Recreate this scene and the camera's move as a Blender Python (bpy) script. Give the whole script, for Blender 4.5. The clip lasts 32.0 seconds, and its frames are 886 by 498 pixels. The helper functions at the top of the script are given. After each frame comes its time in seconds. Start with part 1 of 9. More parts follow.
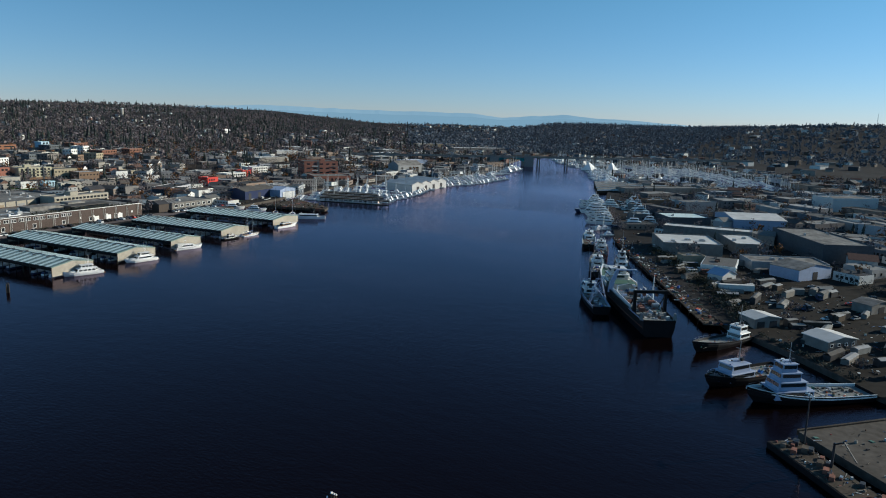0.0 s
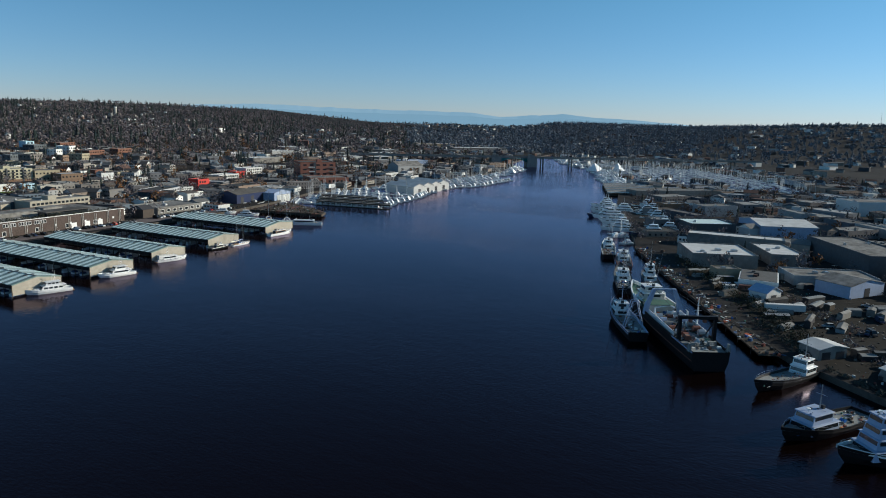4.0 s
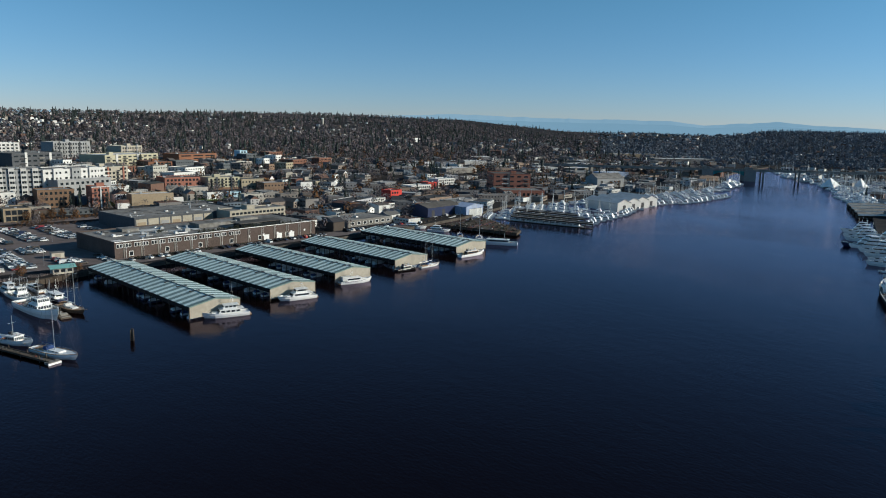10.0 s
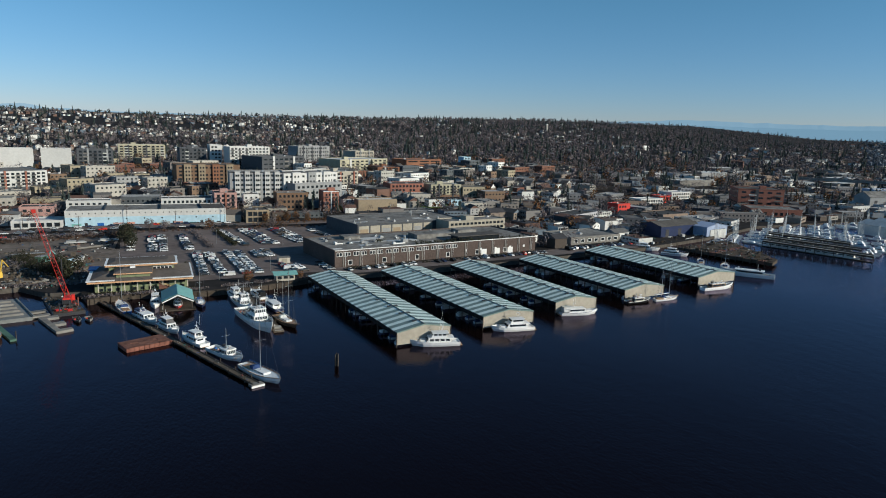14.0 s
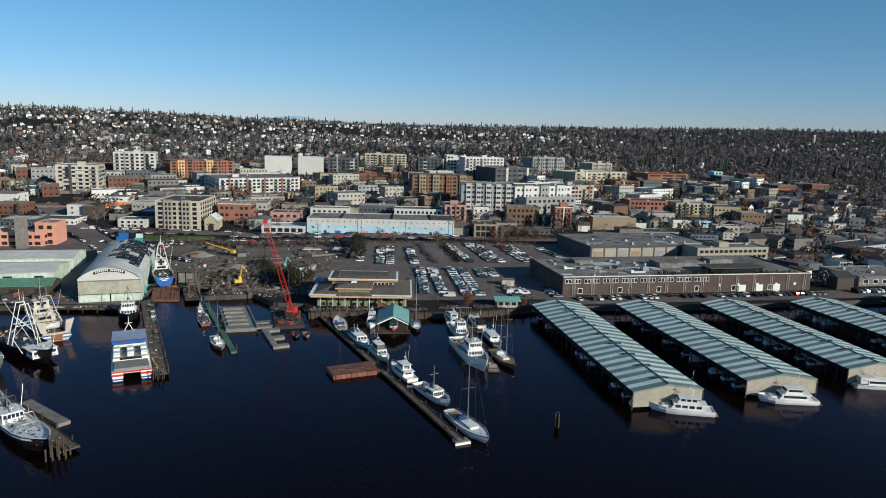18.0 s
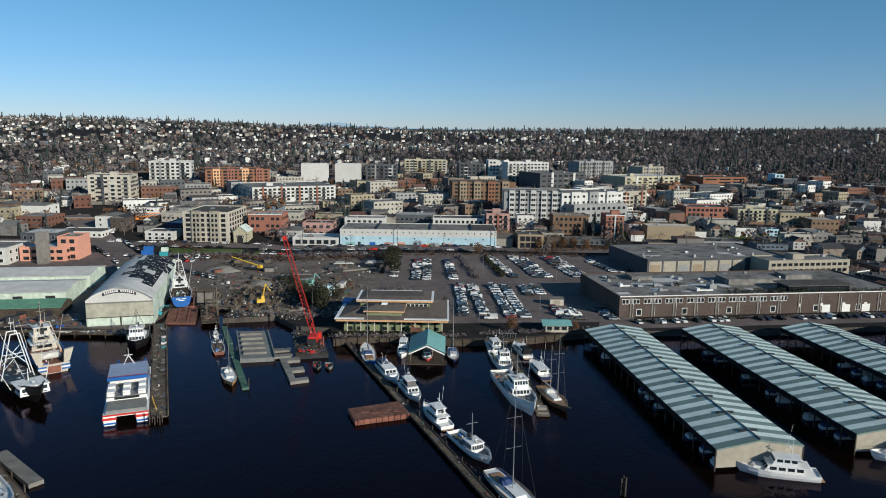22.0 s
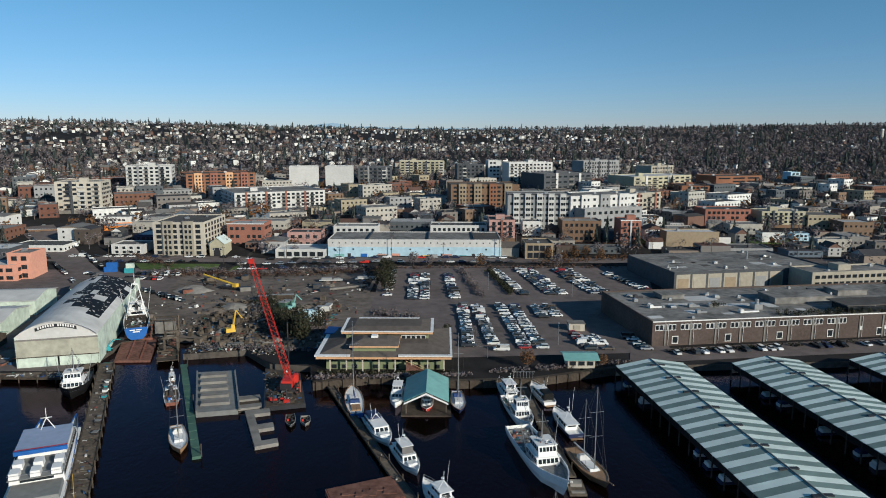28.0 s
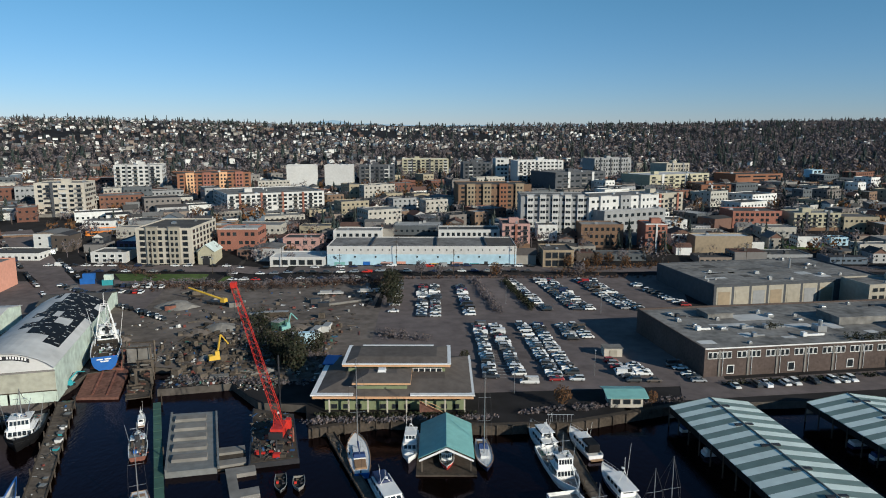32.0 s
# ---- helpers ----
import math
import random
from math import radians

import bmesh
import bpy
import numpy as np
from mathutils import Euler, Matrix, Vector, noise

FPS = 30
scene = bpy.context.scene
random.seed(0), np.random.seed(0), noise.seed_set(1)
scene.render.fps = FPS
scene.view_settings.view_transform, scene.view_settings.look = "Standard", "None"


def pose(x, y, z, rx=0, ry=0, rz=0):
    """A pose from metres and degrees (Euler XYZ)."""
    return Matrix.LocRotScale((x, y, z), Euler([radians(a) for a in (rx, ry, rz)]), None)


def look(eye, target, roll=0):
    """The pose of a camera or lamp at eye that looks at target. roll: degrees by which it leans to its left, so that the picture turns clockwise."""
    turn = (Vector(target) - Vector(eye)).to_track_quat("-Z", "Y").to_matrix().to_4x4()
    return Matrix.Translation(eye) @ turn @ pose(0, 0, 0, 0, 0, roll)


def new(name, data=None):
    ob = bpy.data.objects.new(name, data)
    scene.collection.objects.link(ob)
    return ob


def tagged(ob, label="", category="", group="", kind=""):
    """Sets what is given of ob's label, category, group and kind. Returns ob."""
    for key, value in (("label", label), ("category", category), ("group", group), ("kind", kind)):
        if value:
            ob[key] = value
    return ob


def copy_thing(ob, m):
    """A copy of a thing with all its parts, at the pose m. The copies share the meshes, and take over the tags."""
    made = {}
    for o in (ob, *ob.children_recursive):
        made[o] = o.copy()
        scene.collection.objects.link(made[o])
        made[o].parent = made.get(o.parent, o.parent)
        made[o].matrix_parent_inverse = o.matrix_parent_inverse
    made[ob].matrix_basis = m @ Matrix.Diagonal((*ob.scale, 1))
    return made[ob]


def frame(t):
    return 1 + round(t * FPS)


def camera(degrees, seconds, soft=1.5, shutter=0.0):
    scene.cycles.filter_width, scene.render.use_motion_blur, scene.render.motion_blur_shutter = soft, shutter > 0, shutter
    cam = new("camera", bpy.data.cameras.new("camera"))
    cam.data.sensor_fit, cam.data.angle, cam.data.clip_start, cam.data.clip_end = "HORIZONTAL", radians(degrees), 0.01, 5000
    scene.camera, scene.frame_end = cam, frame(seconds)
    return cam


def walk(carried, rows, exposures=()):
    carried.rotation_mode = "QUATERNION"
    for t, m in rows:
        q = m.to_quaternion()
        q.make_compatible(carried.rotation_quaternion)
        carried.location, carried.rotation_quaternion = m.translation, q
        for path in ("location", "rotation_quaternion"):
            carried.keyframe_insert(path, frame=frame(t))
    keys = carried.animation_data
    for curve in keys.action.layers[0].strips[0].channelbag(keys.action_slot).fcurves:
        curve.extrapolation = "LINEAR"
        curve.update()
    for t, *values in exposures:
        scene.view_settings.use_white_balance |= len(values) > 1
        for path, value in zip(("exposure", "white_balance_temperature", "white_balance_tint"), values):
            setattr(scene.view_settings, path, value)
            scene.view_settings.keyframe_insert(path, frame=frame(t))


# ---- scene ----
cam = camera(65.71, 32.0, soft=1.0)

# seconds, place in metres, heading (left is positive), tilt, lean to the right
PATH = [
    (0, 0.00, 0.00, 80.00, -56.290, -10.511, -1.617),
    (1, 7.36, 6.40, 79.88, -56.300, -10.550, -1.611),
    (2, 14.64, 13.13, 79.65, -56.342, -10.576, -1.587),
    (2.5, 18.15, 16.33, 79.59, -56.381, -10.592, -1.656),
    (4.5, 31.90, 30.11, 79.75, -56.527, -10.565, -1.656),
    (5, 35.49, 33.59, 79.77, -55.802, -10.568, -1.623),
    (5.5, 39.14, 37.08, 79.79, -54.884, -10.512, -1.599),
    (6, 42.72, 40.58, 79.77, -53.998, -10.467, -1.577),
    (7, 49.10, 48.20, 79.40, -51.811, -10.361, -1.511),
    (8, 55.71, 56.88, 79.00, -48.330, -10.304, -1.435),
    (9, 61.58, 65.79, 78.68, -44.795, -10.277, -1.391),
    (10, 67.65, 73.34, 78.23, -40.910, -10.176, -1.346),
    (11, 73.35, 81.55, 78.00, -36.500, -10.109, -1.268),
    (12, 78.39, 90.52, 78.53, -31.565, -10.071, -1.445),
    (13, 82.64, 99.73, 79.33, -27.262, -10.130, -1.564),
    (14, 85.75, 109.20, 79.74, -22.759, -10.172, -1.590),
    (15, 88.65, 119.03, 79.84, -17.666, -10.094, -1.596),
    (15.5, 90.11, 123.92, 79.80, -15.034, -10.027, -1.597),
    (17.5, 94.35, 142.74, 80.20, -5.556, -9.932, -1.648),
    (18, 95.06, 147.30, 80.12, -3.404, -9.865, -1.639),
    (19, 96.70, 156.15, 80.11, -0.903, -9.819, -1.457),
    (20, 97.38, 164.45, 79.88, 0.449, -9.654, -1.230),
    (21, 97.76, 172.65, 79.70, 0.370, -9.593, -1.001),
    (22, 97.86, 180.57, 79.58, 0.243, -9.548, -0.792),
    (23, 97.89, 188.21, 79.63, 0.175, -9.531, -0.680),
    (24, 98.15, 195.77, 79.38, 0.188, -9.493, -0.496),
    (25, 98.09, 203.17, 79.24, 0.172, -9.524, -0.389),
    (25.5, 97.97, 206.88, 79.22, 0.157, -9.522, -0.367),
    (27.5, 97.16, 221.98, 78.78, 0.101, -9.503, -0.260),
    (28, 96.30, 226.17, 79.09, -0.017, -9.567, -0.183),
    (29, 95.47, 234.59, 79.05, 0.032, -9.593, -0.079),
    (30, 94.22, 243.18, 79.00, 0.015, -9.616, -0.046),
    (31, 92.54, 252.56, 79.24, -0.017, -9.784, -0.037),
    (32, 90.86, 262.17, 78.97, -0.004, -9.824, -0.027),
]


def flight(x, y, z, heading, tilt, lean):
    return pose(x, y, z, 0, 0, heading) @ pose(0, 0, 0, 90 + tilt) @ pose(0, 0, 0, 0, 0, -lean)


walk(cam, [(row[0], flight(*row[1:])) for row in PATH], exposures=[(0, 0.06, 5500, 0), (8, 0.0, 5500, 0), (15, -0.1, 5500, 1), (32, -0.12, 5500, 2)])

# ---- sky and sun: low winter sun, behind the first view's right shoulder ----
SUN_TO = Vector((0.70, -0.63, 0.34)).normalized()
world = bpy.data.worlds.new("world")
scene.world = world
world.use_nodes = True
wn, wl = world.node_tree.nodes, world.node_tree.links
sky = wn.new("ShaderNodeTexSky")
sky.sky_type = "NISHITA"
sky.sun_disc = False
sky.sun_elevation = math.asin(SUN_TO.z)
sky.sun_rotation = math.atan2(SUN_TO.x, SUN_TO.y)
sky.altitude = 1500
sky.air_density = 1.0
sky.dust_density = 0.15
sky.ozone_density = 4.2
# thin haze: the sky turns from pale blue at the horizon to cyan above
way = wn.new("ShaderNodeTexCoord")
axes = wn.new("ShaderNodeSeparateXYZ")
haze = wn.new("ShaderNodeValToRGB")
haze.color_ramp.elements[0].position, haze.color_ramp.elements[0].color = 0.0, (0.86, 0.77, 0.88, 1)
haze.color_ramp.elements[1].position, haze.color_ramp.elements[1].color = 0.22, (0.88, 1.0, 0.85, 1)
tint = wn.new("ShaderNodeVectorMath")
tint.operation = "MULTIPLY"
wl.new(way.outputs["Generated"], axes.inputs[0])
wl.new(axes.outputs["Z"], haze.inputs[0])
wl.new(sky.outputs[0], tint.inputs[0])
wl.new(haze.outputs[0], tint.inputs[1])
wl.new(tint.outputs[0], wn["Background"].inputs[0])
wn["Background"].inputs[1].default_value = 0.105
sun = new("sun", bpy.data.lights.new("sun", "SUN"))
sun.data.energy, sun.data.angle, sun.data.color = 5.6, radians(0.6), (1.0, 0.81, 0.60)
sun.matrix_world = look(SUN_TO * 300, (0, 0, 0))


# ---- materials ----
def mat(name, color, rough=0.7, metal=0.0, vary=0.25, grain=0.6, stain=0.06, bump=0.15, pick=None, island=None, spec=0.3):
    """A worn surface: grain and stains at two scales, relief, and a colour picked by object or by piece."""
    m = bpy.data.materials.new(name)
    m.use_nodes = True
    n, l = m.node_tree.nodes, m.node_tree.links
    b = n["Principled BSDF"]
    b.inputs["Roughness"].default_value, b.inputs["Metallic"].default_value = rough, metal
    b.inputs["Specular IOR Level"].default_value = spec
    geo = n.new("ShaderNodeNewGeometry")
    fine, wide = n.new("ShaderNodeTexNoise"), n.new("ShaderNodeTexNoise")
    for node, scale, detail in ((fine, grain, 4), (wide, stain, 3)):
        node.inputs["Scale"].default_value, node.inputs["Detail"].default_value = scale, detail
        l.new(geo.outputs["Position"], node.inputs["Vector"])
    add = n.new("ShaderNodeMath")
    l.new(fine.outputs[0], add.inputs[0])
    l.new(wide.outputs[0], add.inputs[1])
    span = n.new("ShaderNodeMapRange")
    span.inputs["From Min"].default_value, span.inputs["From Max"].default_value = 0.65, 1.35
    span.inputs["To Min"].default_value, span.inputs["To Max"].default_value = 1 - vary, 1 + vary
    l.new(add.outputs[0], span.inputs["Value"])
    mul = n.new("ShaderNodeVectorMath")
    mul.operation = "SCALE"
    choice = pick or island
    if choice:
        ramp = n.new("ShaderNodeValToRGB")
        ramp.color_ramp.interpolation = "CONSTANT"
        el = ramp.color_ramp.elements
        while len(el) < len(choice):
            el.new(0.5)
        for i, c in enumerate(choice):
            el[i].position, el[i].color = i / len(choice), (*c, 1)
        if pick:
            l.new(n.new("ShaderNodeObjectInfo").outputs["Random"], ramp.inputs[0])
        else:
            l.new(geo.outputs["Random Per Island"], ramp.inputs[0])
        l.new(ramp.outputs[0], mul.inputs[0])
    else:
        mul.inputs[0].default_value = color
    l.new(span.outputs[0], mul.inputs["Scale"])
    l.new(mul.outputs[0], b.inputs["Base Color"])
    if bump:
        bm = n.new("ShaderNodeBump")
        bm.inputs["Strength"].default_value, bm.inputs["Distance"].default_value = bump, 0.1
        l.new(fine.outputs[0], bm.inputs["Height"])
        l.new(bm.outputs[0], b.inputs["Normal"])
    return m


def water_material():
    m = bpy.data.materials.new("water")
    m.use_nodes = True
    n, l = m.node_tree.nodes, m.node_tree.links
    body, gloss = n.new("ShaderNodeBsdfDiffuse"), n.new("ShaderNodeBsdfGlossy")
    body.inputs["Color"].default_value = (0.0034, 0.0016, 0.0012, 1)
    gloss.inputs["Color"].default_value, gloss.inputs["Roughness"].default_value = (0.86, 0.75, 0.96, 1), 0.06
    fresnel, both = n.new("ShaderNodeFresnel"), n.new("ShaderNodeMixShader")
    fresnel.inputs["IOR"].default_value = 1.187
    l.new(fresnel.outputs[0], both.inputs[0])
    l.new(body.outputs[0], both.inputs[1])
    l.new(gloss.outputs[0], both.inputs[2])
    l.new(both.outputs[0], n["Material Output"].inputs["Surface"])
    n.remove(n["Principled BSDF"])
    geo = n.new("ShaderNodeNewGeometry")
    turn = n.new("ShaderNodeMapping")
    turn.inputs["Rotation"].default_value, turn.inputs["Scale"].default_value = (0, 0, radians(35)), (1, 0.45, 1)
    l.new(geo.outputs["Position"], turn.inputs["Vector"])
    small, swell, gust = (n.new("ShaderNodeTexNoise") for _ in range(3))
    for node, scale, detail in ((small, 1.3, 3), (swell, 0.24, 4), (gust, 0.012, 3)):
        node.inputs["Scale"].default_value, node.inputs["Detail"].default_value = scale, detail
        l.new(turn.outputs[0], node.inputs["Vector"])
    calm = n.new("ShaderNodeMapRange")
    calm.inputs["From Min"].default_value, calm.inputs["From Max"].default_value = 0.35, 0.65
    calm.inputs["To Min"].default_value, calm.inputs["To Max"].default_value = 0.25, 0.8
    l.new(gust.outputs[0], calm.inputs["Value"])
    one, two = n.new("ShaderNodeBump"), n.new("ShaderNodeBump")
    one.inputs["Distance"].default_value, two.inputs["Distance"].default_value = 0.13, 0.14
    one.inputs["Strength"].default_value = 0.62
    l.new(calm.outputs[0], two.inputs["Strength"])
    l.new(swell.outputs[0], one.inputs["Height"])
    l.new(small.outputs[0], two.inputs["Height"])
    l.new(one.outputs[0], two.inputs["Normal"])
    l.new(two.outputs[0], gloss.inputs["Normal"])
    l.new(two.outputs[0], fresnel.inputs["Normal"])
    return m


WHITES = [(.82, .82, .8), (.76, .76, .76), (.84, .84, .84), (.72, .73, .74)]
M = {}
M["water"] = water_material()
M["dark_yard"] = mat("dark_yard", (.024, .022, .02), .95, vary=.4, grain=.3, stain=.04, spec=.06)
M["land"] = mat("land", (.03, .028, .028), .95, vary=.45, grain=.12, stain=.008, spec=.06)
M["asphalt"] = mat("asphalt", (.15, .127, .122), .9, vary=.3, grain=.25, stain=.03, spec=.06)
M["concrete"] = mat("concrete", (.21, .2, .185), .85, vary=.3, grain=.4, stain=.05, spec=.06)
M["paint_line"] = mat("paint_line", (.6, .6, .56), .7, vary=.3, grain=1.5)
M["grass"] = mat("grass", (.085, .12, .04), .95, vary=.4, grain=.3, spec=.06)
M["dirt"] = mat("dirt", (.155, .132, .115), .95, vary=.4, grain=.3, spec=.06)
M["quay"] = mat("quay", (.09, .08, .07), .9, vary=.4, grain=.5, spec=.06)
M["wood"] = mat("wood", (.125, .105, .085), .85, vary=.45, grain=.9, stain=.2, spec=.06)
M["old_wood"] = mat("old_wood", (.075, .062, .05), .9, vary=.4, grain=1.2, stain=.2, spec=.06)
M["red_wood"] = mat("red_wood", (.16, .085, .066), .9, vary=.4, grain=.8, stain=.2, spec=.06)
M["white"] = mat("white", (.75, .75, .74), .4, vary=.1, grain=.5)
M["boat_white"] = mat("boat_white", (.8, .8, .8), .25, vary=.08, grain=.6, bump=.03, pick=WHITES)
M["cream"] = mat("cream", (.5, .46, .39), .6, vary=.15)
M["beige"] = mat("beige", (.36, .33, .27), .75, vary=.18)
M["tan"] = mat("tan", (.3, .24, .165), .8, vary=.18)
M["yellow_wall"] = mat("yellow_wall", (.42, .39, .28), .8, vary=.15)
M["grey_wall"] = mat("grey_wall", (.28, .285, .29), .8, vary=.18)
M["dark_wall"] = mat("dark_wall", (.07, .075, .085), .7, vary=.25)
M["white_wall"] = mat("white_wall", (.55, .545, .53), .75, vary=.12)
M["brick"] = mat("brick", (.29, .135, .1), .9, vary=.25, grain=1.5, spec=.06)
M["brown_brick"] = mat("brown_brick", (.19, .125, .085), .9, vary=.25, grain=1.5, spec=.06)
M["orange_brick"] = mat("orange_brick", (.24, .12, .075), .85, vary=.2, grain=1.5, spec=.06)
M["grey_brick"] = mat("grey_brick", (.1, .078, .07), .9, vary=.3, grain=1.2, stain=.1, spec=.06)
M["pink"] = mat("pink", (.44, .27, .24), .8, vary=.15)
M["salmon"] = mat("salmon", (.6, .3, .22), .8, vary=.15)
M["pale_blue"] = mat("pale_blue", (.42, .58, .68), .7, vary=.2, grain=.3)
M["mint"] = mat("mint", (.54, .62, .54), .7, vary=.3, grain=.5, stain=.15)
M["olive"] = mat("olive", (.36, .355, .29), .85, vary=.3, grain=.5, stain=.12)
M["green_wall"] = mat("green_wall", (.2, .23, .13), .8, vary=.15)
M["orange_trim"] = mat("orange_trim", (.6, .36, .2), .7, vary=.12)
M["grey_roof"] = mat("grey_roof", (.2, .194, .184), .9, vary=.55, grain=.35, stain=.07, spec=.06)
M["dark_roof"] = mat("dark_roof", (.1, .095, .09), .9, vary=.3, grain=.4, spec=.06)
M["brown_roof"] = mat("brown_roof", (.125, .11, .1), .9, vary=.25, grain=.5, spec=.06)
M["white_roof"] = mat("white_roof", (.52, .52, .51), .8, vary=.2, grain=.2, stain=.06)
M["light_panel"] = mat("light_panel", (.7, .79, .74), .45, vary=.15, grain=.3, metal=.1)
M["green_panel"] = mat("green_panel", (.19, .255, .23), .45, vary=.2, grain=.3, metal=.1)
M["teal_roof"] = mat("teal_roof", (.2, .4, .38), .5, vary=.18, grain=.5)
M["green_roof"] = mat("green_roof", (.13, .27, .19), .6, vary=.25, grain=.5)
M["metal"] = mat("metal", (.45, .46, .47), .35, .7, vary=.15)
M["dark_metal"] = mat("dark_metal", (.05, .05, .055), .5, .4, vary=.25)
M["black"] = mat("black", (.01, .01, .011), .6, vary=.3, spec=.15)
M["rubber"] = mat("rubber", (.02, .02, .02), .9, vary=.2)
M["glass"] = mat("glass", (.02, .025, .03), .08, vary=.2, bump=0, spec=.6)
M["red"] = mat("red", (.5, .035, .025), .5, vary=.2)
M["blue"] = mat("blue", (.03, .12, .4), .45, vary=.2)
M["navy"] = mat("navy", (.02, .03, .08), .4, vary=.2)
M["teal_hull"] = mat("teal_hull", (.06, .3, .34), .45, vary=.2)
M["yellow"] = mat("yellow", (.65, .42, .05), .5, vary=.2)
M["orange"] = mat("orange", (.65, .22, .04), .5, vary=.2)
M["rust"] = mat("rust", (.2, .085, .06), .85, vary=.4, grain=.8, stain=.3)
SCRAP = [(.09, .07, .055), (.03, .03, .03), (.1, .06, .045), (.05, .045, .04), (.2, .2, .19), (.06, .05, .04), (.12, .1, .08), (.025, .026, .03), (.45, .45, .44), (.08, .08, .08), (.16, .13, .1), (.04, .09, .2), (.16, .05, .04), (.1, .09, .08), (.65, .65, .63), (.05, .13, .11)]
M["scrap"] = mat("scrap", (.1, .1, .1), .85, vary=.3, grain=1.5, stain=.3, bump=0, island=SCRAP)
M["deck_gear"] = mat("deck_gear", (.1, .1, .1), .7, vary=.25, grain=1.5, bump=0, island=SCRAP[1:] + [(.7, .7, .68), (.5, .12, .05), (.6, .6, .6), (.02, .08, .3)])
M["grey_deck"] = mat("grey_deck", (.2, .205, .2), .7, vary=.25, grain=.6)
M["green_deck"] = mat("green_deck", (.07, .135, .1), .7, vary=.25)
M["teak"] = mat("teak", (.32, .2, .11), .6, vary=.2, grain=2)
M["blue_cover"] = mat("blue_cover", (.03, .06, .17), .7, vary=.2)
M["sail"] = mat("sail", (.6, .6, .58), .8, vary=.15)
# pale blue paint; on the tugs' white houses it is painted-in shade
M["shade_blue"] = mat("shade_blue", (.3, .36, .5), .6, vary=.12)
M["leaf"] = mat("leaf", (.04, .06, .025), .8, vary=.4, grain=.4, bump=0, island=[(.03, .036, .02), (.042, .045, .028), (.034, .036, .026), (.055, .048, .032)], spec=.06)
M["conifer"] = mat("conifer", (.022, .036, .022), .85, vary=.4, grain=.3, bump=0, island=[(.042, .056, .052), (.052, .064, .058), (.036, .05, .05), (.06, .062, .056)], spec=.06)
M["bare"] = mat("bare", (.09, .07, .055), .9, vary=.35, grain=.5, bump=0, island=[(.14, .122, .132), (.17, .148, .152), (.115, .105, .118), (.18, .142, .13), (.095, .092, .098)], spec=.06)
M["autumn"] = mat("autumn", (.35, .13, .03), .85, vary=.3, grain=.5, bump=0, island=[(.19, .09, .038), (.15, .088, .045), (.12, .066, .036), (.1, .066, .042)], spec=.06)
# distance haze put into the tree colour as pale grey-blue
M["hazed_wood"] = mat("hazed_wood", (.1, .11, .13), .95, vary=.35, grain=.02, bump=0, island=[(.125, .145, .175), (.14, .155, .18), (.11, .13, .155), (.15, .155, .175)], spec=.05)
M["brush"] = mat("brush", (.1, .06, .045), .95, vary=.35, grain=.5, bump=0, island=[(.1, .062, .048), (.13, .08, .055), (.075, .05, .042), (.09, .07, .06)], spec=.05)
M["bark"] = mat("bark", (.07, .055, .042), .95, vary=.3, grain=1.5, spec=.06)
M["car_paint"] = mat("car_paint", (.5, .5, .5), .38, 0, vary=.05, grain=.3, bump=0, pick=[(.8, .8, .8), (.02, .02, .022), (.6, .61, .62), (.03, .035, .045), (.8, .8, .79), (.1, .1, .105), (.82, .82, .82), (.66, .67, .68), (.28, .02, .02), (.025, .025, .025), (.78, .78, .77), (.05, .055, .06), (.8, .8, .8), (.3, .31, .33), (.015, .025, .07), (.7, .7, .69), (.12, .1, .085), (.76, .76, .76)], spec=.5)
M["house_wall"] = mat("house_wall", (.5, .5, .5), .8, vary=.12, bump=0, island=[(.66, .66, .64), (.2, .19, .185), (.72, .72, .7), (.4, .4, .4), (.06, .065, .075), (.24, .2, .17), (.6, .6, .58), (.13, .16, .2), (.3, .28, .25), (.09, .075, .065), (.16, .1, .08)], spec=.06)
M["house_roof"] = mat("house_roof", (.1, .1, .1), .9, vary=.2, bump=0, island=[(.075, .073, .072), (.1, .09, .085), (.14, .138, .135), (.06, .06, .066), (.12, .075, .062), (.17, .168, .165)], spec=.06)
M["flat_roof"] = mat("flat_roof", (.2, .2, .2), .9, vary=.3, grain=.2, pick=[(.22, .22, .215), (.1, .1, .1), (.36, .36, .355), (.15, .145, .14), (.075, .075, .075), (.26, .255, .245)], spec=.06)
M["town_wall"] = mat("town_wall", (.4, .4, .4), .8, vary=.2, pick=[(.4, .38, .34), (.17, .09, .065), (.28, .285, .29), (.64, .64, .62), (.2, .14, .1), (.1, .11, .12), (.33, .29, .21), (.18, .165, .155), (.44, .43, .39), (.22, .21, .2), (.16, .08, .06)], spec=.06)
M["shed_wall"] = mat("shed_wall", (.3, .3, .3), .8, vary=.2, pick=[(.3, .3, .3), (.12, .125, .14), (.5, .5, .49), (.2, .2, .21), (.08, .085, .1), (.26, .2, .16), (.4, .4, .42), (.16, .15, .15)], spec=.06)
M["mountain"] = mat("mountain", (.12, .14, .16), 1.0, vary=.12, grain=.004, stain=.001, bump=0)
glow = M["mountain"].node_tree.nodes["Principled BSDF"]  # emission adds pale blue haze to the far range
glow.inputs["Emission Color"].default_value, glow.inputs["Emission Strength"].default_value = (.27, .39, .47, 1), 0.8


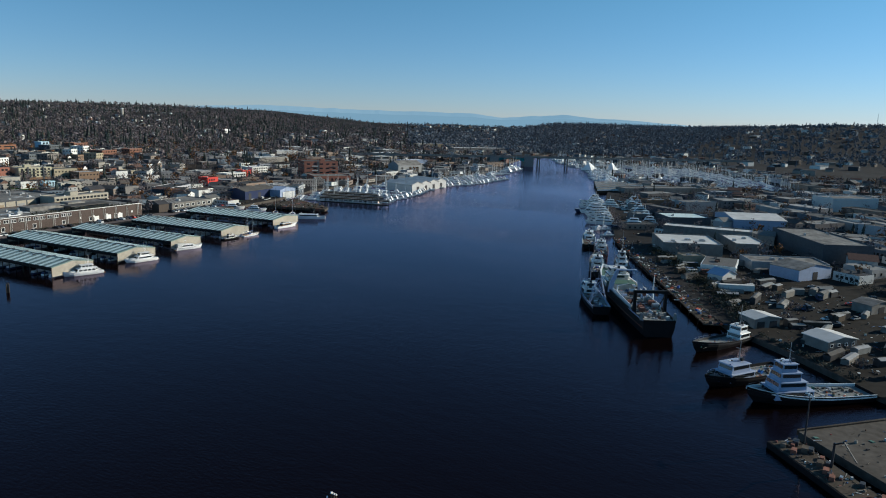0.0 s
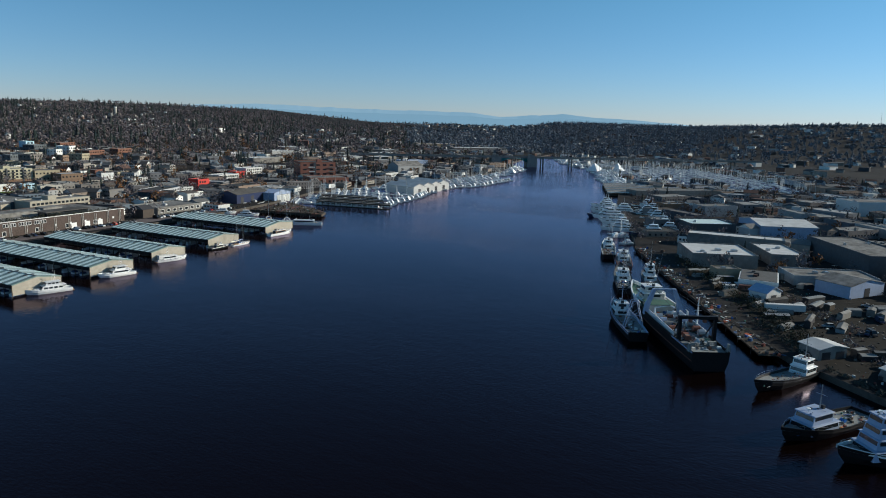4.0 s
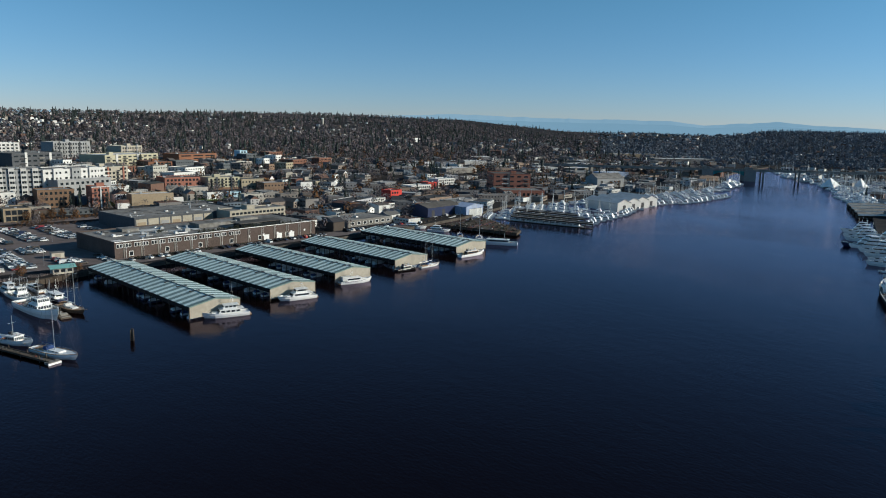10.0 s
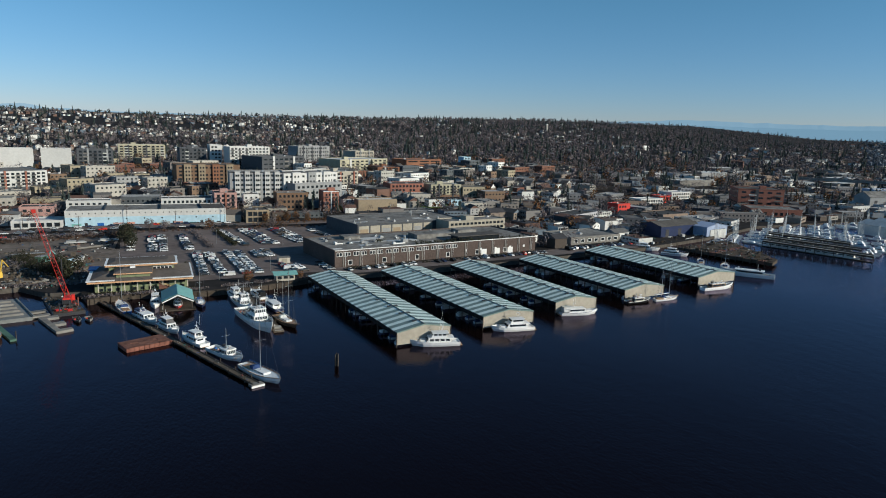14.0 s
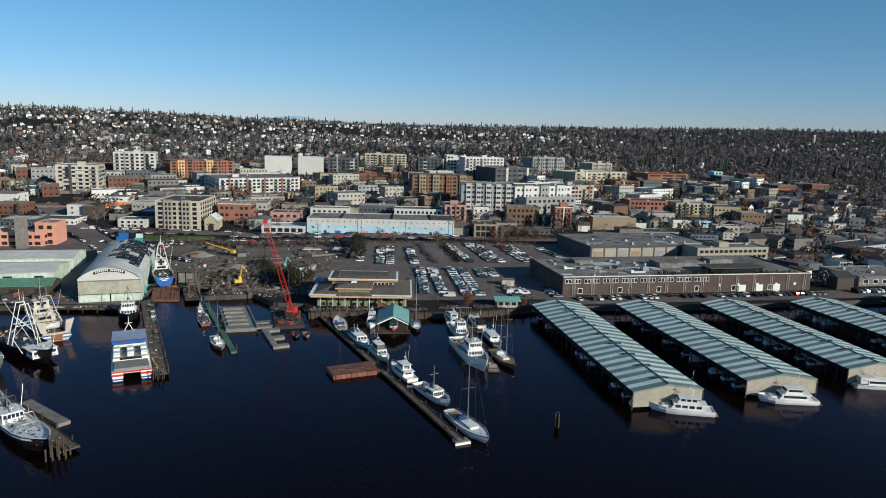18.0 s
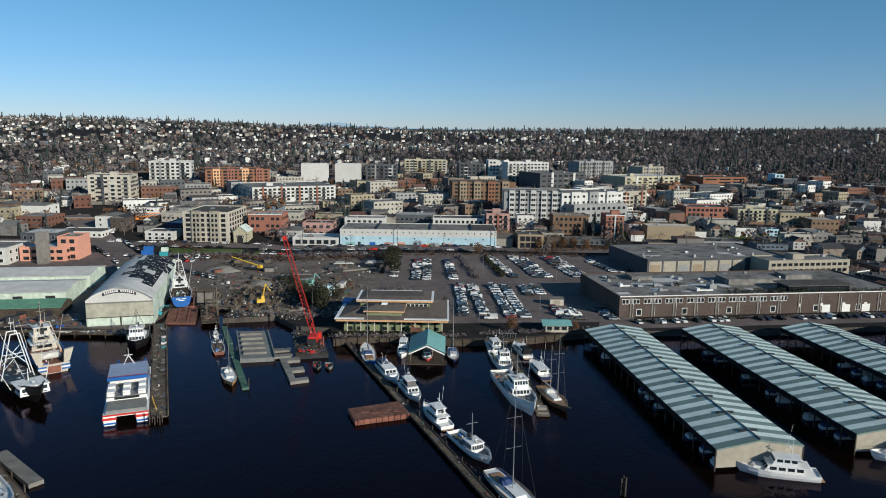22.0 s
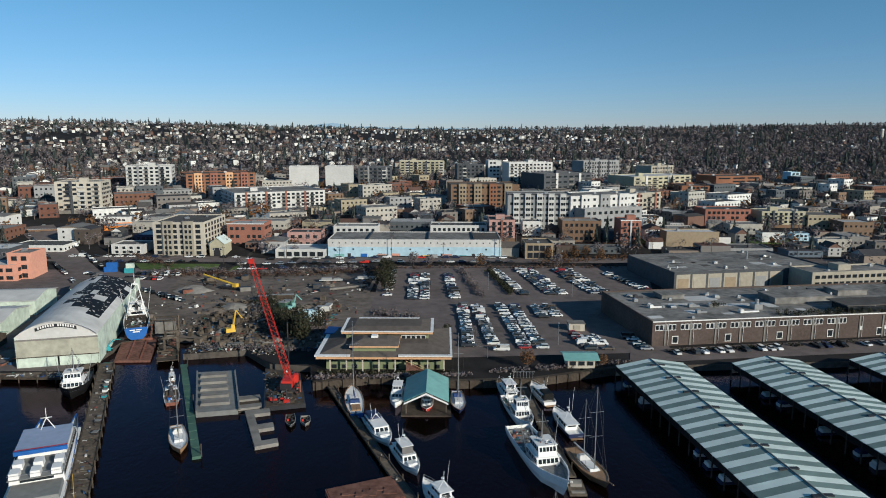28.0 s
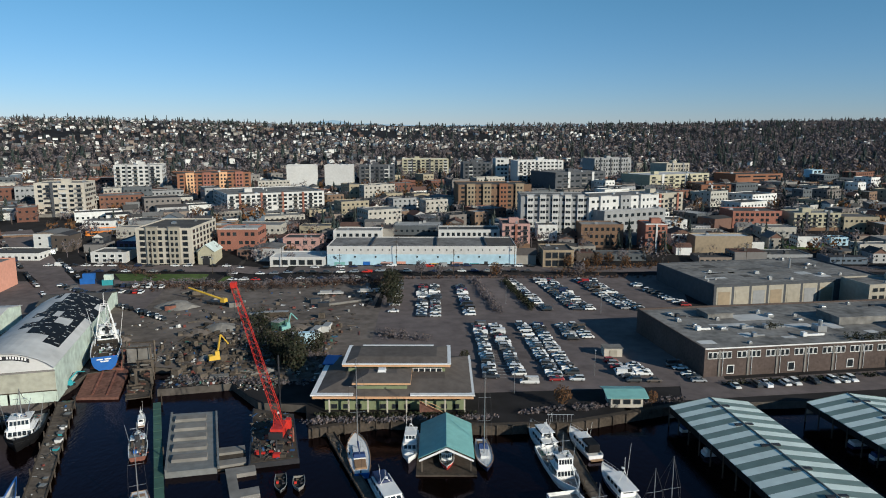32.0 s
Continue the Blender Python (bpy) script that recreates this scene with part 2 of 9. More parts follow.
# ---- mesh helpers ----
class Geo:
    """Collects the faces of one mesh; every face carries the index of its material."""

    def __init__(self):
        self.v, self.f, self.m = [], [], []

    def add(self, verts, faces, m=0):
        k = len(self.v)
        self.v += [tuple(p) for p in verts]
        self.f += [tuple(k + i for i in q) for q in faces]
        self.m += [m] * len(faces)
        return self

    def box(self, x0, y0, z0, x1, y1, z1, m=0, taper=1.0):
        cx, cy, tx, ty = (x0 + x1) / 2, (y0 + y1) / 2, (x1 - x0) / 2 * taper, (y1 - y0) / 2 * taper
        low = [(x0, y0, z0), (x1, y0, z0), (x1, y1, z0), (x0, y1, z0)]
        top = [(cx - tx, cy - ty, z1), (cx + tx, cy - ty, z1), (cx + tx, cy + ty, z1), (cx - tx, cy + ty, z1)]
        return self.add(low + top, [(3, 2, 1, 0), (4, 5, 6, 7), (0, 1, 5, 4), (1, 2, 6, 5), (2, 3, 7, 6), (3, 0, 4, 7)], m)

    def prism(self, pts, z0, z1, m=0, top=1.0):
        n = len(pts)
        cx, cy = sum(p[0] for p in pts) / n, sum(p[1] for p in pts) / n
        up = [(cx + (p[0] - cx) * top, cy + (p[1] - cy) * top, z1) for p in pts]
        sides = [(i, (i + 1) % n, n + (i + 1) % n, n + i) for i in range(n)]
        return self.add([(p[0], p[1], z0) for p in pts] + up, [tuple(range(n - 1, -1, -1)), tuple(range(n, 2 * n))] + sides, m)

    def tube(self, p, q, r, n=6, m=0, r2=None):
        p, q = Vector(p), Vector(q)
        a = (q - p).normalized()
        u = a.orthogonal().normalized()
        w = a.cross(u)
        r2 = r if r2 is None else r2
        ring = [(math.cos(2 * math.pi * i / n), math.sin(2 * math.pi * i / n)) for i in range(n)]
        verts = [p + (u * c + w * s) * r for c, s in ring] + [q + (u * c + w * s) * r2 for c, s in ring]
        faces = [(i, (i + 1) % n, n + (i + 1) % n, n + i) for i in range(n)] + [tuple(range(n - 1, -1, -1)), tuple(range(n, 2 * n))]
        return self.add(verts, faces, m)

    def loft(self, rings, m=0, closed=False, caps=False):
        n = len(rings[0])
        k = len(self.v)
        verts = [p for r in rings for p in r]
        faces = []
        for j in range(len(rings) - 1):
            for i in range(n if closed else n - 1):
                a, b = j * n + i, j * n + (i + 1) % n
                faces.append((a, b, b + n, a + n))
        if caps:
            faces += [tuple(range(n - 1, -1, -1)), tuple((len(rings) - 1) * n + i for i in range(n))]
        return self.add(verts, faces, m)

    def gable(self, x0, y0, x1, y1, z0, rise, m=0, over=0.4, thick=0.25, along="y"):
        """A pitched roof with its ridge along y or x."""
        if along == "y":
            c = (x0 + x1) / 2
            sec = [(x0 - over, z0), (c, z0 + rise), (x1 + over, z0), (x1 + over, z0 + thick), (c, z0 + rise + thick), (x0 - over, z0 + thick)]
            a, b = [(p, y0 - over, z) for p, z in sec], [(p, y1 + over, z) for p, z in sec]
        else:
            c = (y0 + y1) / 2
            sec = [(y0 - over, z0), (c, z0 + rise), (y1 + over, z0), (y1 + over, z0 + thick), (c, z0 + rise + thick), (y0 - over, z0 + thick)]
            a, b = [(x0 - over, p, z) for p, z in sec], [(x1 + over, p, z) for p, z in sec]
        sides = [(i, (i + 1) % 6, 6 + (i + 1) % 6, 6 + i) for i in range(6)]
        return self.add(a + b, sides + [(0, 1, 4, 5), (1, 2, 3, 4), (6, 11, 10, 7), (7, 10, 9, 8)], m)

    def hip(self, x0, y0, x1, y1, z0, rise, inset, m=0, thick=0.3):
        low = [(x0, y0, z0), (x1, y0, z0), (x1, y1, z0), (x0, y1, z0)]
        mid = [(p[0], p[1], z0 + thick) for p in low]
        top = [(x0 + inset, y0 + inset, z0 + rise), (x1 - inset, y0 + inset, z0 + rise), (x1 - inset, y1 - inset, z0 + rise), (x0 + inset, y1 - inset, z0 + rise)]
        f = [(3, 2, 1, 0), (8, 9, 10, 11)]
        for i in range(4):
            j = (i + 1) % 4
            f += [(i, j, 4 + j, 4 + i), (4 + i, 4 + j, 8 + j, 8 + i)]
        return self.add(low + mid + top, f, m)

    def mesh(self, name, mats):
        me = bpy.data.meshes.new(name)
        me.from_pydata(self.v, [], self.f)
        for m in mats if isinstance(mats, (list, tuple)) else [mats]:
            me.materials.append(M[m])
        if any(self.m):
            me.polygons.foreach_set("material_index", self.m)
        me.update()
        return me


def part(name, g, mats, parent=None, label="", at=None):
    """One mesh object under a thing or a part; g is a Geo or a finished mesh."""
    ob = new(name, g if isinstance(g, bpy.types.Mesh) else g.mesh(name, mats))
    if parent is not None:
        ob.parent = parent
    if at is not None:
        ob.matrix_basis = at
    return tagged(ob, label)


def thing(name, label, category, at=None, group="", kind=""):
    ob = new(name)
    ob.empty_display_size = 0.5
    if at is not None:
        ob.matrix_basis = at
    return tagged(ob, label, category, group, kind)


def fast_mesh(name, verts, faces_idx, sizes, mats, mat_idx=None):
    """A large mesh from arrays."""
    me = bpy.data.meshes.new(name)
    me.vertices.add(len(verts))
    me.vertices.foreach_set("co", np.asarray(verts, np.float32).ravel())
    me.loops.add(len(faces_idx))
    me.loops.foreach_set("vertex_index", np.asarray(faces_idx, np.int32))
    me.polygons.add(len(sizes))
    starts = np.concatenate([[0], np.cumsum(sizes)[:-1]]).astype(np.int32)
    me.polygons.foreach_set("loop_start", starts)
    if mat_idx is not None:
        me.polygons.foreach_set("material_index", np.asarray(mat_idx, np.int32))
    for m in mats:
        me.materials.append(M[m])
    me.polygons.foreach_set("use_smooth", np.zeros(len(sizes), bool))
    me.update(calc_edges=True)
    me.validate()
    return me


def scatter(name, templates, places, mats):
    """One mesh of many copies of small templates. places: (template, x, y, z, turn, wide, high)."""
    vs, fs, sz, mi, k = [], [], [], [], 0
    for i, x, y, z, turn, wide, high in places:
        g = templates[i]
        v = np.array(g.v)
        c, s = math.cos(turn) * wide, math.sin(turn) * wide
        vs.append(np.stack([x + v[:, 0] * c - v[:, 1] * s, y + v[:, 0] * s + v[:, 1] * c, z + v[:, 2] * high], 1))
        for q in g.f:
            fs.extend(k + j for j in q)
            sz.append(len(q))
        mi += g.m
        k += len(v)
    return fast_mesh(name, np.concatenate(vs), fs, sz, mats, mi)


rng = random.Random(7)


def scrap(n, spot, size, seed):
    """Loose planks, boxes, drums and bent sheets, thrown down at spot(r) -> (x, y, z)."""
    r = random.Random(seed)
    g = Geo()
    for k in range(n):
        x, y, z = spot(r)
        s, a = size * r.uniform(.35, 1.25), r.uniform(0, 6.28)
        kind = r.random()
        if kind < .4:
            q = Geo().box(-s * 1.8, -s * .14, 0, s * 1.8, s * .14, s * .2)
        elif kind < .7:
            q = Geo().box(-s * .6, -s * .45, 0, s * .6, s * .45, s * r.uniform(.4, 1.1), taper=.9)
        elif kind < .82:
            q = Geo().tube((0, 0, 0), (0, 0, s * .9), s * .35, 6)
        else:
            q = Geo().box(-s, -s * .7, 0, s, s * .7, s * .12)
        m = pose(x, y, z, r.uniform(-9, 9), r.uniform(-9, 9), math.degrees(a))
        g.add([m @ Vector(v) for v in q.v], q.f)
    return g


def litter(label, n, size, seed, box, m="scrap", z=None, inside=None):
    """Uncounted small stock lying about on the ground or a deck."""
    def spot(r):
        while True:
            x, y = r.uniform(box[0], box[1]), r.uniform(box[2], box[3])
            if inside is None or inside(x, y):
                return x, y, (land(x, y) if z is None else z) + .05
    tagged(part("yard_litter", scrap(n, spot, size, seed), m), label, "scrap", kind="stuff")



# ---- the lie of the land ----
def lerp(x, xs, ys):
    return float(np.interp(x, xs, ys))


NX = [-2600, -400, -72, -24, -23, -6, 4, 5, 26, 38, 52, 56, 75, 102, 125, 160, 230, 300, 390, 470, 560, 700, 850, 1000, 1150, 1260, 1420, 1680, 2600, 4900]
NY = [380, 430, 436, 440, 472, 478, 478, 458, 463, 448, 446, 430, 436, 432, 434, 447, 452, 464, 480, 505, 545, 548, 550, 565, 620, 680, 735, 790, 1150, 1800]
SX = [-2600, 100, 180, 228, 240, 262, 285, 300, 330, 390, 460, 607, 700, 886, 1000, 1150, 1230, 1350, 1500, 1680, 2600, 4900]
SY = [-400, -70, -14, -14, 0, 22, 50, 62, 85, 122, 162, 222, 262, 326, 380, 452, 500, 600, 690, 789, 1149, 1799]
CRESTS = [(-180, 1.0), (-60, 1.45), (-40, 1.5), (-33, 1.46), (-25, 1.3), (-17, .98), (-6, .8), (0, .62), (9, .68), (20, 1.0), (27, 1.36), (35, 1.62), (42, 1.6), (48, 1.02), (50, .62), (54, .12), (58, -.4), (62, -.4), (64, -.2), (66, .15), (69, .3), (77, .35), (81, .5), (85, .7), (89, .9), (110, 1.0), (180, 1.0)]
RISE = [(0, 0), (120, 0), (200, .026), (250, .075), (300, .112), (420, .155), (600, .2), (900, .28), (1300, .46), (1700, .7), (2100, .9), (2500, 1), (9000, 1)]


def shore_north(x):
    return lerp(x, NX, NY)


def shore_south(x):
    return lerp(x, SX, SY)


def land(x, y):
    """Height of the ground."""
    d = max(y - shore_north(x), shore_south(x) - y)
    way = math.degrees(math.atan2(x - 80, y - 100))
    crest = 78 + .74 * (2900 * math.tan(radians(lerp(way, [c[0] for c in CRESTS], [c[1] for c in CRESTS]))) - 14)
    if way > 95 or y < shore_south(x):
        d = d * (1 + 1.5 * min(1, max(0, (x - 700) / 700)))
    f = lerp(d, [r[0] for r in RISE], [r[1] for r in RISE])
    if 40 < way < 110:  # flat valley behind the marina, then the far hills
        r = math.hypot(x - 80, y - 100)
        g = lerp(r, [0, 1900, 2250, 2700, 3300, 9000], [0, 0, .12, .5, 1, 1]) * min(1, max(0, d, x - 1690) / 120)
        k = min(1, max(0, (way - 95) / 15, (58 - way) / 8))
        f = f * k + g * (1 - k)
    if way > 58 and y < shore_south(x):
        if 985 < x < 1420 and 30 < shore_south(x) - y < 290:
            return -3.0  # a boat basin behind the shore
    return 2.2 + f * (crest - 2.2) + (f * 9 * noise.noise(Vector((x, y, 0)) * .0016) if f > .03 else 0)


def make_ground():
    xs = sorted(set([-2600, -2200, -1800, -1500, -1200, -1000, -800, -600, -450, -350, -250] + list(range(-200, 1300, 8)) + list(range(1300, 2000, 25)) + list(range(2000, 5000, 140)) + [int(v) for v in NX + SX if -200 < v < 1300]))
    inland = [0, 4, 12, 25, 45, 70, 100, 120, 150, 200, 250, 300, 360, 420, 500, 600, 700, 800, 900, 1050, 1200, 1400, 1600, 1800, 2050, 2300, 2550, 2800, 3050, 3300, 3700, 4300]
    rows = [("s", d) for d in reversed(inland)] + [("sb", 0), ("nb", 0)] + [("n", d) for d in inland]
    verts, faces = [], []
    for x in xs:
        for side, d in rows:
            ys, yn = shore_south(x), shore_north(x)
            if side == "s":
                verts.append((x, ys - d, land(x, ys - d)))
            elif side == "n":
                verts.append((x, yn + d, land(x, yn + d)))
            else:
                verts.append((x, ys + .3 if side == "sb" else yn - .3, -4))
    n = len(rows)
    mats_of = []
    for i in range(len(xs) - 1):
        for j in range(n - 1):
            a = i * n + j
            faces.append((a, a + n, a + n + 1, a + 1))
            mats_of.append(1 if rows[j][0] in ("sb", "nb") or rows[j + 1][0] in ("sb", "nb") else 0)
    g = Geo().add(verts, faces)
    g.m = mats_of
    tagged(part("ground", g, ["land", "quay"]), "bare earth and pavement rising to wooded hills", "ground", kind="structure")


make_ground()
g = Geo().add([(-3000, -1500, 0), (4950, -1500, 0), (4950, 2600, 0), (-3000, 2600, 0)], [(0, 1, 2, 3)])
tagged(part("water", g, "water"), "dark rippled water of a ship canal", "water", kind="structure")


def sheet(name, pts, m, label, category="pavement", lift=.06, step=12):
    """A thin layer over the ground inside a four-sided outline."""
    a, b, c, d = (Vector((*p, 0)) for p in pts)
    nu, nv = max(1, int((b - a).length / step)), max(1, int((d - a).length / step))
    vs, fs = [], []
    for i in range(nu + 1):
        for j in range(nv + 1):
            u, v = i / nu, j / nv
            p = (a * (1 - u) + b * u) * (1 - v) + (d * (1 - u) + c * u) * v
            vs.append((p.x, p.y, land(p.x, p.y) + lift))
    for i in range(nu):
        for j in range(nv):
            k = i * (nv + 1) + j
            fs.append((k, k + nv + 1, k + nv + 2, k + 1))
    return tagged(part(name, Geo().add(vs, fs), m), label, category, kind="structure")


sheet("parking_lot", [(66, 452), (178, 462), (214, 616), (62, 612)], "asphalt", "worn asphalt parking lot beside the moorage")
sheet("quay_road", [(160, 449.5), (395, 482), (395, 500), (164, 464)], "asphalt", "asphalt lane behind the moorage sheds", lift=.1)
sheet("yard", [(8, 465), (58, 465), (62, 600), (-46, 600)], "dirt", "shipyard ground of gravel and mud", lift=.05)
sheet("boatyard_floor", [(-150, 440), (-24, 440), (-46, 600), (-190, 600)], "asphalt", "shipyard floor of dark asphalt", lift=.05)
sheet("yard", [(-23, 481), (66, 466), (66, 614), (-50, 602)], "dirt", "packed gravel of the inner shipyard", lift=.03)
sheet("boatyard_floor", [(-66, 440), (-24, 440), (-46, 604), (-90, 604)], "asphalt", "worn asphalt beside the shipyard hall", lift=.035)
sheet("street", [(-420, 617), (480, 627), (480, 639), (-420, 635)], "asphalt", "street with parked cars along the waterfront", "road", lift=.16)
sheet("side_street", [(-68, 548), (-55, 548), (-184, 716), (-204, 704)], "asphalt", "street climbing away from the water", "road", lift=.22)
sheet("verge", [(-72, 601), (-20, 601), (-20, 616), (-82, 616)], "grass", "strip of grass beside the street", "grass", lift=.2)
sheet("verge", [(225, 676), (330, 680), (335, 700), (222, 694)], "grass", "strip of lawn behind a long wall", "grass", lift=.2)
sheet("yard", [(236, -2), (285, 40), (420, 20), (330, -120)], "dark_yard", "boatyard ground of worn asphalt", lift=.05)
sheet("yard", [(285, 44), (420, 120), (560, 90), (420, 20)], "dark_yard", "boatyard ground of gravel", lift=.06)


def mountains():
    """A far range along the horizon."""
    vs, fs, mi = [], [], []
    n = 420
    for i in range(n + 1):
        a = radians(-40 + 150 * i / n)
        r = 4700
        x, y = 80 + r * math.sin(a), 100 + r * math.cos(a)
        deg = math.degrees(a)
        up = lerp(deg, [-40, -12, -8.5, -7, -2, 10, 30, 36, 42, 47, 52, 59, 61.5, 64, 66.5, 69, 73, 76, 80, 90, 110], [.2, .3, .85, .5, .4, .4, .4, .7, .95, .85, .77, .76, .45, .66, .85, .62, .45, .25, -.1, -.3, -.3])
        up += .07 * noise.noise(Vector((i * .13, 0, 3))) + .05 * noise.noise(Vector((i * .37, 5, 3))) + .03 * noise.noise(Vector((i * .9, 9, 3)))
        top = 80 + r * math.tan(radians(up))
        vs += [(x, y, -60), (x, y, 60), (x * 1.004, y * 1.004, 80 + (top - 80) * .6), (x * 1.01, y * 1.01, top)]
        if i:
            k = 4 * i
            fs += [(k - 4 + j, k + j, k + j + 1, k - 3 + j) for j in range(3)]
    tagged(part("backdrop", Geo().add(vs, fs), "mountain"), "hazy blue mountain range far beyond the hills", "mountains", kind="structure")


mountains()


# ---- covered moorage sheds ----
def shed(fl, fr, bl, br, label, z_eave=5.6):
    """A long boathouse on the water: striped metal roof, open black sides, beige ends."""
    t = thing("moorage_shed", label, "boathouse", group="moorage sheds")
    fl, fr, bl, br = (Vector((*p, 0)) for p in (fl, fr, bl, br))
    rise = 1.9

    def at(u, v):  # u across, v along
        return (fl * (1 - u) + fr * u) * (1 - v) + (bl * (1 - u) + br * u) * v

    def roof_z(u):
        return z_eave + rise * (1 - abs(2 * u - 1))

    n = 40
    for i in range(n):
        for u0, u1 in ((0, .5), (.5, 1)):
            g = Geo()
            a, b = i / n, (i + 1) / n
            q = [(*at(u, v).xy, roof_z(u)) for u, v in ((u0, a), (u1, a), (u1, b), (u0, b))]
            g.add(q + [(p[0], p[1], p[2] + .16) for p in q], [(3, 2, 1, 0), (4, 5, 6, 7), (0, 1, 5, 4), (1, 2, 6, 5), (2, 3, 7, 6), (3, 0, 4, 7)])
            part("roof_panel", g, "light_panel" if i % 2 else "green_panel", t)
    g = Geo()
    ridge0, ridge1 = at(.5, 0), at(.5, 1)
    g.tube((*ridge0.xy, roof_z(.5) + .18), (*ridge1.xy, roof_z(.5) + .18), .22, 6)
    part("ridge_cap", g, "concrete", t)
    for i in range(9):
        for u in (.44, .56):
            c = at(u, (i + .5) / 9)
            part("roof_hatch", Geo().box(c.x - .9, c.y - .5, roof_z(u) + .1, c.x + .9, c.y + .5, roof_z(u) + .42), "dark_metal", t)
    for u in (0, 1):
        for i in range(19):
            p = at(u, i / 18)
            part("post", Geo().box(p.x - .14, p.y - .14, -1, p.x + .14, p.y + .14, roof_z(u) - .02), "old_wood", t)
    # hanging side boards and the beige gable ends
    for u in (0, 1):
        a, b = at(u, .004), at(u, 1)
        part("side_board", Geo().add([(*a.xy, 3.9), (*b.xy, 3.9), (*b.xy, z_eave), (*a.xy, z_eave), (a.x + .08, a.y, 3.9), (b.x + .08, b.y, 3.9), (b.x + .08, b.y, z_eave), (a.x + .08, a.y, z_eave)],
                                     [(0, 1, 2, 3), (7, 6, 5, 4), (0, 4, 5, 1), (3, 2, 6, 7)]), "black", t)
    for v, sgn in ((0, -1), (1, 1)):
        lo = .9 if v == 0 else 2.4
        us = (0, .5, 1)
        f = [(*at(u, v).xy, lo) for u in us] + [(*at(u, v).xy, roof_z(u) - .01) for u in us]
        k = [(p[0], p[1] - sgn * .15, p[2]) for p in f]
        part("gable_wall", Geo().add(f + k, [(0, 1, 4, 3), (1, 2, 5, 4), (9, 10, 7, 6), (10, 11, 8, 7), (0, 6, 7, 1), (1, 7, 8, 2), (3, 4, 10, 9), (4, 5, 11, 10), (0, 3, 9, 6), (2, 8, 11, 5)]), "beige", t)
        g = Geo()
        for u0, u1 in ((0, .5), (.5, 1)):
            p, q = at(u0, v), at(u1, v)
            y = sgn * .22
            g.add([(p.x, p.y + y, roof_z(u0) - .25), (q.x, q.y + y, roof_z(u1) - .25), (q.x, q.y + y, roof_z(u1) + .2), (p.x, p.y + y, roof_z(u0) + .2),
                   (p.x, p.y, roof_z(u0) - .25), (q.x, q.y, roof_z(u1) - .25), (q.x, q.y, roof_z(u1) + .2), (p.x, p.y, roof_z(u0) + .2)],
                  [(0, 1, 2, 3), (3, 2, 6, 7), (7, 6, 5, 4), (0, 4, 5, 1), (0, 3, 7, 4), (1, 5, 6, 2)])
        part("fascia", g, "green_panel", t)
    # walkway down the middle
    a, b = at(.47, .0), at(.53, 1)
    q = [at(.46, 0), at(.54, 0), at(.54, 1), at(.46, 1)]
    part("walkway", Geo().prism([(p.x, p.y) for p in q], .3, .6), "old_wood", t)
    return t, at


SHEDS = []
for k, corners in enumerate((((163.5, 335.5), (186, 338.5), (152, 437), (174.5, 440)),
                             ((203, 345.5), (227, 347.5), (190.5, 440), (214, 443)),
                             ((243.5, 357), (266, 359), (231, 444), (253.5, 447)),
                             ((288, 367.5), (314, 371), (276, 449), (301, 453)),
                             ((344, 380), (375, 386), (331, 464), (360, 470)))):
    SHEDS.append(shed(*corners, "long covered boat moorage with striped grey-green metal roof"))


# ---- buildings ----
def window_mesh(name, wall_frame):
    g = Geo()
    g.box(-.5, -.05, -.5, .5, .05, .5, 1)
    for x0, z0, x1, z1 in ((-.56, -.56, .56, -.46), (-.56, .46, .56, .56), (-.56, -.46, -.46, .46), (.46, -.46, .56, .46)):
        g.box(x0, -.12, z0, x1, .02, z1, 0)
    return g.mesh(name, [wall_frame, "glass"])


WINDOW = {k: window_mesh("window", k) for k in ("white", "dark_metal", "metal")}
VENT = Geo().box(-.5, -.5, 0, .5, .5, .8).box(-.35, -.35, .8, .35, .35, 1).mesh("roof_vent", "metal")


def facade(t, w, x_of, floors, cols, win, z_first, storey, frame_kind, side="front", inset=1.2):
    """Rows of windows on one side of a building, each one a part."""
    far = t.location.y > 655 or t.location.x > 400
    for r in range(floors):
        if far:  # one part for each storey's windows
            g = Geo()
            for c in range(cols):
                if rng.random() < .06:
                    continue
                u = inset + (w - 2 * inset) * (c + .5) / cols
                q = x_of(u, z_first + r * storey)
                k = Geo().box(-win[0] / 2, -.06, -win[1] / 2, win[0] / 2, .02, win[1] / 2)
                g.add([q @ Vector(v) for v in k.v], k.f)
            tagged(part("window_band", g, "glass", t), kind="stuff")
            continue
        for c in range(cols):
            u = inset + (w - 2 * inset) * (c + .5) / cols
            ob = part("window", WINDOW[frame_kind], None, t)
            ob.matrix_basis = x_of(u, z_first + r * storey) @ Matrix.Diagonal((win[0], 1, win[1], 1))


OCC = []  # footprints taken


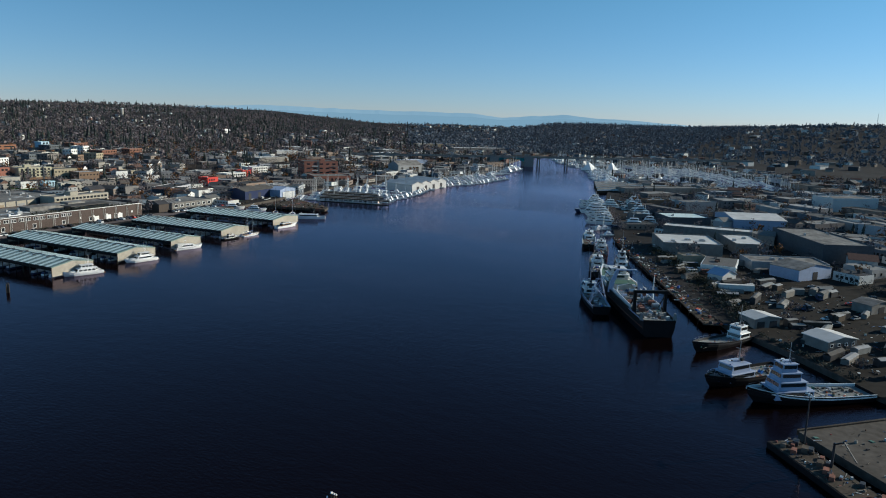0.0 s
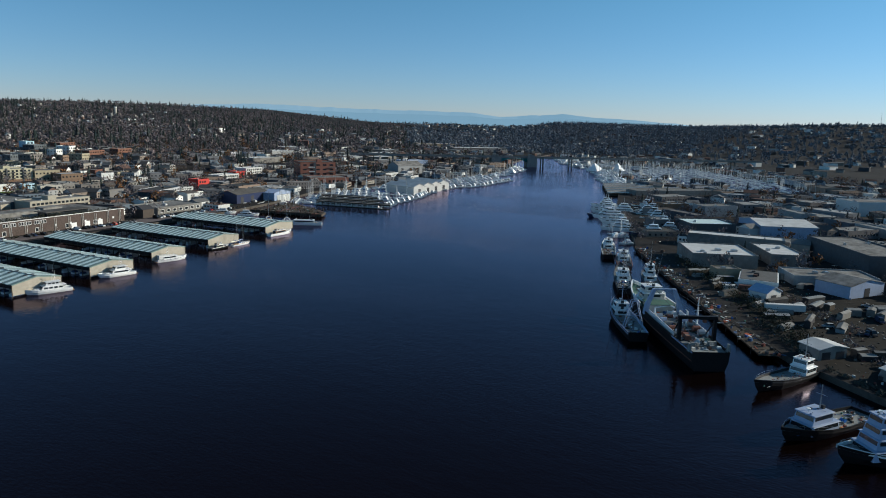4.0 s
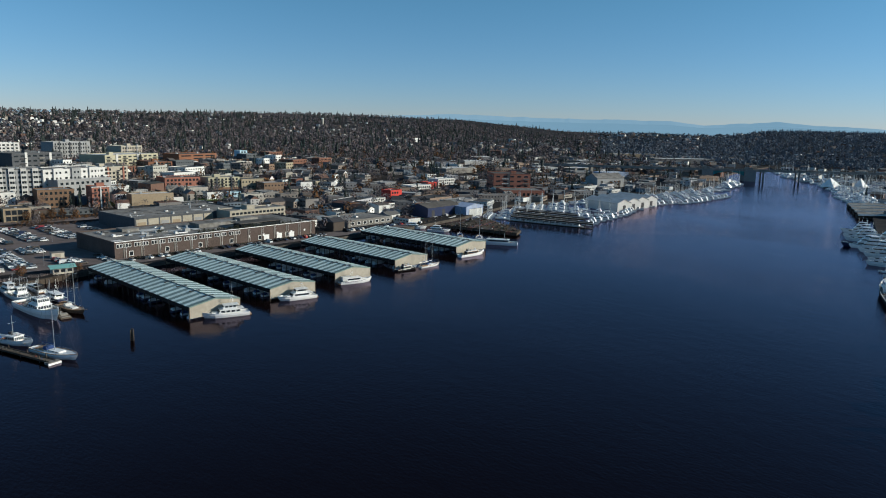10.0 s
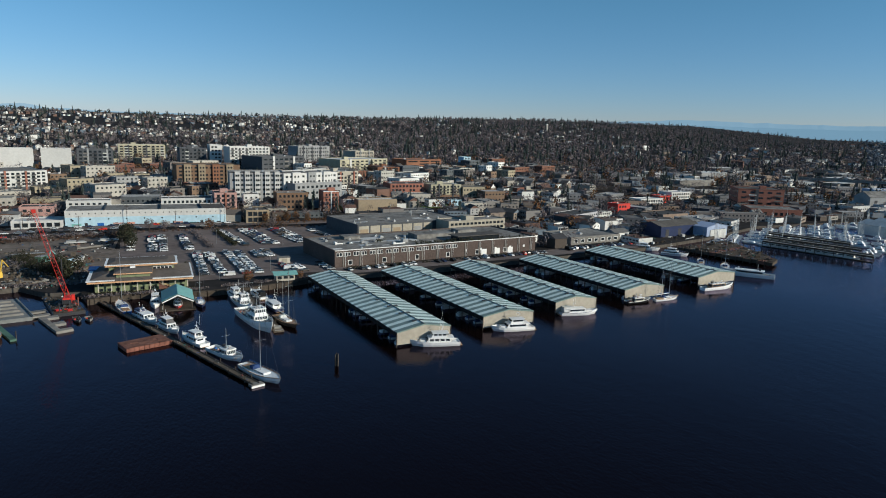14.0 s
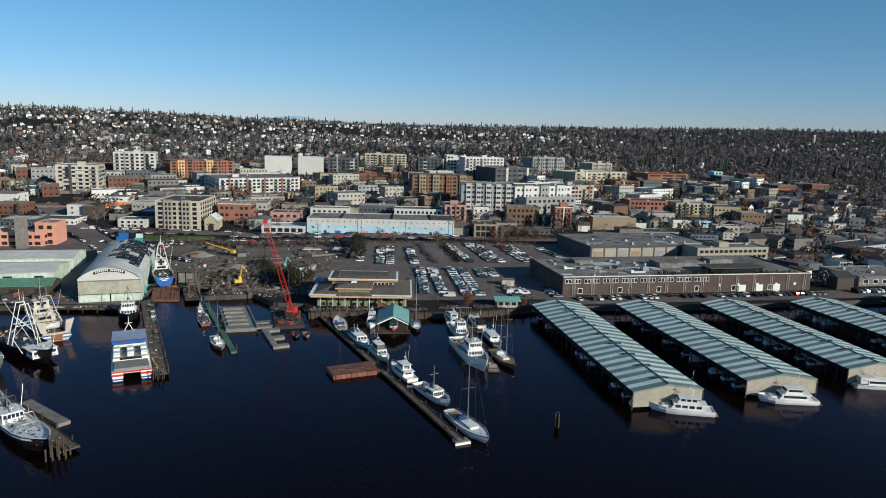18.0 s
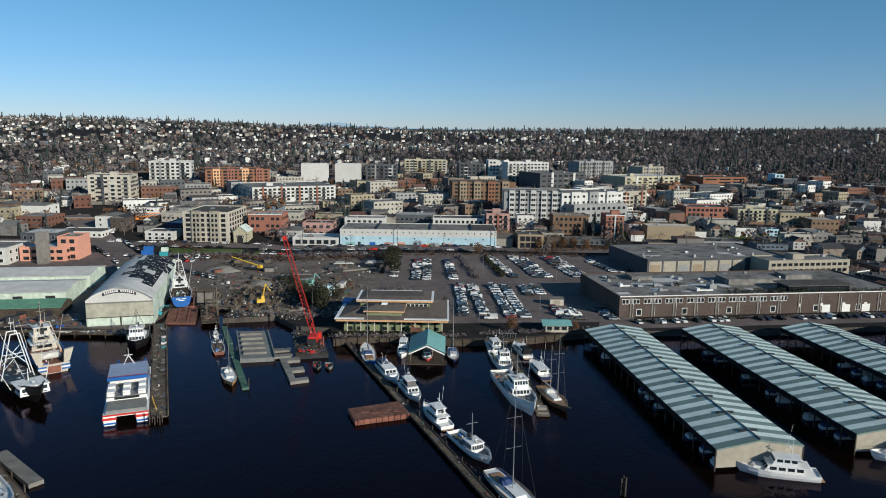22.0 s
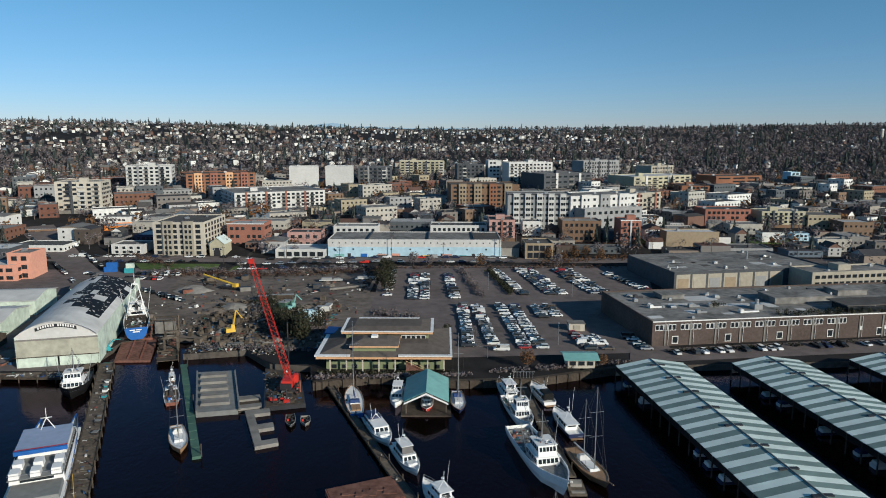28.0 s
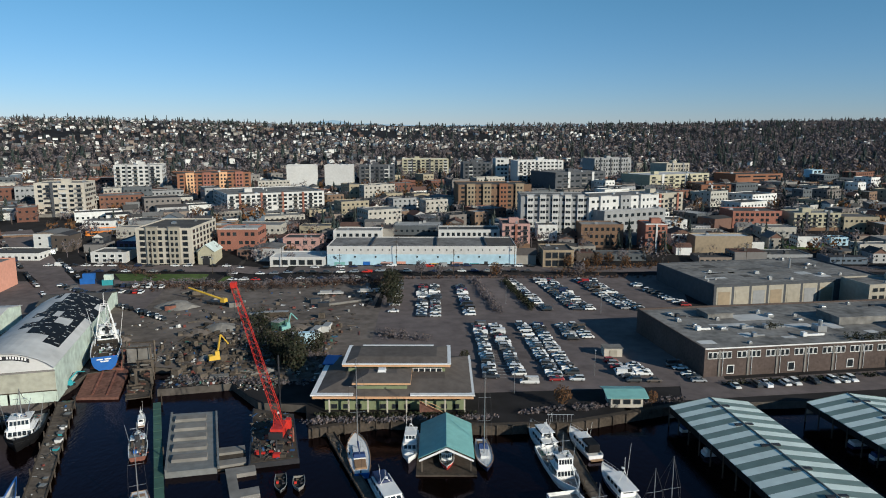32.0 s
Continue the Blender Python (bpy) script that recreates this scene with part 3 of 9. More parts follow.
def building(name, label, x, y, w, d, top, wall, roof="flat_roof", rz=0, floors=0, cols=0, side_cols=0, win=(1.8, 1.8), base=None, units=3, frame_kind="white", first=1.6, parapet=.7, category="building", left_cols=0, group="", cornice=None, bays=None):
    """A flat-roofed block; x, y is its front left corner, rz turns it, top is the height of its parapet above the water."""
    m = pose(x, y, 0, 0, 0, rz)
    if base is None:
        base = min(land(*(m @ Vector((a, b, 0))).xy) for a, b in ((0, 0), (w, 0), (w, d), (0, d))) - .3
    t = thing(name, label, category, pose(x, y, base, 0, 0, rz), group)
    h = top - base
    mid = m @ Vector((w / 2, d / 2, 0))
    OCC.append((mid.x, mid.y, math.hypot(w, d) / 2, w, d, rz))
    g = Geo().box(0, 0, 0, w, d, h - parapet)
    k = .35
    part("wall", g, wall, t)
    g = Geo()
    g.loft([[(a, a, z), (w - a, a, z), (w - a, d - a, z), (a, d - a, z)] for a, z in ((0, h - parapet), (0, h), (k, h), (k, h - parapet))], closed=True)
    part("parapet", g, wall, t)
    part("roof", Geo().box(k, k, h - parapet, w - k, d - k, h - parapet + .08), roof, t)
    if cornice:
        part("cornice", Geo().box(-.25, -.25, h - .45, w + .25, -.002, h + .05), cornice, t)
    for i in range((units + 1) // 2):
        s = rng.uniform(.8, 2.6)
        part("roof_unit", VENT, None, t, at=Matrix.Translation((rng.uniform(2.5, max(2.6, w - 2.5)), rng.uniform(2, max(2.1, d - 2)), h - parapet + .08)) @ Matrix.Diagonal((s, s * rng.uniform(.7, 1.4), rng.uniform(.7, 1.6), 1)))
    if floors:
        st = (h - parapet - .6) / floors
        wh = min(win[1] * 1.15, st * .68)
        if cols:
            win = (max(win[0], (w - 2.4) / cols * rng.uniform(.5, .66)), win[1])
        if bays:  # projecting bay fronts, each with its own windows
            n, tones, deep = bays
            gap = w / (n * 2 + 1)
            for c in range(n):
                u = gap * (2 * c + 1)
                part("bay", Geo().box(u, -deep, .2, u + gap, -.004, h + .5).box(u - .3, -deep - .3, h + .5, u + gap + .3, .3, h + .75), tones[c % len(tones)], t)
                g = Geo()
                for r in range(floors):
                    z = st * .55 + .3 + r * st
                    for v in (.3, .7):
                        g.box(u + gap * v - .75, -deep - .06, z - wh / 2, u + gap * v + .75, -deep + .02, z + wh / 2)
                tagged(part("bay_glazing", g, "glass", t), kind="stuff")
        elif floors > 3 and cols > 3:  # recessed look: bay piers, balconies and a lift tower
            gap = (w - 2.4) / cols
            tone = rng.choice(("dark_wall", "brown_brick", "white_wall", "grey_wall", "brick"))
            for c in range(rng.randint(0, 1), cols, rng.choice((2, 3))):
                u = 1.2 + gap * (c + .5)
                g = Geo()
                for r in range(1, floors):
                    z = .3 + r * st
                    g.box(u - gap * .46, -1.3, z - .1, u + gap * .46, -.01, z + .08).box(u - gap * .46, -1.3, z + .08, u + gap * .46, -1.22, z + 1.0)
                tagged(part("balcony_tier", g, rng.choice(("dark_metal", "concrete", "white_wall")), t), kind="stuff")
            for c in range(2, cols, 4):
                u = 1.2 + gap * c
                part("bay_pier", Geo().box(u - gap * .2, -.7, .2, u + gap * .2, -.004, h + rng.choice((-.3, .5))), tone, t)
            part("base_storey", Geo().box(-.06, -.2, 0, w + .06, -.005, st * .9), rng.choice(("brick", "dark_wall", "brown_brick", "concrete")), t)
            u = rng.uniform(.2, .6) * w
            part("lift_tower", Geo().box(u, d * .35, h - parapet, u + 6, d * .35 + 5, h + 2.4), wall, t)
        if cols:
            facade(t, w, lambda u, z: pose(u, -.02, z), floors, cols, (win[0], wh), st * .55 + .3, st, frame_kind)
        if side_cols:
            facade(t, d, lambda u, z: pose(w + .02, u, z, 0, 0, 90), floors, side_cols, (win[0], wh), st * .55 + .3, st, frame_kind)
        if left_cols:
            facade(t, d, lambda u, z: pose(-.02, d - u, z, 0, 0, -90), floors, left_cols, (win[0], wh), st * .55 + .3, st, frame_kind)
    return t, h


R = 28  # the upper streets stand at this angle to the waterfront


# the long grey brick warehouse behind the sheds, with its rear halls
def warehouse():
    t, h = building("warehouse", "long low grey brick warehouse with a flat gravel roof", 173, 468.5, 138, 50, 11.6, "grey_brick", "grey_roof", rz=8.5, units=34, base=2.2)
    for i in range(48):
        if i % 6 != 5:
            ob = part("window", WINDOW["white"], None, t)
            ob.matrix_basis = pose(1.8 + i * 1.65, -.02, h - 2.4) @ Matrix.Diagonal((1.3, 1, 2.0, 1))
    for i in range(5):
        part("wall_sign", Geo().box(84 + i * 11, -.1, 3, 85.4 + i * 11, -.004, 4.4), "white", t, "small pale notice board")
    for i in range(14):
        x = 5 + i * 9.9
        part("pilaster", Geo().box(x - .3, -.25, 0, x + .3, -.003, h - .8), "concrete", t)
        part("downpipe", Geo().tube((x + 1.2, -.15, .2), (x + 1.2, -.15, h - .9), .09), "white", t)
    for i in range(6):
        ob = part("window", WINDOW["white"], None, t)
        ob.matrix_basis = pose(9 + i * 21, -.02, 2.2) @ Matrix.Diagonal((2.2, 1, 2.6, 1))
    for i, (x, y, w, d, e) in enumerate(((62, 20, 26, 12, 2.6), (98, 30, 14, 9, 2.2), (20, 34, 10, 8, 1.8))):
        part("penthouse", Geo().box(x, y, h - .7, x + w, y + d, h - .7 + e).box(x - .3, y - .3, h - .7 + e, x + w + .3, y + d + .3, h - .45 + e), "grey_roof", t)
    part("roof_rail", Geo().box(.1, -.06, h - .35, 137.9, -.003, h + .06), "white", t)
    for i in range(9):  # ducts and pipes lying on the roof
        x, y = 8 + rng.uniform(0, 100), rng.uniform(4, 44)
        part("roof_duct", Geo().box(x, y, h - .5, x + rng.uniform(3, 9), y + .6, h + .1).box(x, y - .5, h - .5, x + 1.4, y + 1.1, h + .9), rng.choice(("metal", "dark_metal", "white")), t)
    patch = random.Random(9)
    for i in range(26):  # patched felt
        x, y = patch.uniform(2, 120), patch.uniform(2, 40)
        part("roof_patch", Geo().box(x, y, h - .62, x + patch.uniform(3, 15), y + patch.uniform(2, 8), h - .59 + .01 * (i % 3)), patch.choice(("white_roof", "dark_roof", "grey_roof", "concrete")), t)
    part("vent_pipe", Geo().tube((50, 14, h - .6), (50, 14, h + 3.4), .7, 10).box(48.6, 13, h - .6, 52, 16.5, h + 1.5), "metal", t)
    part("glass_penthouse", Geo().box(82, 4, h - .6, 112, 13, h + 2.2), "glass", t, "glazed rooftop room")
    part("penthouse_roof", Geo().box(80.5, 2.6, h + 2.2, 113, 14.5, h + 2.6), "dark_roof", t)
    for i in range(3):
        x = 96 + i * 10
        part("roller_door", Geo().box(x, -.08, .1, x + 4, -.004, 3.6), "white", t)


warehouse()
t, h = building("warehouse", "warehouse with pale roof and blank beige end wall", 210, 556, 88, 51, 12.2, "dark_wall", "grey_roof", rz=11, units=26, base=2.2)
patch = random.Random(10)
for i in range(20):
    x, y = patch.uniform(2, 70), patch.uniform(2, 41)
    part("roof_patch", Geo().box(x, y, h - .62, x + patch.uniform(4, 16), y + patch.uniform(2, 9), h - .59 + .01 * (i % 3)), patch.choice(("white_roof", "dark_roof", "concrete", "concrete")), t)
part("roof_pipe", Geo().tube((60, 30, h - .6), (60, 30, h + 4), .5, 8), "metal", t)
for i in range(7):  # pale bays with shutters between dark piers
    x = 1.2 + i * 8.6
    part("bay_panel", Geo().box(x, -.07, .1, x + 7.4, -.004, h - 1.3), "beige", t)
    part("shutter", Geo().box(x + .8, -.16, .2, x + 6.6, -.074, h - 3.4), ("tan", "beige", "grey_wall")[i % 3], t)
t, h = building("office_building", "cream two-storey office block with a flat roof", 275, 551, 50, 17, 13.4, "beige", "grey_roof", rz=10, floors=3, cols=14, units=5, base=2.2, win=(1.9, 1.3), frame_kind="dark_metal")
part("stair_tower", Geo().box(18, 5, h - .7, 25, 12, h + 2.4), "beige", t)
building("warehouse", "small flat warehouse beside a car park", 344, 500, 46, 30, 7.5, "concrete", "grey_roof", rz=9, units=6, floors=1, cols=7, base=2.2)


# the painted waterfront block along the street
def mural_block():
    t, h = building("waterfront_block", "long white and pale blue two-storey block painted with a mural", 26, 640, 106, 34, 15.2, "white_wall", "grey_roof", units=0, base=3.9, parapet=.5)
    part("mural", Geo().box(.05, -.12, 0, 105.9, -.004, 6.6), "pale_blue", t, "pale blue painted lower wall")
    for x, y, w, d, m in ((24, 0, .6, 34, "dark_metal"), (61, 0, .6, 34, "dark_metal"), (89, 0, .6, 34, "dark_metal")):
        part("fire_wall", Geo().box(x, .4, h - .5, x + w, 33, h + .5), m, t)
    part("dark_roof_strip", Geo().box(89.8, 1, h - .42, 105, 33, h - .3), "dark_roof", t)
    for i in range(26):
        ob = part("window", WINDOW["dark_metal"], None, t)
        ob.matrix_basis = pose(3 + i * 4.0, -.02, h - 2.2) @ Matrix.Diagonal((.55, 1, .7, 1))
    for i in range(9):
        ob = part("window", WINDOW["dark_metal"], None, t)
        ob.matrix_basis = pose(4 + i * 11.6, -.16, 5.2) @ Matrix.Diagonal((.8, 1, .8, 1))
    for x, w, m in ((58, 5, "yellow"), (92, 4, "yellow"), (20, 4, "blue"), (70, 6, "pink"), (80, 5, "teal_hull"), (30, 7, "pink"), (39, 5, "salmon"), (4, 6, "teal_roof")):
        part("painted_panel", Geo().box(x, -.2, .2, x + w, -.125, rng.uniform(1.4, 2.6)), m, t)
    for i in range(5):
        part("door", Geo().box(12 + i * 19, -.18, .1, 14 + i * 19, -.13, 2.6), "dark_metal", t)


mural_block()
building("apartment_block", "pink stuccoed three-storey apartment building", 127, 676, 17, 24, 23, "pink", floors=4, cols=4, side_cols=4, units=2)
building("shop_building", "white two-storey building with a row of windows", 88, 682, 38, 18, 18.5, "white_wall", floors=2, cols=11, units=4)
building("shop_building", "white two-storey building with a red tiled roof", 22, 688, 30, 16, 17, "white_wall", floors=2, cols=7, units=1)
building("museum_hall", "tan building with a large glazed front and a flat roof", 146, 634, 17, 22, 14, "tan", "dark_roof", floors=2, cols=4, side_cols=4, win=(2.8, 2.6), frame_kind="dark_metal")
building("apartment_block", "beige five-storey apartment house above ground-floor shops", -80, 639, 31, 42, 25.5, "cream", "dark_roof", floors=6, cols=6, side_cols=7, win=(2.2, 1.7), frame_kind="dark_metal", units=4, bays=(2, ("beige",), 1.0))
building("shop_building", "low white shop building with large windows", -107, 641, 20, 16, 11.5, "white_wall", floors=2, cols=4, units=2)
building("shop_building", "dark blue glazed commercial building", -100, 658, 20, 24, 15, "navy", "white_roof", floors=2, cols=6, frame_kind="metal")
building("shop_row", "long low white shop row with dark shopfronts", -6, 639, 31, 20, 9.2, "white_wall", "white_roof", floors=1, cols=6, win=(3, 2.2), frame_kind="dark_metal")
building("shop_building", "red brick three-storey building with a pale cornice", -44, 668, 24, 20, 21, "brick", floors=3, cols=6, side_cols=5, cornice="white")
building("shop_building", "pink and white shop building", -6, 672, 22, 16, 15, "pink", floors=2, cols=4, side_cols=3)
building("boat_office", "salmon three-storey office with a tall grey stair tower", -150, 572, 26, 24, 11.5, "salmon", "white_roof", rz=4, floors=2, cols=5, side_cols=5, base=2.2, win=(2.2, 1.5), frame_kind="dark_metal")
building("workshop_block", "white two-storey workshop with a flat roof", -178, 560, 27, 26, 12.5, "white_wall", "grey_roof", rz=4, floors=2, cols=6, side_cols=4, base=2.2)
building("glass_office", "dark glazed office with a flat roof", -160, 590, 22, 20, 17, "dark_wall", "white_roof", rz=4, floors=3, cols=6, base=2.2, frame_kind="metal")
building("office_wing", "salmon upper wing behind a stair tower", -131, 578, 12, 16, 17, "salmon", "grey_roof", rz=4, floors=3, cols=2, base=2.2, frame_kind="dark_metal", units=1)
building("stair_tower", "tall grey concrete stair tower", -136, 565, 5, 5.6, 21, "concrete", units=0, rz=4, base=2.2)
building("office_building", "white four-storey block with long rows of windows", -72, 779, 76, 60, 31, "white_wall", "grey_roof", rz=R, floors=5, cols=18, left_cols=10, win=(1.7, 1.6), units=7, frame_kind="dark_metal")
building("apartment_block", "orange brick apartment house of five storeys", -150, 885, 66, 40, 40, "orange_brick", "dark_roof", rz=R, floors=6, cols=12, left_cols=6, win=(2.4, 1.6), bays=(4, ("orange_trim", "brick"), 1.2))
building("apartment_block", "tan brick apartment house with bay fronts", 103, 800, 58, 34, 37, "brown_brick", "dark_roof", rz=5, floors=6, cols=12, side_cols=6, win=(1.8, 1.5), bays=(4, ("tan", "tan", "orange_brick"), 1.6))
building("apartment_block", "grey and white five-storey apartment house", 143, 720, 46, 30, 36, "grey_wall", "grey_roof", rz=-2, floors=6, cols=12, side_cols=5, win=(1.7, 1.6), bays=(5, ("white_wall",), 1.2), cornice="dark_metal")
building("apartment_block", "white-grey stepped apartment house", 188, 717, 58, 32, 35, "white_wall", "grey_roof", rz=R - 5, floors=5, cols=13, win=(2, 1.5), bays=(3, ("white_wall", "grey_wall"), 1.5))
building("podium_building", "pale green low block below taller apartments", 196, 706, 50, 16, 27, "grey_wall", "white_roof", rz=R - 5, floors=3, cols=10)
building("apartment_block", "beige apartment house with red brick base", 243, 766, 34, 30, 33, "beige", rz=R, floors=5, cols=7, side_cols=5)
building("corner_building", "red brick three-storey corner building", 212, 668, 13, 18, 24, "brick", rz=0, floors=4, cols=4, side_cols=4, win=(1.3, 1.5), cornice="white")
building("brick_building", "older brick building of three storeys", 176, 680, 26, 18, 22, "brown_brick", rz=0, floors=3, cols=7)
building("hall", "long blank tan warehouse wall", 241, 665, 34, 14, 17, "tan", "white_roof", units=1)
building("apartment_block", "yellow apartment house with dark balconies", 331, 728, 32, 20, 23.5, "yellow_wall", "grey_roof", floors=4, cols=8, side_cols=4, win=(2, 1.7), frame_kind="dark_metal")
building("brick_building", "dark red brick block with a flat roof", 292, 735, 34, 24, 24, "brick", floors=3, cols=9)
building("brick_block", "orange brick apartment cube", 325, 884, 27, 40, 30.5, "orange_brick", "dark_roof", floors=4, cols=6, left_cols=4, units=3)
building("office_building", "brown office block with long window bands", 388, 961, 58, 34, 35, "orange_brick", "dark_roof", rz=16, floors=4, cols=3, win=(15, 1.3), frame_kind="dark_metal")
building("hospital", "cream stepped hospital building", 292, 931, 82, 40, 36, "yellow_wall", "white_roof", rz=R, floors=4, cols=10, win=(4, 1.5), frame_kind="dark_metal", units=6)
building("hospital_wing", "grey hospital wing with window bands", 196, 905, 60, 40, 40, "dark_wall", "grey_roof", rz=R, floors=4, cols=8, win=(4.5, 1.5), frame_kind="metal", units=6)
building("apartment_tower", "white tower block with rows of dark windows", 166, 955, 50, 20, 49, "white_wall", "white_roof", rz=R - 12, floors=8, cols=11, side_cols=3, win=(1.8, 1.5), frame_kind="dark_metal")
building("apartment_tower", "pale yellow tower block", 40, 1120, 58, 24, 44, "yellow_wall", "white_roof", rz=4, floors=6, cols=10, win=(3, 1.5))
building("apartment_tower", "white twin tower block", -62, 935, 30, 22, 45, "white_wall", "white_roof", rz=10, floors=0, units=4)
building("apartment_tower", "lilac-grey twin tower block", -26, 942, 28, 22, 45, "white_wall", "white_roof", rz=4, floors=0, units=4)
building("apartment_tower", "dark grey residential tower block", 6, 960, 36, 22, 44, "dark_wall", rz=6, floors=6, cols=7, frame_kind="metal")
building("apartment_tower", "dark glazed tower block", 112, 985, 30, 22, 46, "dark_wall", rz=6, floors=6, cols=6, frame_kind="metal")
building("apartment_tower", "slim white residential slab block", 146, 985, 14, 18, 50, "white_wall", rz=6, floors=7, cols=3)
building("apartment_tower", "grey striped slab block", 266, 1060, 56, 22, 47, "grey_wall", rz=R, floors=5, cols=14, win=(1.2, 2.2), frame_kind="dark_metal")
building("apartment_tower", "beige residential tower block", 330, 1000, 34, 24, 44, "beige", rz=R, floors=5, cols=8)
building("apartment_tower", "cream eight-storey apartment tower", -206, 760, 34, 26, 41, "cream", "grey_roof", rz=10, floors=7, cols=6, side_cols=6, win=(2, 1.6), frame_kind="dark_metal")
building("apartment_tower", "pale grey apartment tower with balconies", -214, 900, 42, 26, 47, "white_wall", "grey_roof", rz=14, floors=7, cols=8, side_cols=4)
building("church_hall", "white hall with a pitched roof", -210, 790, 26, 14, 26, "white_wall", "teal_roof", rz=20, floors=1, cols=4)
building("tower_house", "narrow pale blue tower house", 492, 1010, 12, 14, 37, "pale_blue", rz=10, floors=5, cols=2)
building("cottage", "small pale blue house", 336, 690, 11, 9, 12.5, "pale_blue", "dark_roof", floors=2, cols=3)
building("shed_building", "orange shop with a banner across the front", -140, 700, 24, 18, 14.5, "orange", "white_roof", rz=20, floors=1, cols=3)
building("supermarket", "long low shop with a flat pale roof", -190, 690, 46, 40, 13, "brown_brick", "white_roof", rz=20, floors=1, cols=6, units=8)
building("shop_building", "red two-storey boat shop", 486, 640, 16, 14, 12, "red", "dark_roof", rz=8, floors=2, cols=4)
building("shop_building", "white two-storey shops with a flat roof", 545, 682, 34, 16, 11, "white_wall", "white_roof", rz=8, floors=2, cols=9)
building("shop_building", "red boat shop behind the marina", 585, 700, 18, 14, 12, "red", "grey_roof", rz=8, floors=2, cols=4)
building("office_building", "white three-storey office behind the marina", 606, 706, 30, 18, 15, "white_wall", "white_roof", rz=8, floors=3, cols=8)
building("office_building", "grey glazed office box on the far flat", 915, 930, 60, 30, 22, "grey_wall", "grey_roof", rz=10, floors=4, cols=12)
building("warehouse", "long pale-roofed warehouse beyond the bridge", 1540, 1000, 150, 50, 13, "concrete", "white_roof", rz=-34, units=6)
building("warehouse", "long tan warehouse beyond the bridge", 1640, 1190, 120, 40, 15, "tan", "white_roof", rz=-30, units=4)
building("warehouse", "blue-grey shed behind the bridge marina", 965, 730, 46, 30, 12, "shade_blue", "white_roof", rz=-25, units=3)
for k in range(6):
    building("warehouse", "low pale-roofed industrial hall on the flat", 700 + k * 95, 800 + (k % 3) * 70, 60, 30, land(700 + k * 95, 800 + (k % 3) * 70) + 8, ("concrete", "grey_wall", "dark_wall")[k % 3], "white_roof", rz=8, units=4)
# brick tower by the eastern marina
building("brick_tower", "tall red brick warehouse tower", 634, 640, 44, 38, 25.2, "brick", "dark_roof", rz=-32, floors=4, cols=5, left_cols=5, win=(1.8, 1.6), cornice="brick", units=2)
building("brick_building", "low brick building at the foot of a tower", 604, 594, 46, 36, 11, "brick", "grey_roof", rz=-32, floors=1, cols=9, win=(2.4, 2.4))


# ---- boats ----
def span(a, b):
    """The pose of a boat whose stern is at a and whose bow is at b, and its length."""
    dx, dy = b[0] - a[0], b[1] - a[1]
    return pose((a[0] + b[0]) / 2, (a[1] + b[1]) / 2, 0, 0, 0, math.degrees(math.atan2(-dx, dy))), math.hypot(dx, dy)


def hull_lines(L, B, free, bow_up, stern):
    out = []
    for s in (0, .06, .2, .4, .6, .75, .86, .94, 1):
        if s < .45:
            w = B / 2 * (stern + (1 - stern) * math.sin(math.pi / 2 * s / .45))
        else:
            w = B / 2 * math.cos(math.pi / 2 * ((s - .45) / .55) ** 1.7)
        out.append((-L / 2 + s * L, max(w, .02), free + bow_up * max(0, s - .3) ** 2 / .49))
    return out


def hull(L, B, free, bow_up=1.0, stern=.8, draft=.7, rail=.35):
    """Topsides, deck and rail of a boat that lies along y."""
    lines = hull_lines(L, B, free, bow_up, stern)
    shell, deck, cap = Geo(), Geo(), Geo()
    rings, edge_l, edge_r = [], [], []
    for y, w, z in lines:
        k = .82 if y < L * .3 else .55
        rake = (y / (L / 2)) ** 3 * .05 * L if y > 0 else 0
        rings.append([(-w, y + rake * .4, z), (-w * .97, y, z * .5), (-w * k, y - rake, 0), (-w * k * .6, y - rake, -draft), (w * k * .6, y - rake, -draft), (w * k, y - rake, 0), (w * .97, y, z * .5), (w, y + rake * .4, z)])
    shell.loft(rings)
    shell.add(rings[0], [tuple(range(7, -1, -1))])
    top = [(r[0], r[-1]) for r in rings]
    dv = []
    for a, b in top:
        dv += [(a[0] * .97, a[1], a[2] - rail), (b[0] * .97, b[1], b[2] - rail)]
    deck.add(dv, [(2 * i, 2 * i + 1, 2 * i + 3, 2 * i + 2) for i in range(len(top) - 1)])
    for side in (0, 1):
        pts = [t[side] for t in top]
        sg = 1 if side else -1
        th = .04 + B * .012
        cap.loft([[(p[0] - sg * th, p[1], p[2] - rail), (p[0] - sg * th, p[1], p[2] + .06), (p[0] + sg * .06, p[1], p[2] + .06), (p[0] + sg * .06, p[1], p[2] - .12)] for p in pts])
    return shell, deck, cap


def house(L, W, z0, z1, y0, y1, rake=.5, taper=.9):
    """A cabin: sloping front towards the bow (y1), walls leaning in."""
    w, wt = W / 2, W / 2 * taper
    low = [(-w, y0, z0), (w, y0, z0), (w, y1, z0), (-w, y1, z0)]
    top = [(-wt, y0 + .1, z1), (wt, y0 + .1, z1), (wt, y1 - rake, z1), (-wt, y1 - rake, z1)]
    return Geo().add(low + top, [(3, 2, 1, 0), (4, 5, 6, 7), (0, 1, 5, 4), (1, 2, 6, 5), (2, 3, 7, 6), (3, 0, 4, 7)])


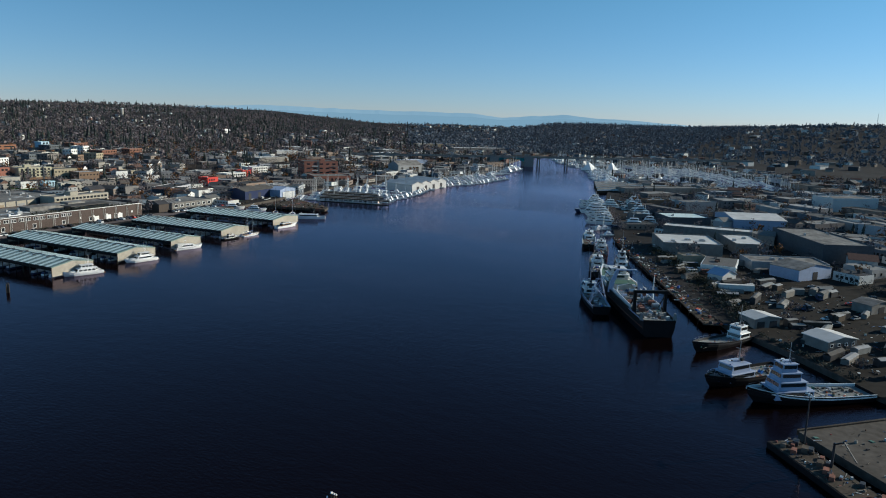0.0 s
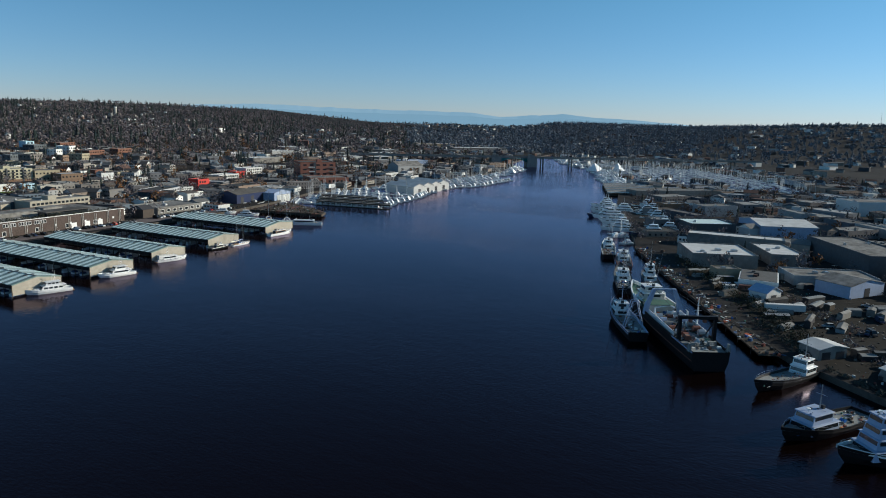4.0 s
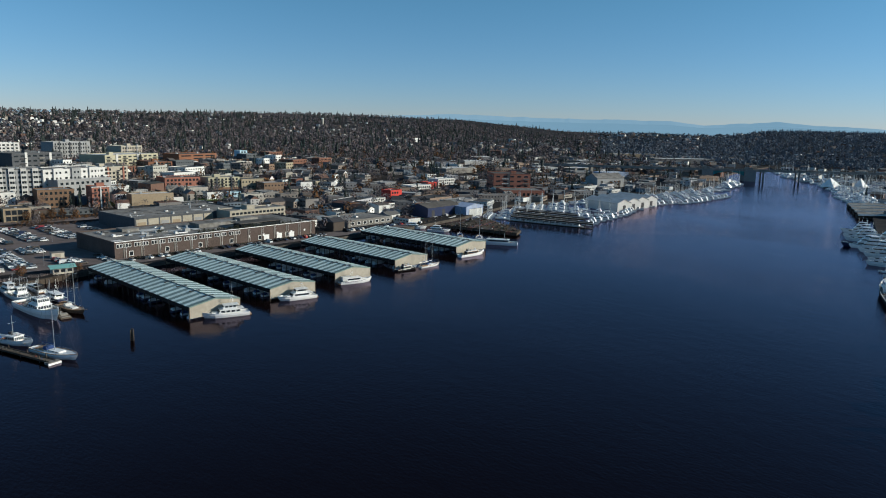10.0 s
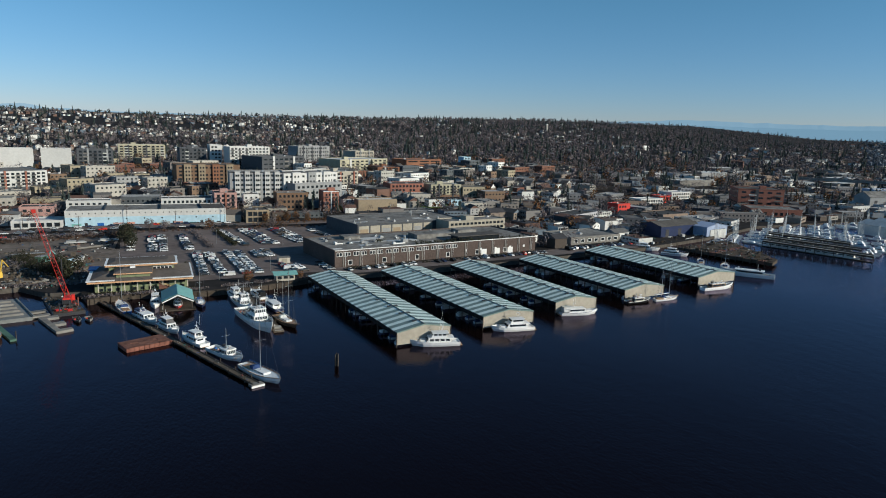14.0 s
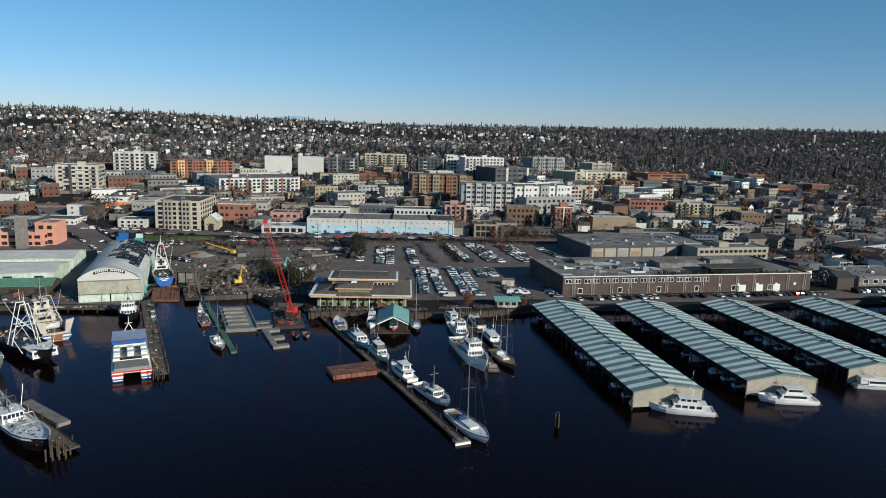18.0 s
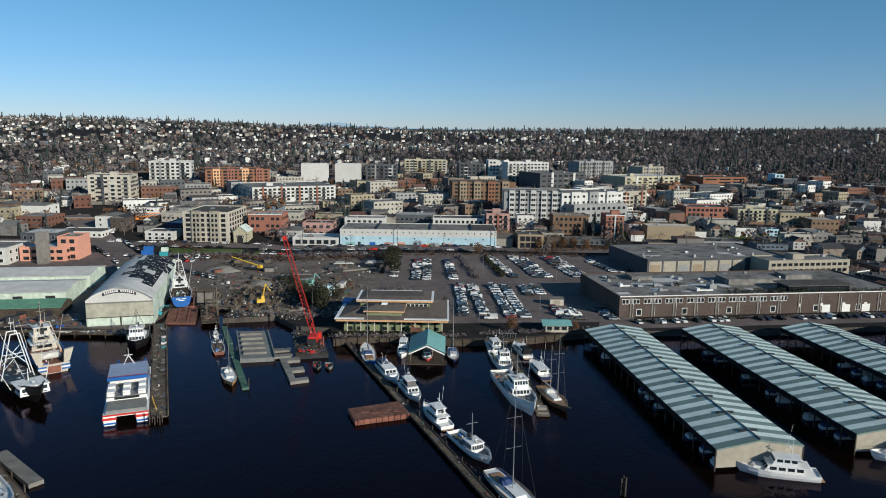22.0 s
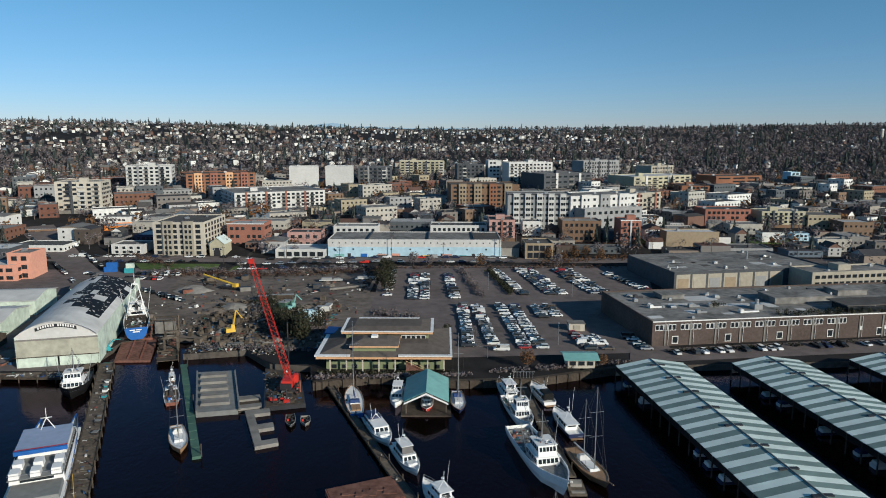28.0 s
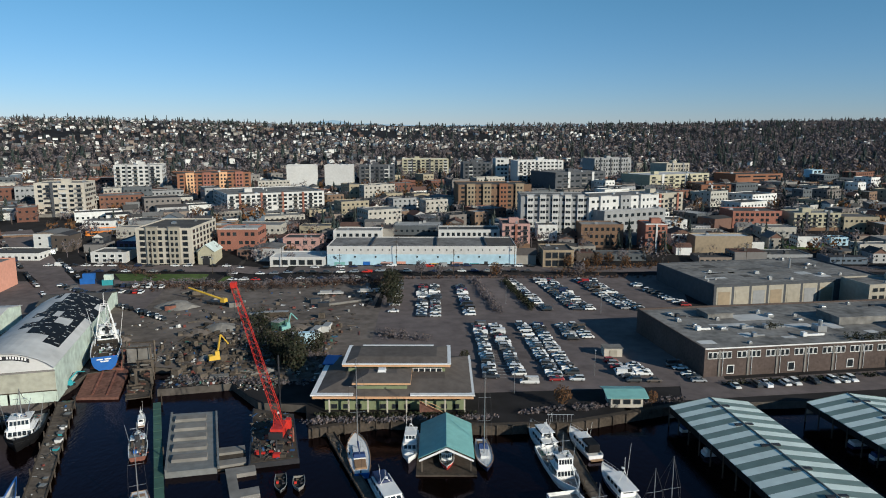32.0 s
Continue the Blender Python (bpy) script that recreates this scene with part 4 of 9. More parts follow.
def house_windows(t, W, z0, z1, y0, y1, rake, taper, n_side, n_front, aft=True, name="cabin_window"):
    """Dark panes set on the four sides of a cabin."""
    za, zb = z0 + (z1 - z0) * .45, z0 + (z1 - z0) * .85
    u = (za - z0) / (z1 - z0)
    v = (zb - z0) / (z1 - z0)
    wa, wb = W / 2 * (1 - (1 - taper) * u) + .03, W / 2 * (1 - (1 - taper) * v) + .03
    fa, fb = y1 - rake * u + .03, y1 - rake * v + .03
    length = y1 - rake - y0
    near = t.location.y > 290 and t.location.x < 190
    for s in (-1, 1):
        runs = [(.04, .96)] if not (near and n_side) else [((i + .12) / n_side, (i + .88) / n_side) for i in range(n_side)] if n_side < 5 else [(.02, .98)]
        for u0, u1 in runs if n_side else ():
            a, b = y0 + length * u0, y0 + length * u1
            g = Geo().add([(s * wa, a, za), (s * wa, b, za), (s * wb, b, zb), (s * wb, a, zb), (s * (wa - .1), a, za), (s * (wa - .1), b, za), (s * (wb - .1), b, zb), (s * (wb - .1), a, zb)], [(0, 1, 2, 3), (7, 6, 5, 4), (3, 2, 6, 7), (0, 4, 5, 1), (0, 3, 7, 4), (1, 5, 6, 2)])
            part("side_window", g, "glass", t)
    runs = [(-.9 + 1.8 * (i + .1) / n_front, -.9 + 1.8 * (i + .9) / n_front) for i in range(n_front)] if near else [(-.9, .9)]
    for a, b in runs if n_front else ():
        g = Geo().add([(a * wa, fa, za), (b * wa, fa, za), (b * wb, fb, zb), (a * wb, fb, zb), (a * wa, fa - .1, za), (b * wa, fa - .1, za), (b * wb, fb - .1, zb), (a * wb, fb - .1, zb)], [(1, 0, 3, 2), (4, 5, 6, 7), (3, 7, 6, 2), (0, 1, 5, 4)])
        part("windscreen", g, "glass", t)
    if aft:
        part(name, Geo().box(-W * .3, y0 - .04, za, W * .3, y0 + .04, zb), "glass", t)


def railing(t, L, B, free, bow_up, stern, y_from=.35, high=.8):
    lines = [q for q in hull_lines(L, B, free, bow_up, stern) if q[0] > -L / 2 + L * y_from]
    for s in (-1, 1):
        g = Geo()
        for i, (y, w, z) in enumerate(lines):
            g.tube((s * w * .95, y, z), (s * w * .95, y, z + high), .025, 4)
            if i:
                y2, w2, z2 = lines[i - 1]
                g.tube((s * w * .95, y, z + high), (s * w2 * .95, y2, z2 + high), .025, 4)
        part("railing", g, "metal", t)


def motor_yacht(label, stern_at, bow_at, beam=None, decks=2, hull_mat="boat_white", cover=None, mast=3.0, name="motor_yacht", group="moored boats"):
    m, L = span(stern_at, bow_at)
    B = beam or L * .29
    t = thing(name, label, "boat", m, group)
    free, up = .085 * L, .05 * L
    a, b, c = hull(L, B, free, up, .86)
    part("hull", a, hull_mat, t)
    part("deck", b, "white", t)
    part("gunwale", c, "white", t)
    part("rub_rail", Geo().loft([[(s * (w + .05), y, z - .35), (s * (w + .05), y, z - .22)] for y, w, z in hull_lines(L, B, free, up, .86) for s in (1,)]), "navy", t)
    z0 = free - .35
    h = 1.9 if L > 9 else 1.4
    y0, y1 = -L * .3, L * .2
    w = B * .8
    part("cabin", house(L, w, z0, z0 + h, y0, y1, L * .07, .92), "boat_white", t)
    house_windows(t, w, z0, z0 + h, y0, y1, L * .07, .92, 4, 3)
    part("foredeck_trunk", house(L, w * .75, z0, z0 + h * .45 + up * .2, y1 - .2, y1 + L * .15, L * .05, .8), "white", t)
    part("cabin_top", Geo().box(-w * .5, y0 - L * .08, z0 + h, w * .5, y1 - L * .05, z0 + h + .12, taper=.97), "white", t)
    top = z0 + h + .12
    if decks > 1:
        yf0, yf1 = -L * .22, L * .09
        part("flybridge", house(L, w * .8, top, top + h * .85, yf0, yf1, L * .05, .9), cover or "boat_white", t)
        if not cover:
            house_windows(t, w * .8, top, top + h * .85, yf0, yf1, L * .05, .9, 3, 3)
        part("hardtop", Geo().box(-w * .44, yf0 - L * .05, top + h * .85, w * .44, yf1 - L * .02, top + h * .85 + .1, taper=.96), "white", t)
        top += h * .85 + .1
    elif cover:
        part("canvas_cover", house(L, w * .9, z0 + h * .3, z0 + h + .7, -L * .44, y0 + L * .16, .4, .8), cover, t)
    g = Geo().tube((-w * .3, -L * .14, top), (0, -L * .16, top + mast * .5), .07, 5).tube((w * .3, -L * .14, top), (0, -L * .16, top + mast * .5), .07, 5).tube((0, -L * .16, top + mast * .4), (0, -L * .16, top + mast), .05, 5)
    part("radar_mast", g, "white", t)
    part("radar", Geo().tube((0, -L * .12, top + mast * .5), (0, -L * .12, top + mast * .5 + .22), .38, 10), "white", t)
    part("antenna", Geo().tube((w * .3, -L * .1, top), (w * .34, -L * .16, top + mast * 1.5), .03, 4), "white", t)
    part("swim_platform", Geo().box(-B * .36, -L / 2 - .9, .2, B * .36, -L / 2 + .1, .34), "teak", t)
    part("tender", Geo().loft([[(-.7, y, top * .8 + .1), (0, y, top * .8 - .25), (.7, y, top * .8 + .1)] for y in (-L * .29, -L * .25, -L * .2)]), "grey_deck", t)
    railing(t, L, B, free, up, .86)
    return t


def sailboat(label, stern_at, bow_at, masts=((.1, 20.0),), hull_mat="boat_white", deck_mat="white", beam=None, cover="blue_cover", group="moored boats", bowsprit=0):
    m, L = span(stern_at, bow_at)
    B = beam or L * .27
    t = thing("sailboat", label, "sailboat", m, group)
    free, up = .07 * L, .035 * L
    a, b, c = hull(L, B, free, up, .62, rail=.12)
    part("hull", a, hull_mat, t)
    part("deck", b, deck_mat, t)
    part("toe_rail", c, "teak", t)
    z0 = free - .1
    part("cabin_trunk", house(L, B * .52, z0, z0 + .65, -L * .16, L * .2, .7, .85), "white", t)
    house_windows(t, B * .52, z0, z0 + .65, -L * .16, L * .2, .7, .85, 4, 0, aft=False)
    part("cockpit", Geo().box(-B * .26, -L * .4, z0 + .02, B * .26, -L * .17, z0 + .3, taper=.9), "teak", t)
    part("dodger", house(L, B * .55, z0 + .6, z0 + 1.5, -L * .18, -L * .07, .9, .85), cover, t)
    for k, (f, h) in enumerate(masts):
        y = L * f
        part("mast", Geo().tube((0, y, z0), (0, y, h), .14, 7, r2=.07), "metal", t)
        part("boom", Geo().tube((0, y, z0 + 2.2), (0, y - L * .3, z0 + 2.2), .09, 6), "metal", t)
        part("furled_sail", Geo().tube((0, y - .2, z0 + 2.42), (0, y - L * .28, z0 + 2.38), .22, 7, r2=.14), cover, t)
        for z in (.45, .72):
            part("spreader", Geo().tube((-B * .34, y, h * z), (B * .34, y, h * z), .04, 4), "metal", t)
        g = Geo()
        for s in (-1, 1):
            g.tube((s * B * .45, y - .3, free), (s * B * .33, y, h * .72), .025, 3).tube((s * B * .33, y, h * .72), (0, y, h), .025, 3)
        g.tube((0, L * .49, free + up), (0, y, h), .03, 3).tube((0, -L * .48, free), (0, y, h), .025, 3)
        part("rigging", g, "dark_metal", t)
    if bowsprit:
        part("bowsprit", Geo().tube((0, L * .47, free + up), (0, L * .5 + bowsprit, free + up + .5), .12, 6), "teak", t)
    railing(t, L, B, free, up, .62, y_from=.02, high=.55)
    return t


def clutter(t, L, W, z, y0, y1, n, seed, mats=("orange", "blue", "metal", "grey_deck", "dark_metal", "rust", "white", "teal_hull"), big=1.0):
    """Deck gear: crates, winches, coiled nets and drums, each a part."""
    r = random.Random(seed)
    for i in range(n):
        x, y, s = r.uniform(-W / 2, W / 2), r.uniform(y0, y1), r.uniform(.35, 1.0) * big
        kind = r.random()
        g = Geo()
        if kind < .4:
            g.box(x - s * .6, y - s * .5, z, x + s * .6, y + s * .5, z + s, taper=.92)
            name = "crate"
        elif kind < .7:
            g.tube((x - s * .7, y, z + s * .5), (x + s * .7, y, z + s * .5), s * .5, 8)
            g.tube((x - s * .75, y, z + s * .5), (x - s * .65, y, z + s * .5), s * .75, 8).tube((x + s * .65, y, z + s * .5), (x + s * .75, y, z + s * .5), s * .75, 8)
            name = "winch"
        else:
            n6 = 7
            g.prism([(x + s * math.cos(6.28 * k / n6) * r.uniform(.6, 1), y + s * math.sin(6.28 * k / n6) * r.uniform(.6, 1)) for k in range(n6)], z, z + s * .6, top=.5)
            name = "net"
        part(name, g, r.choice(mats), t)


def a_frame(t, y, w, z0, z1, mat_name, lean=0.0, r=.16, name="gantry"):
    g = Geo()
    for s in (-1, 1):
        g.tube((s * w, y, z0), (s * w * .28, y + lean, z1), r, 6).tube((s * w * .82, y + lean * .25, z0 + (z1 - z0) * .25), (-s * w * .5, y + lean * .7, z0 + (z1 - z0) * .7), r * .5, 5)
    g.tube((-w * .3, y + lean, z1), (w * .3, y + lean, z1), r, 6).tube((-w * .64, y + lean * .5, (z0 + z1) / 2), (w * .64, y + lean * .5, (z0 + z1) / 2), r * .7, 6).tube((0, y + lean, z1), (0, y + lean * .6, z1 + (z1 - z0) * .3), r * .6, 5, r2=r * .3)
    part(name, g, mat_name, t)


def work_boat(label, stern_at, bow_at, beam=None, hull_mat="black", house_mat="boat_white", deck_mat="grey_deck", house_at=(.08, .34), free=None, levels=2, mast=9.0, frames=(), derrick=True, seed=1, gear=10, stripe=None, name="fishing_boat", category="fishing boat", frame_mat="metal", group="working boats", gear_mats=("orange", "blue", "metal", "grey_deck", "dark_metal", "rust", "white", "dark_metal", "old_wood"), up=None):
    m, L = span(stern_at, bow_at)
    B = beam or L * .27
    t = thing(name, label, category, m, group)
    free = free or .075 * L
    up = .06 * L if up is None else up
    a, b, c = hull(L, B, free, up, .84, rail=.9 if L > 18 else .5, draft=1.2)
    part("hull", a, hull_mat, t)
    part("deck", b, deck_mat, t)
    part("bulwark", c, stripe or "white", t)
    if stripe:
        part("hull_stripe", Geo().loft([[(s * (w + .04), y, z - .9), (s * (w + .04), y, z - .45)] for y, w, z in hull_lines(L, B, free, up, .84) for s in (-1,)]), stripe, t)
        part("hull_stripe", Geo().loft([[(w + .04, y, z - .45), (w + .04, y, z - .9)] for y, w, z in hull_lines(L, B, free, up, .84)]), stripe, t)
    z = free - (.9 if L > 18 else .5)
    y0, y1 = L * house_at[0], L * house_at[1]
    w = B * .72
    hh = 2.5 if L > 18 else 2.0
    for k in range(levels):
        part("deckhouse" if k == 0 else "wheelhouse", house(L, w, z, z + hh, y0, y1, .6, .95), house_mat, t)
        house_windows(t, w, z, z + hh, y0, y1, .6, .95, 4, 5)
        # roofs of the tug houses get the same painted-in shade
        part("house_roof", Geo().box(-w * .54, y0 - .3, z + hh, w * .54, y1 - .2, z + hh + .14, taper=.97), "shade_blue" if house_mat == "shade_blue" else "white", t)
        z += hh + .14
        y0, y1, w = y0 + (y1 - y0) * .18, y1 - (y1 - y0) * .08, w * .82
    part("mast", Geo().tube((0, y0 + .5, z), (0, y0 + .5, z + mast), .18, 7, r2=.08).tube((-1.6, y0 + .5, z + mast * .6), (1.6, y0 + .5, z + mast * .6), .06, 5), frame_mat, t)
    part("radar", Geo().tube((0, y1 - 1, z + .8), (0, y1 - 1, z + 1.05), .55, 10).tube((0, y1 - 1, z), (0, y1 - 1, z + .8), .1, 5), "white", t)
    part("funnel", Geo().box(-.6, y0 - 1.2, z - hh, .6, y0 - .2, z + 1.0, taper=.85), "dark_metal", t)
    deck_z = free - (.9 if L > 18 else .5)
    for f, h in frames:
        a_frame(t, L * f, B * .42, deck_z, deck_z + h, frame_mat, lean=L * .02, r=.1 + L * .0012)
    if derrick:
        part("boom", Geo().tube((0, L * house_at[0] - 1, deck_z + 2), (0, -L * .36, deck_z + L * .26), .14, 6, r2=.08), frame_mat, t)
        g = Geo()
        for s in (-1, 1):
            g.tube((s * B * .4, -L * .1, free), (0, y0 + .5, z + mast * .9), .035, 3)
        g.tube((0, L * .48, free + up), (0, y0 + .5, z + mast), .035, 3)
        for s in (-1, 1):
            g.tube((s * B * .44, L * .1, free), (0, y0 + .5, z + mast * .95), .03, 3).tube((s * B * .3, -L * .42, deck_z + 1), (0, y0 + .5, z + mast * .8), .03, 3)
        tagged(part("rigging", g, "dark_metal", t), kind="stuff")
        for s in (-1, 1):
            part("outrigger_pole", Geo().tube((s * B * .42, y0, deck_z + .6), (s * B * .62, y0 - L * .05, deck_z + 2 + mast * 1.1), .1, 5, r2=.05), frame_mat, t)
    top_z, back, front = z, y0, y1
    tagged(part("deck_gear", scrap(int(24 + L * 1.6), lambda r: (r.uniform(-B * .37, B * .37), r.uniform(-L * .45, L * house_at[0]), deck_z + .05), .3 + L * .008, seed), "deck_gear", t, "heaped nets, hoses, crates and lines"), "heaped nets, hoses, crates and lines", kind="stuff")
    tagged(part("roof_gear", scrap(12, lambda r: (r.uniform(-w * .4, w * .4), r.uniform(back, front), top_z), .35, seed + 1), "deck_gear", t), kind="stuff")
    tagged(part("foredeck_gear", scrap(12 if house_at[0] > -.2 else 70, lambda r: (r.uniform(-B * .28, B * .28), r.uniform(L * house_at[1], L * .44), free - .2), .4, seed + 2), "deck_gear", t), kind="stuff")
    clutter(t, L, B * .7, deck_z, -L * .44, L * house_at[0] - .5, int(gear * .55), seed, gear_mats, big=.6 + L * .012)
    railing(t, L, B, free, up, .84, y_from=.5)
    return t


def pile(t, x, y, top, r=.2, mat_name="old_wood", name="timber_post"):
    return part(name, Geo().tube((x, y, -2), (x + r * .2, y, top), r, 7, r2=r * .85), mat_name, t)


def dock(label, a, b, width, z=1.0, mat_name="wood", piles=8, name="dock", tall=2.6, plank=3.0, thick=.3, side_mat="old_wood", kerb=True):
    """A timber pier: planked bays, edge beams, piles on both sides."""
    t = thing(name, label, "pier")
    a, b = Vector((*a, 0)), Vector((*b, 0))
    u = (b - a).normalized()
    w = Vector((-u.y, u.x, 0)) * width / 2
    n = max(2, int((b - a).length / plank))
    for i in range(n):
        p, q = a + (b - a) * (i / n), a + (b - a) * ((i + 1) / n) - u * .06
        dz = rng.uniform(-.03, .03)
        part("deck_section", Geo().prism([(v.x, v.y) for v in (p + w, p - w, q - w, q + w)][::-1], z - thick, z + dz), mat_name, t)
    if kerb:
        for s in (-1, 1):
            e = w * s * .97
            p, q = a + e, b + e
            k = Vector((w.x, w.y, 0)).normalized() * .13
            part("edge_beam", Geo().prism([(v.x, v.y) for v in (p + k, p - k, q - k, q + k)][::-1], z - thick - .1, z + .22), side_mat, t)
    for i in range(piles):
        for s in (-1, 1):
            p = a + (b - a) * ((i + .5) / piles) + w * s * 1.06
            pile(t, p.x, p.y, z + rng.uniform(.4, tall - 1))
    return t


# ---- the near basins ----
dock("long timber finger pier with moored yachts", (57.5, 440), (111, 313.5), 2.2, .9, "wood", 14)
sailboat("blue-hulled sailboat with a tall mast", (72.3, 408.5), (68.2, 428.5), ((.08, 25),), hull_mat="blue")
motor_yacht("white motor yacht with a dark canvas cover", (76.0, 406.5), (82.8, 390), cover="navy", decks=1)
motor_yacht("white flybridge motor yacht with black windscreen", (84.6, 389.5), (90.6, 375), decks=2, cover="dark_metal")
motor_yacht("white trawler yacht with a teak cockpit, stern to the open water", (99.0, 356.4), (92.2, 370.8), decks=2, mast=4)
work_boat("white pilot boat with a tall radio mast", (100.6, 353.4), (109.4, 336.6), hull_mat="boat_white", house_at=(-.05, .2), levels=1, mast=7, gear=4, seed=4, name="pilot_boat", category="boat", stripe="boat_white", derrick=False)
sailboat("white sailboat with dark blue covers moored at a pier head", (109.0, 332.0), (118.0, 312.6), ((.0, 26),), hull_mat="boat_white")
t = thing("mooring_float", "pale timber float at the end of the pier", "float")
part("deck", Geo().prism([(109.6, 312), (113.4, 313.4), (112.6, 315.6), (108.8, 314.2)], .1, .9), "concrete", t)
part("fender_board", Geo().prism([(109.5, 311.8), (113.6, 313.3), (113.5, 313.5), (109.4, 312)], .05, .7), "white", t)
t = thing("work_barge", "rust-red flat steel barge moored to the pier", "barge")
part("hull", Geo().prism([(73.6, 358.5), (88.4, 364), (84.6, 373.2), (70.4, 367)], -.4, 1.35), "rust", t)
part("deck", Geo().prism([(73.9, 358.9), (88, 364.2), (84.4, 372.8), (70.8, 366.8)], 1.35, 1.42), "red_wood", t)
for i in range(9):
    p = Vector((73.6, 358.5)).lerp(Vector((88.4, 364)), (i + .5) / 9)
    part("rib", Geo().box(p.x - .09, p.y - .2, -.2, p.x + .09, p.y + .1, 1.5), "rust", t)
for i in range(8):
    part("timber", Geo().box(74.5 + i * 1.5, 362.5 + i * .5 + rng.uniform(-1, 2), 1.42, 76 + i * 1.5, 362.8 + i * .5 + rng.uniform(0, 2.4), 1.62), "red_wood", t)
t = thing("mooring_dolphin", "cluster of old timber piles standing in the water", "piles")
for dx, dy in ((0, 0), (.5, .2), (.1, .6), (-.45, .25), (.3, -.35)):
    pile(t, 138.4 + dx, 323.5 + dy, rng.uniform(2.6, 4.6), .24)
t = thing("mooring_dolphin", "cluster of mooring piles with white caps", "piles")
for dx, dy, h in ((0, 0, 2.4), (.7, .3, 2.0), (-.6, .5, 1.6), (.3, -.6, 2.2), (1.2, -.3, 1.5), (-.3, -.9, 1.3)):
    pile(t, 98 + dx, 92 + dy, h, .2)
    part("cap", Geo().tube((98 + dx, 92 + dy, h), (98 + dx, 92 + dy, h + .35), .24, 8, r2=.1), "white", t)

# the middle berth
dock("narrow timber dock between two rows of boats", (121.5, 434), (126, 374), 2.6, .8, "wood", 7)
motor_yacht("white motor yacht with its stern to the water", (118, 418.5), (114.5, 435), decks=2)
work_boat("white pilot vessel with a square wheelhouse", (116.2, 422), (119.8, 399), beam=6, hull_mat="boat_white", house_at=(-.02, .2), levels=2, mast=5, gear=5, seed=8, name="pilot_boat", category="boat", stripe="boat_white")
work_boat("large white former patrol ship with a curved bridge", (116.3, 398), (123.6, 365.5), beam=8, hull_mat="boat_white", house_at=(-.06, .18), levels=2, mast=7, gear=14, seed=9, name="patrol_ship", category="ship", stripe="boat_white", free=2.8)
motor_yacht("white sport fishing boat with a dark cockpit cover", (128, 417.5), (124.6, 432.5), decks=1, cover="black")
motor_yacht("large dark-sterned motor yacht with a cross-tree mast", (131.5, 395.5), (128.4, 412), decks=1, hull_mat="navy", mast=6, beam=4.6)
sailboat("wooden two-masted schooner with a teak deck", (128.6, 388), (133.6, 369.5), ((-.12, 17), (.16, 22)), hull_mat="old_wood", deck_mat="teak", cover="sail", bowsprit=2.5)
t = thing("work_float", "small timber work float with a bench", "float")
part("deck", Geo().box(124.6, 366.5, .1, 128.4, 373, .7), "wood", t)
part("bench", Geo().box(125.2, 369.5, .7, 127.8, 371.4, 1.5), "concrete", t)
part("step", Geo().box(125, 366.7, .7, 128, 367.4, 1.0), "concrete", t)


def boathouse():
    t = thing("boathouse", "floating boathouse with a teal metal gable roof", "boathouse")
    part("float", Geo().box(84.6, 409.5, -.3, 98.8, 429, .45), "old_wood", t)
    for x in (86, 97.4):
        for y in (411, 417, 423, 428):
            part("post", Geo().box(x - .12, y - .12, .45, x + .12, y + .12, 4.2), "wood", t)
    for sx, x0 in ((0, 85.6), (1, 91.7)):
        for i in range(6):
            y0, y1 = 410 + i * 3.2, 410 + (i + 1) * 3.2
            a, b = (85.2, 4.2), (91.7, 7.2)
            if sx:
                a, b = (91.7, 7.2), (98.2, 4.2)
            q = [(a[0], y0, a[1]), (b[0], y0, b[1]), (b[0], y1, b[1]), (a[0], y1, a[1])]
            part("roof_panel", Geo().add(q + [(p[0], p[1], p[2] + .15) for p in q], [(3, 2, 1, 0), (4, 5, 6, 7), (0, 1, 5, 4), (1, 2, 6, 5), (2, 3, 7, 6), (3, 0, 4, 7)]), "teal_roof", t)
    part("gable_board", Geo().add([(85.4, 410, 4.0), (91.7, 410, 7.0), (98, 410, 4.0), (85.4, 409.8, 4.0), (91.7, 409.8, 7.0), (98, 409.8, 4.0), (85.4, 409.8, 3.5), (91.7, 409.8, 6.4), (98, 409.8, 3.5)], [(3, 6, 7, 4), (4, 7, 8, 5)]), "white", t)


boathouse()
work_boat("red-hulled small launch under a boathouse roof", (91.8, 424), (91.8, 411.5), beam=3.6, hull_mat="red", house_at=(-.1, .15), levels=1, mast=1.2, gear=2, seed=12, derrick=False, name="launch", category="boat")
motor_yacht("small white cabin cruiser beside a boathouse", (83, 430), (82.6, 415), decks=2)
sailboat("dark blue sailboat at the seawall", (100.6, 427), (101.2, 411), ((.05, 22),), hull_mat="navy")

# crane barge, floats and hulks
t = thing("crane_barge", "dark steel barge carrying a red lattice crane", "barge")
part("hull", Geo().prism([(45, 413), (56.4, 416), (49.5, 442), (37, 446)], -.6, 1.3), "dark_metal", t)
part("deck", Geo().prism([(45.3, 413.4), (56, 416.2), (49.2, 441.6), (37.4, 445.6)], 1.3, 1.38), "old_wood", t)
tagged(part("barge_gear", scrap(150, lambda r: (lambda u, v: (45.6 + 9.6 * u - 8 * v, 414 + 2.6 * u + 27 * v, 1.4))(r.random(), r.random()), .6, 77), "scrap", t), "chains, hoses, timbers and tools", kind="stuff")
for x, y in ((45.8, 442), (53, 425), (50.5, 418), (47, 416)):
    part("spud", Geo().tube((x, y, -1), (x, y, 18.3 if x < 46 else 5), .24, 8), "rust" if x > 52.5 else "dark_metal", t)
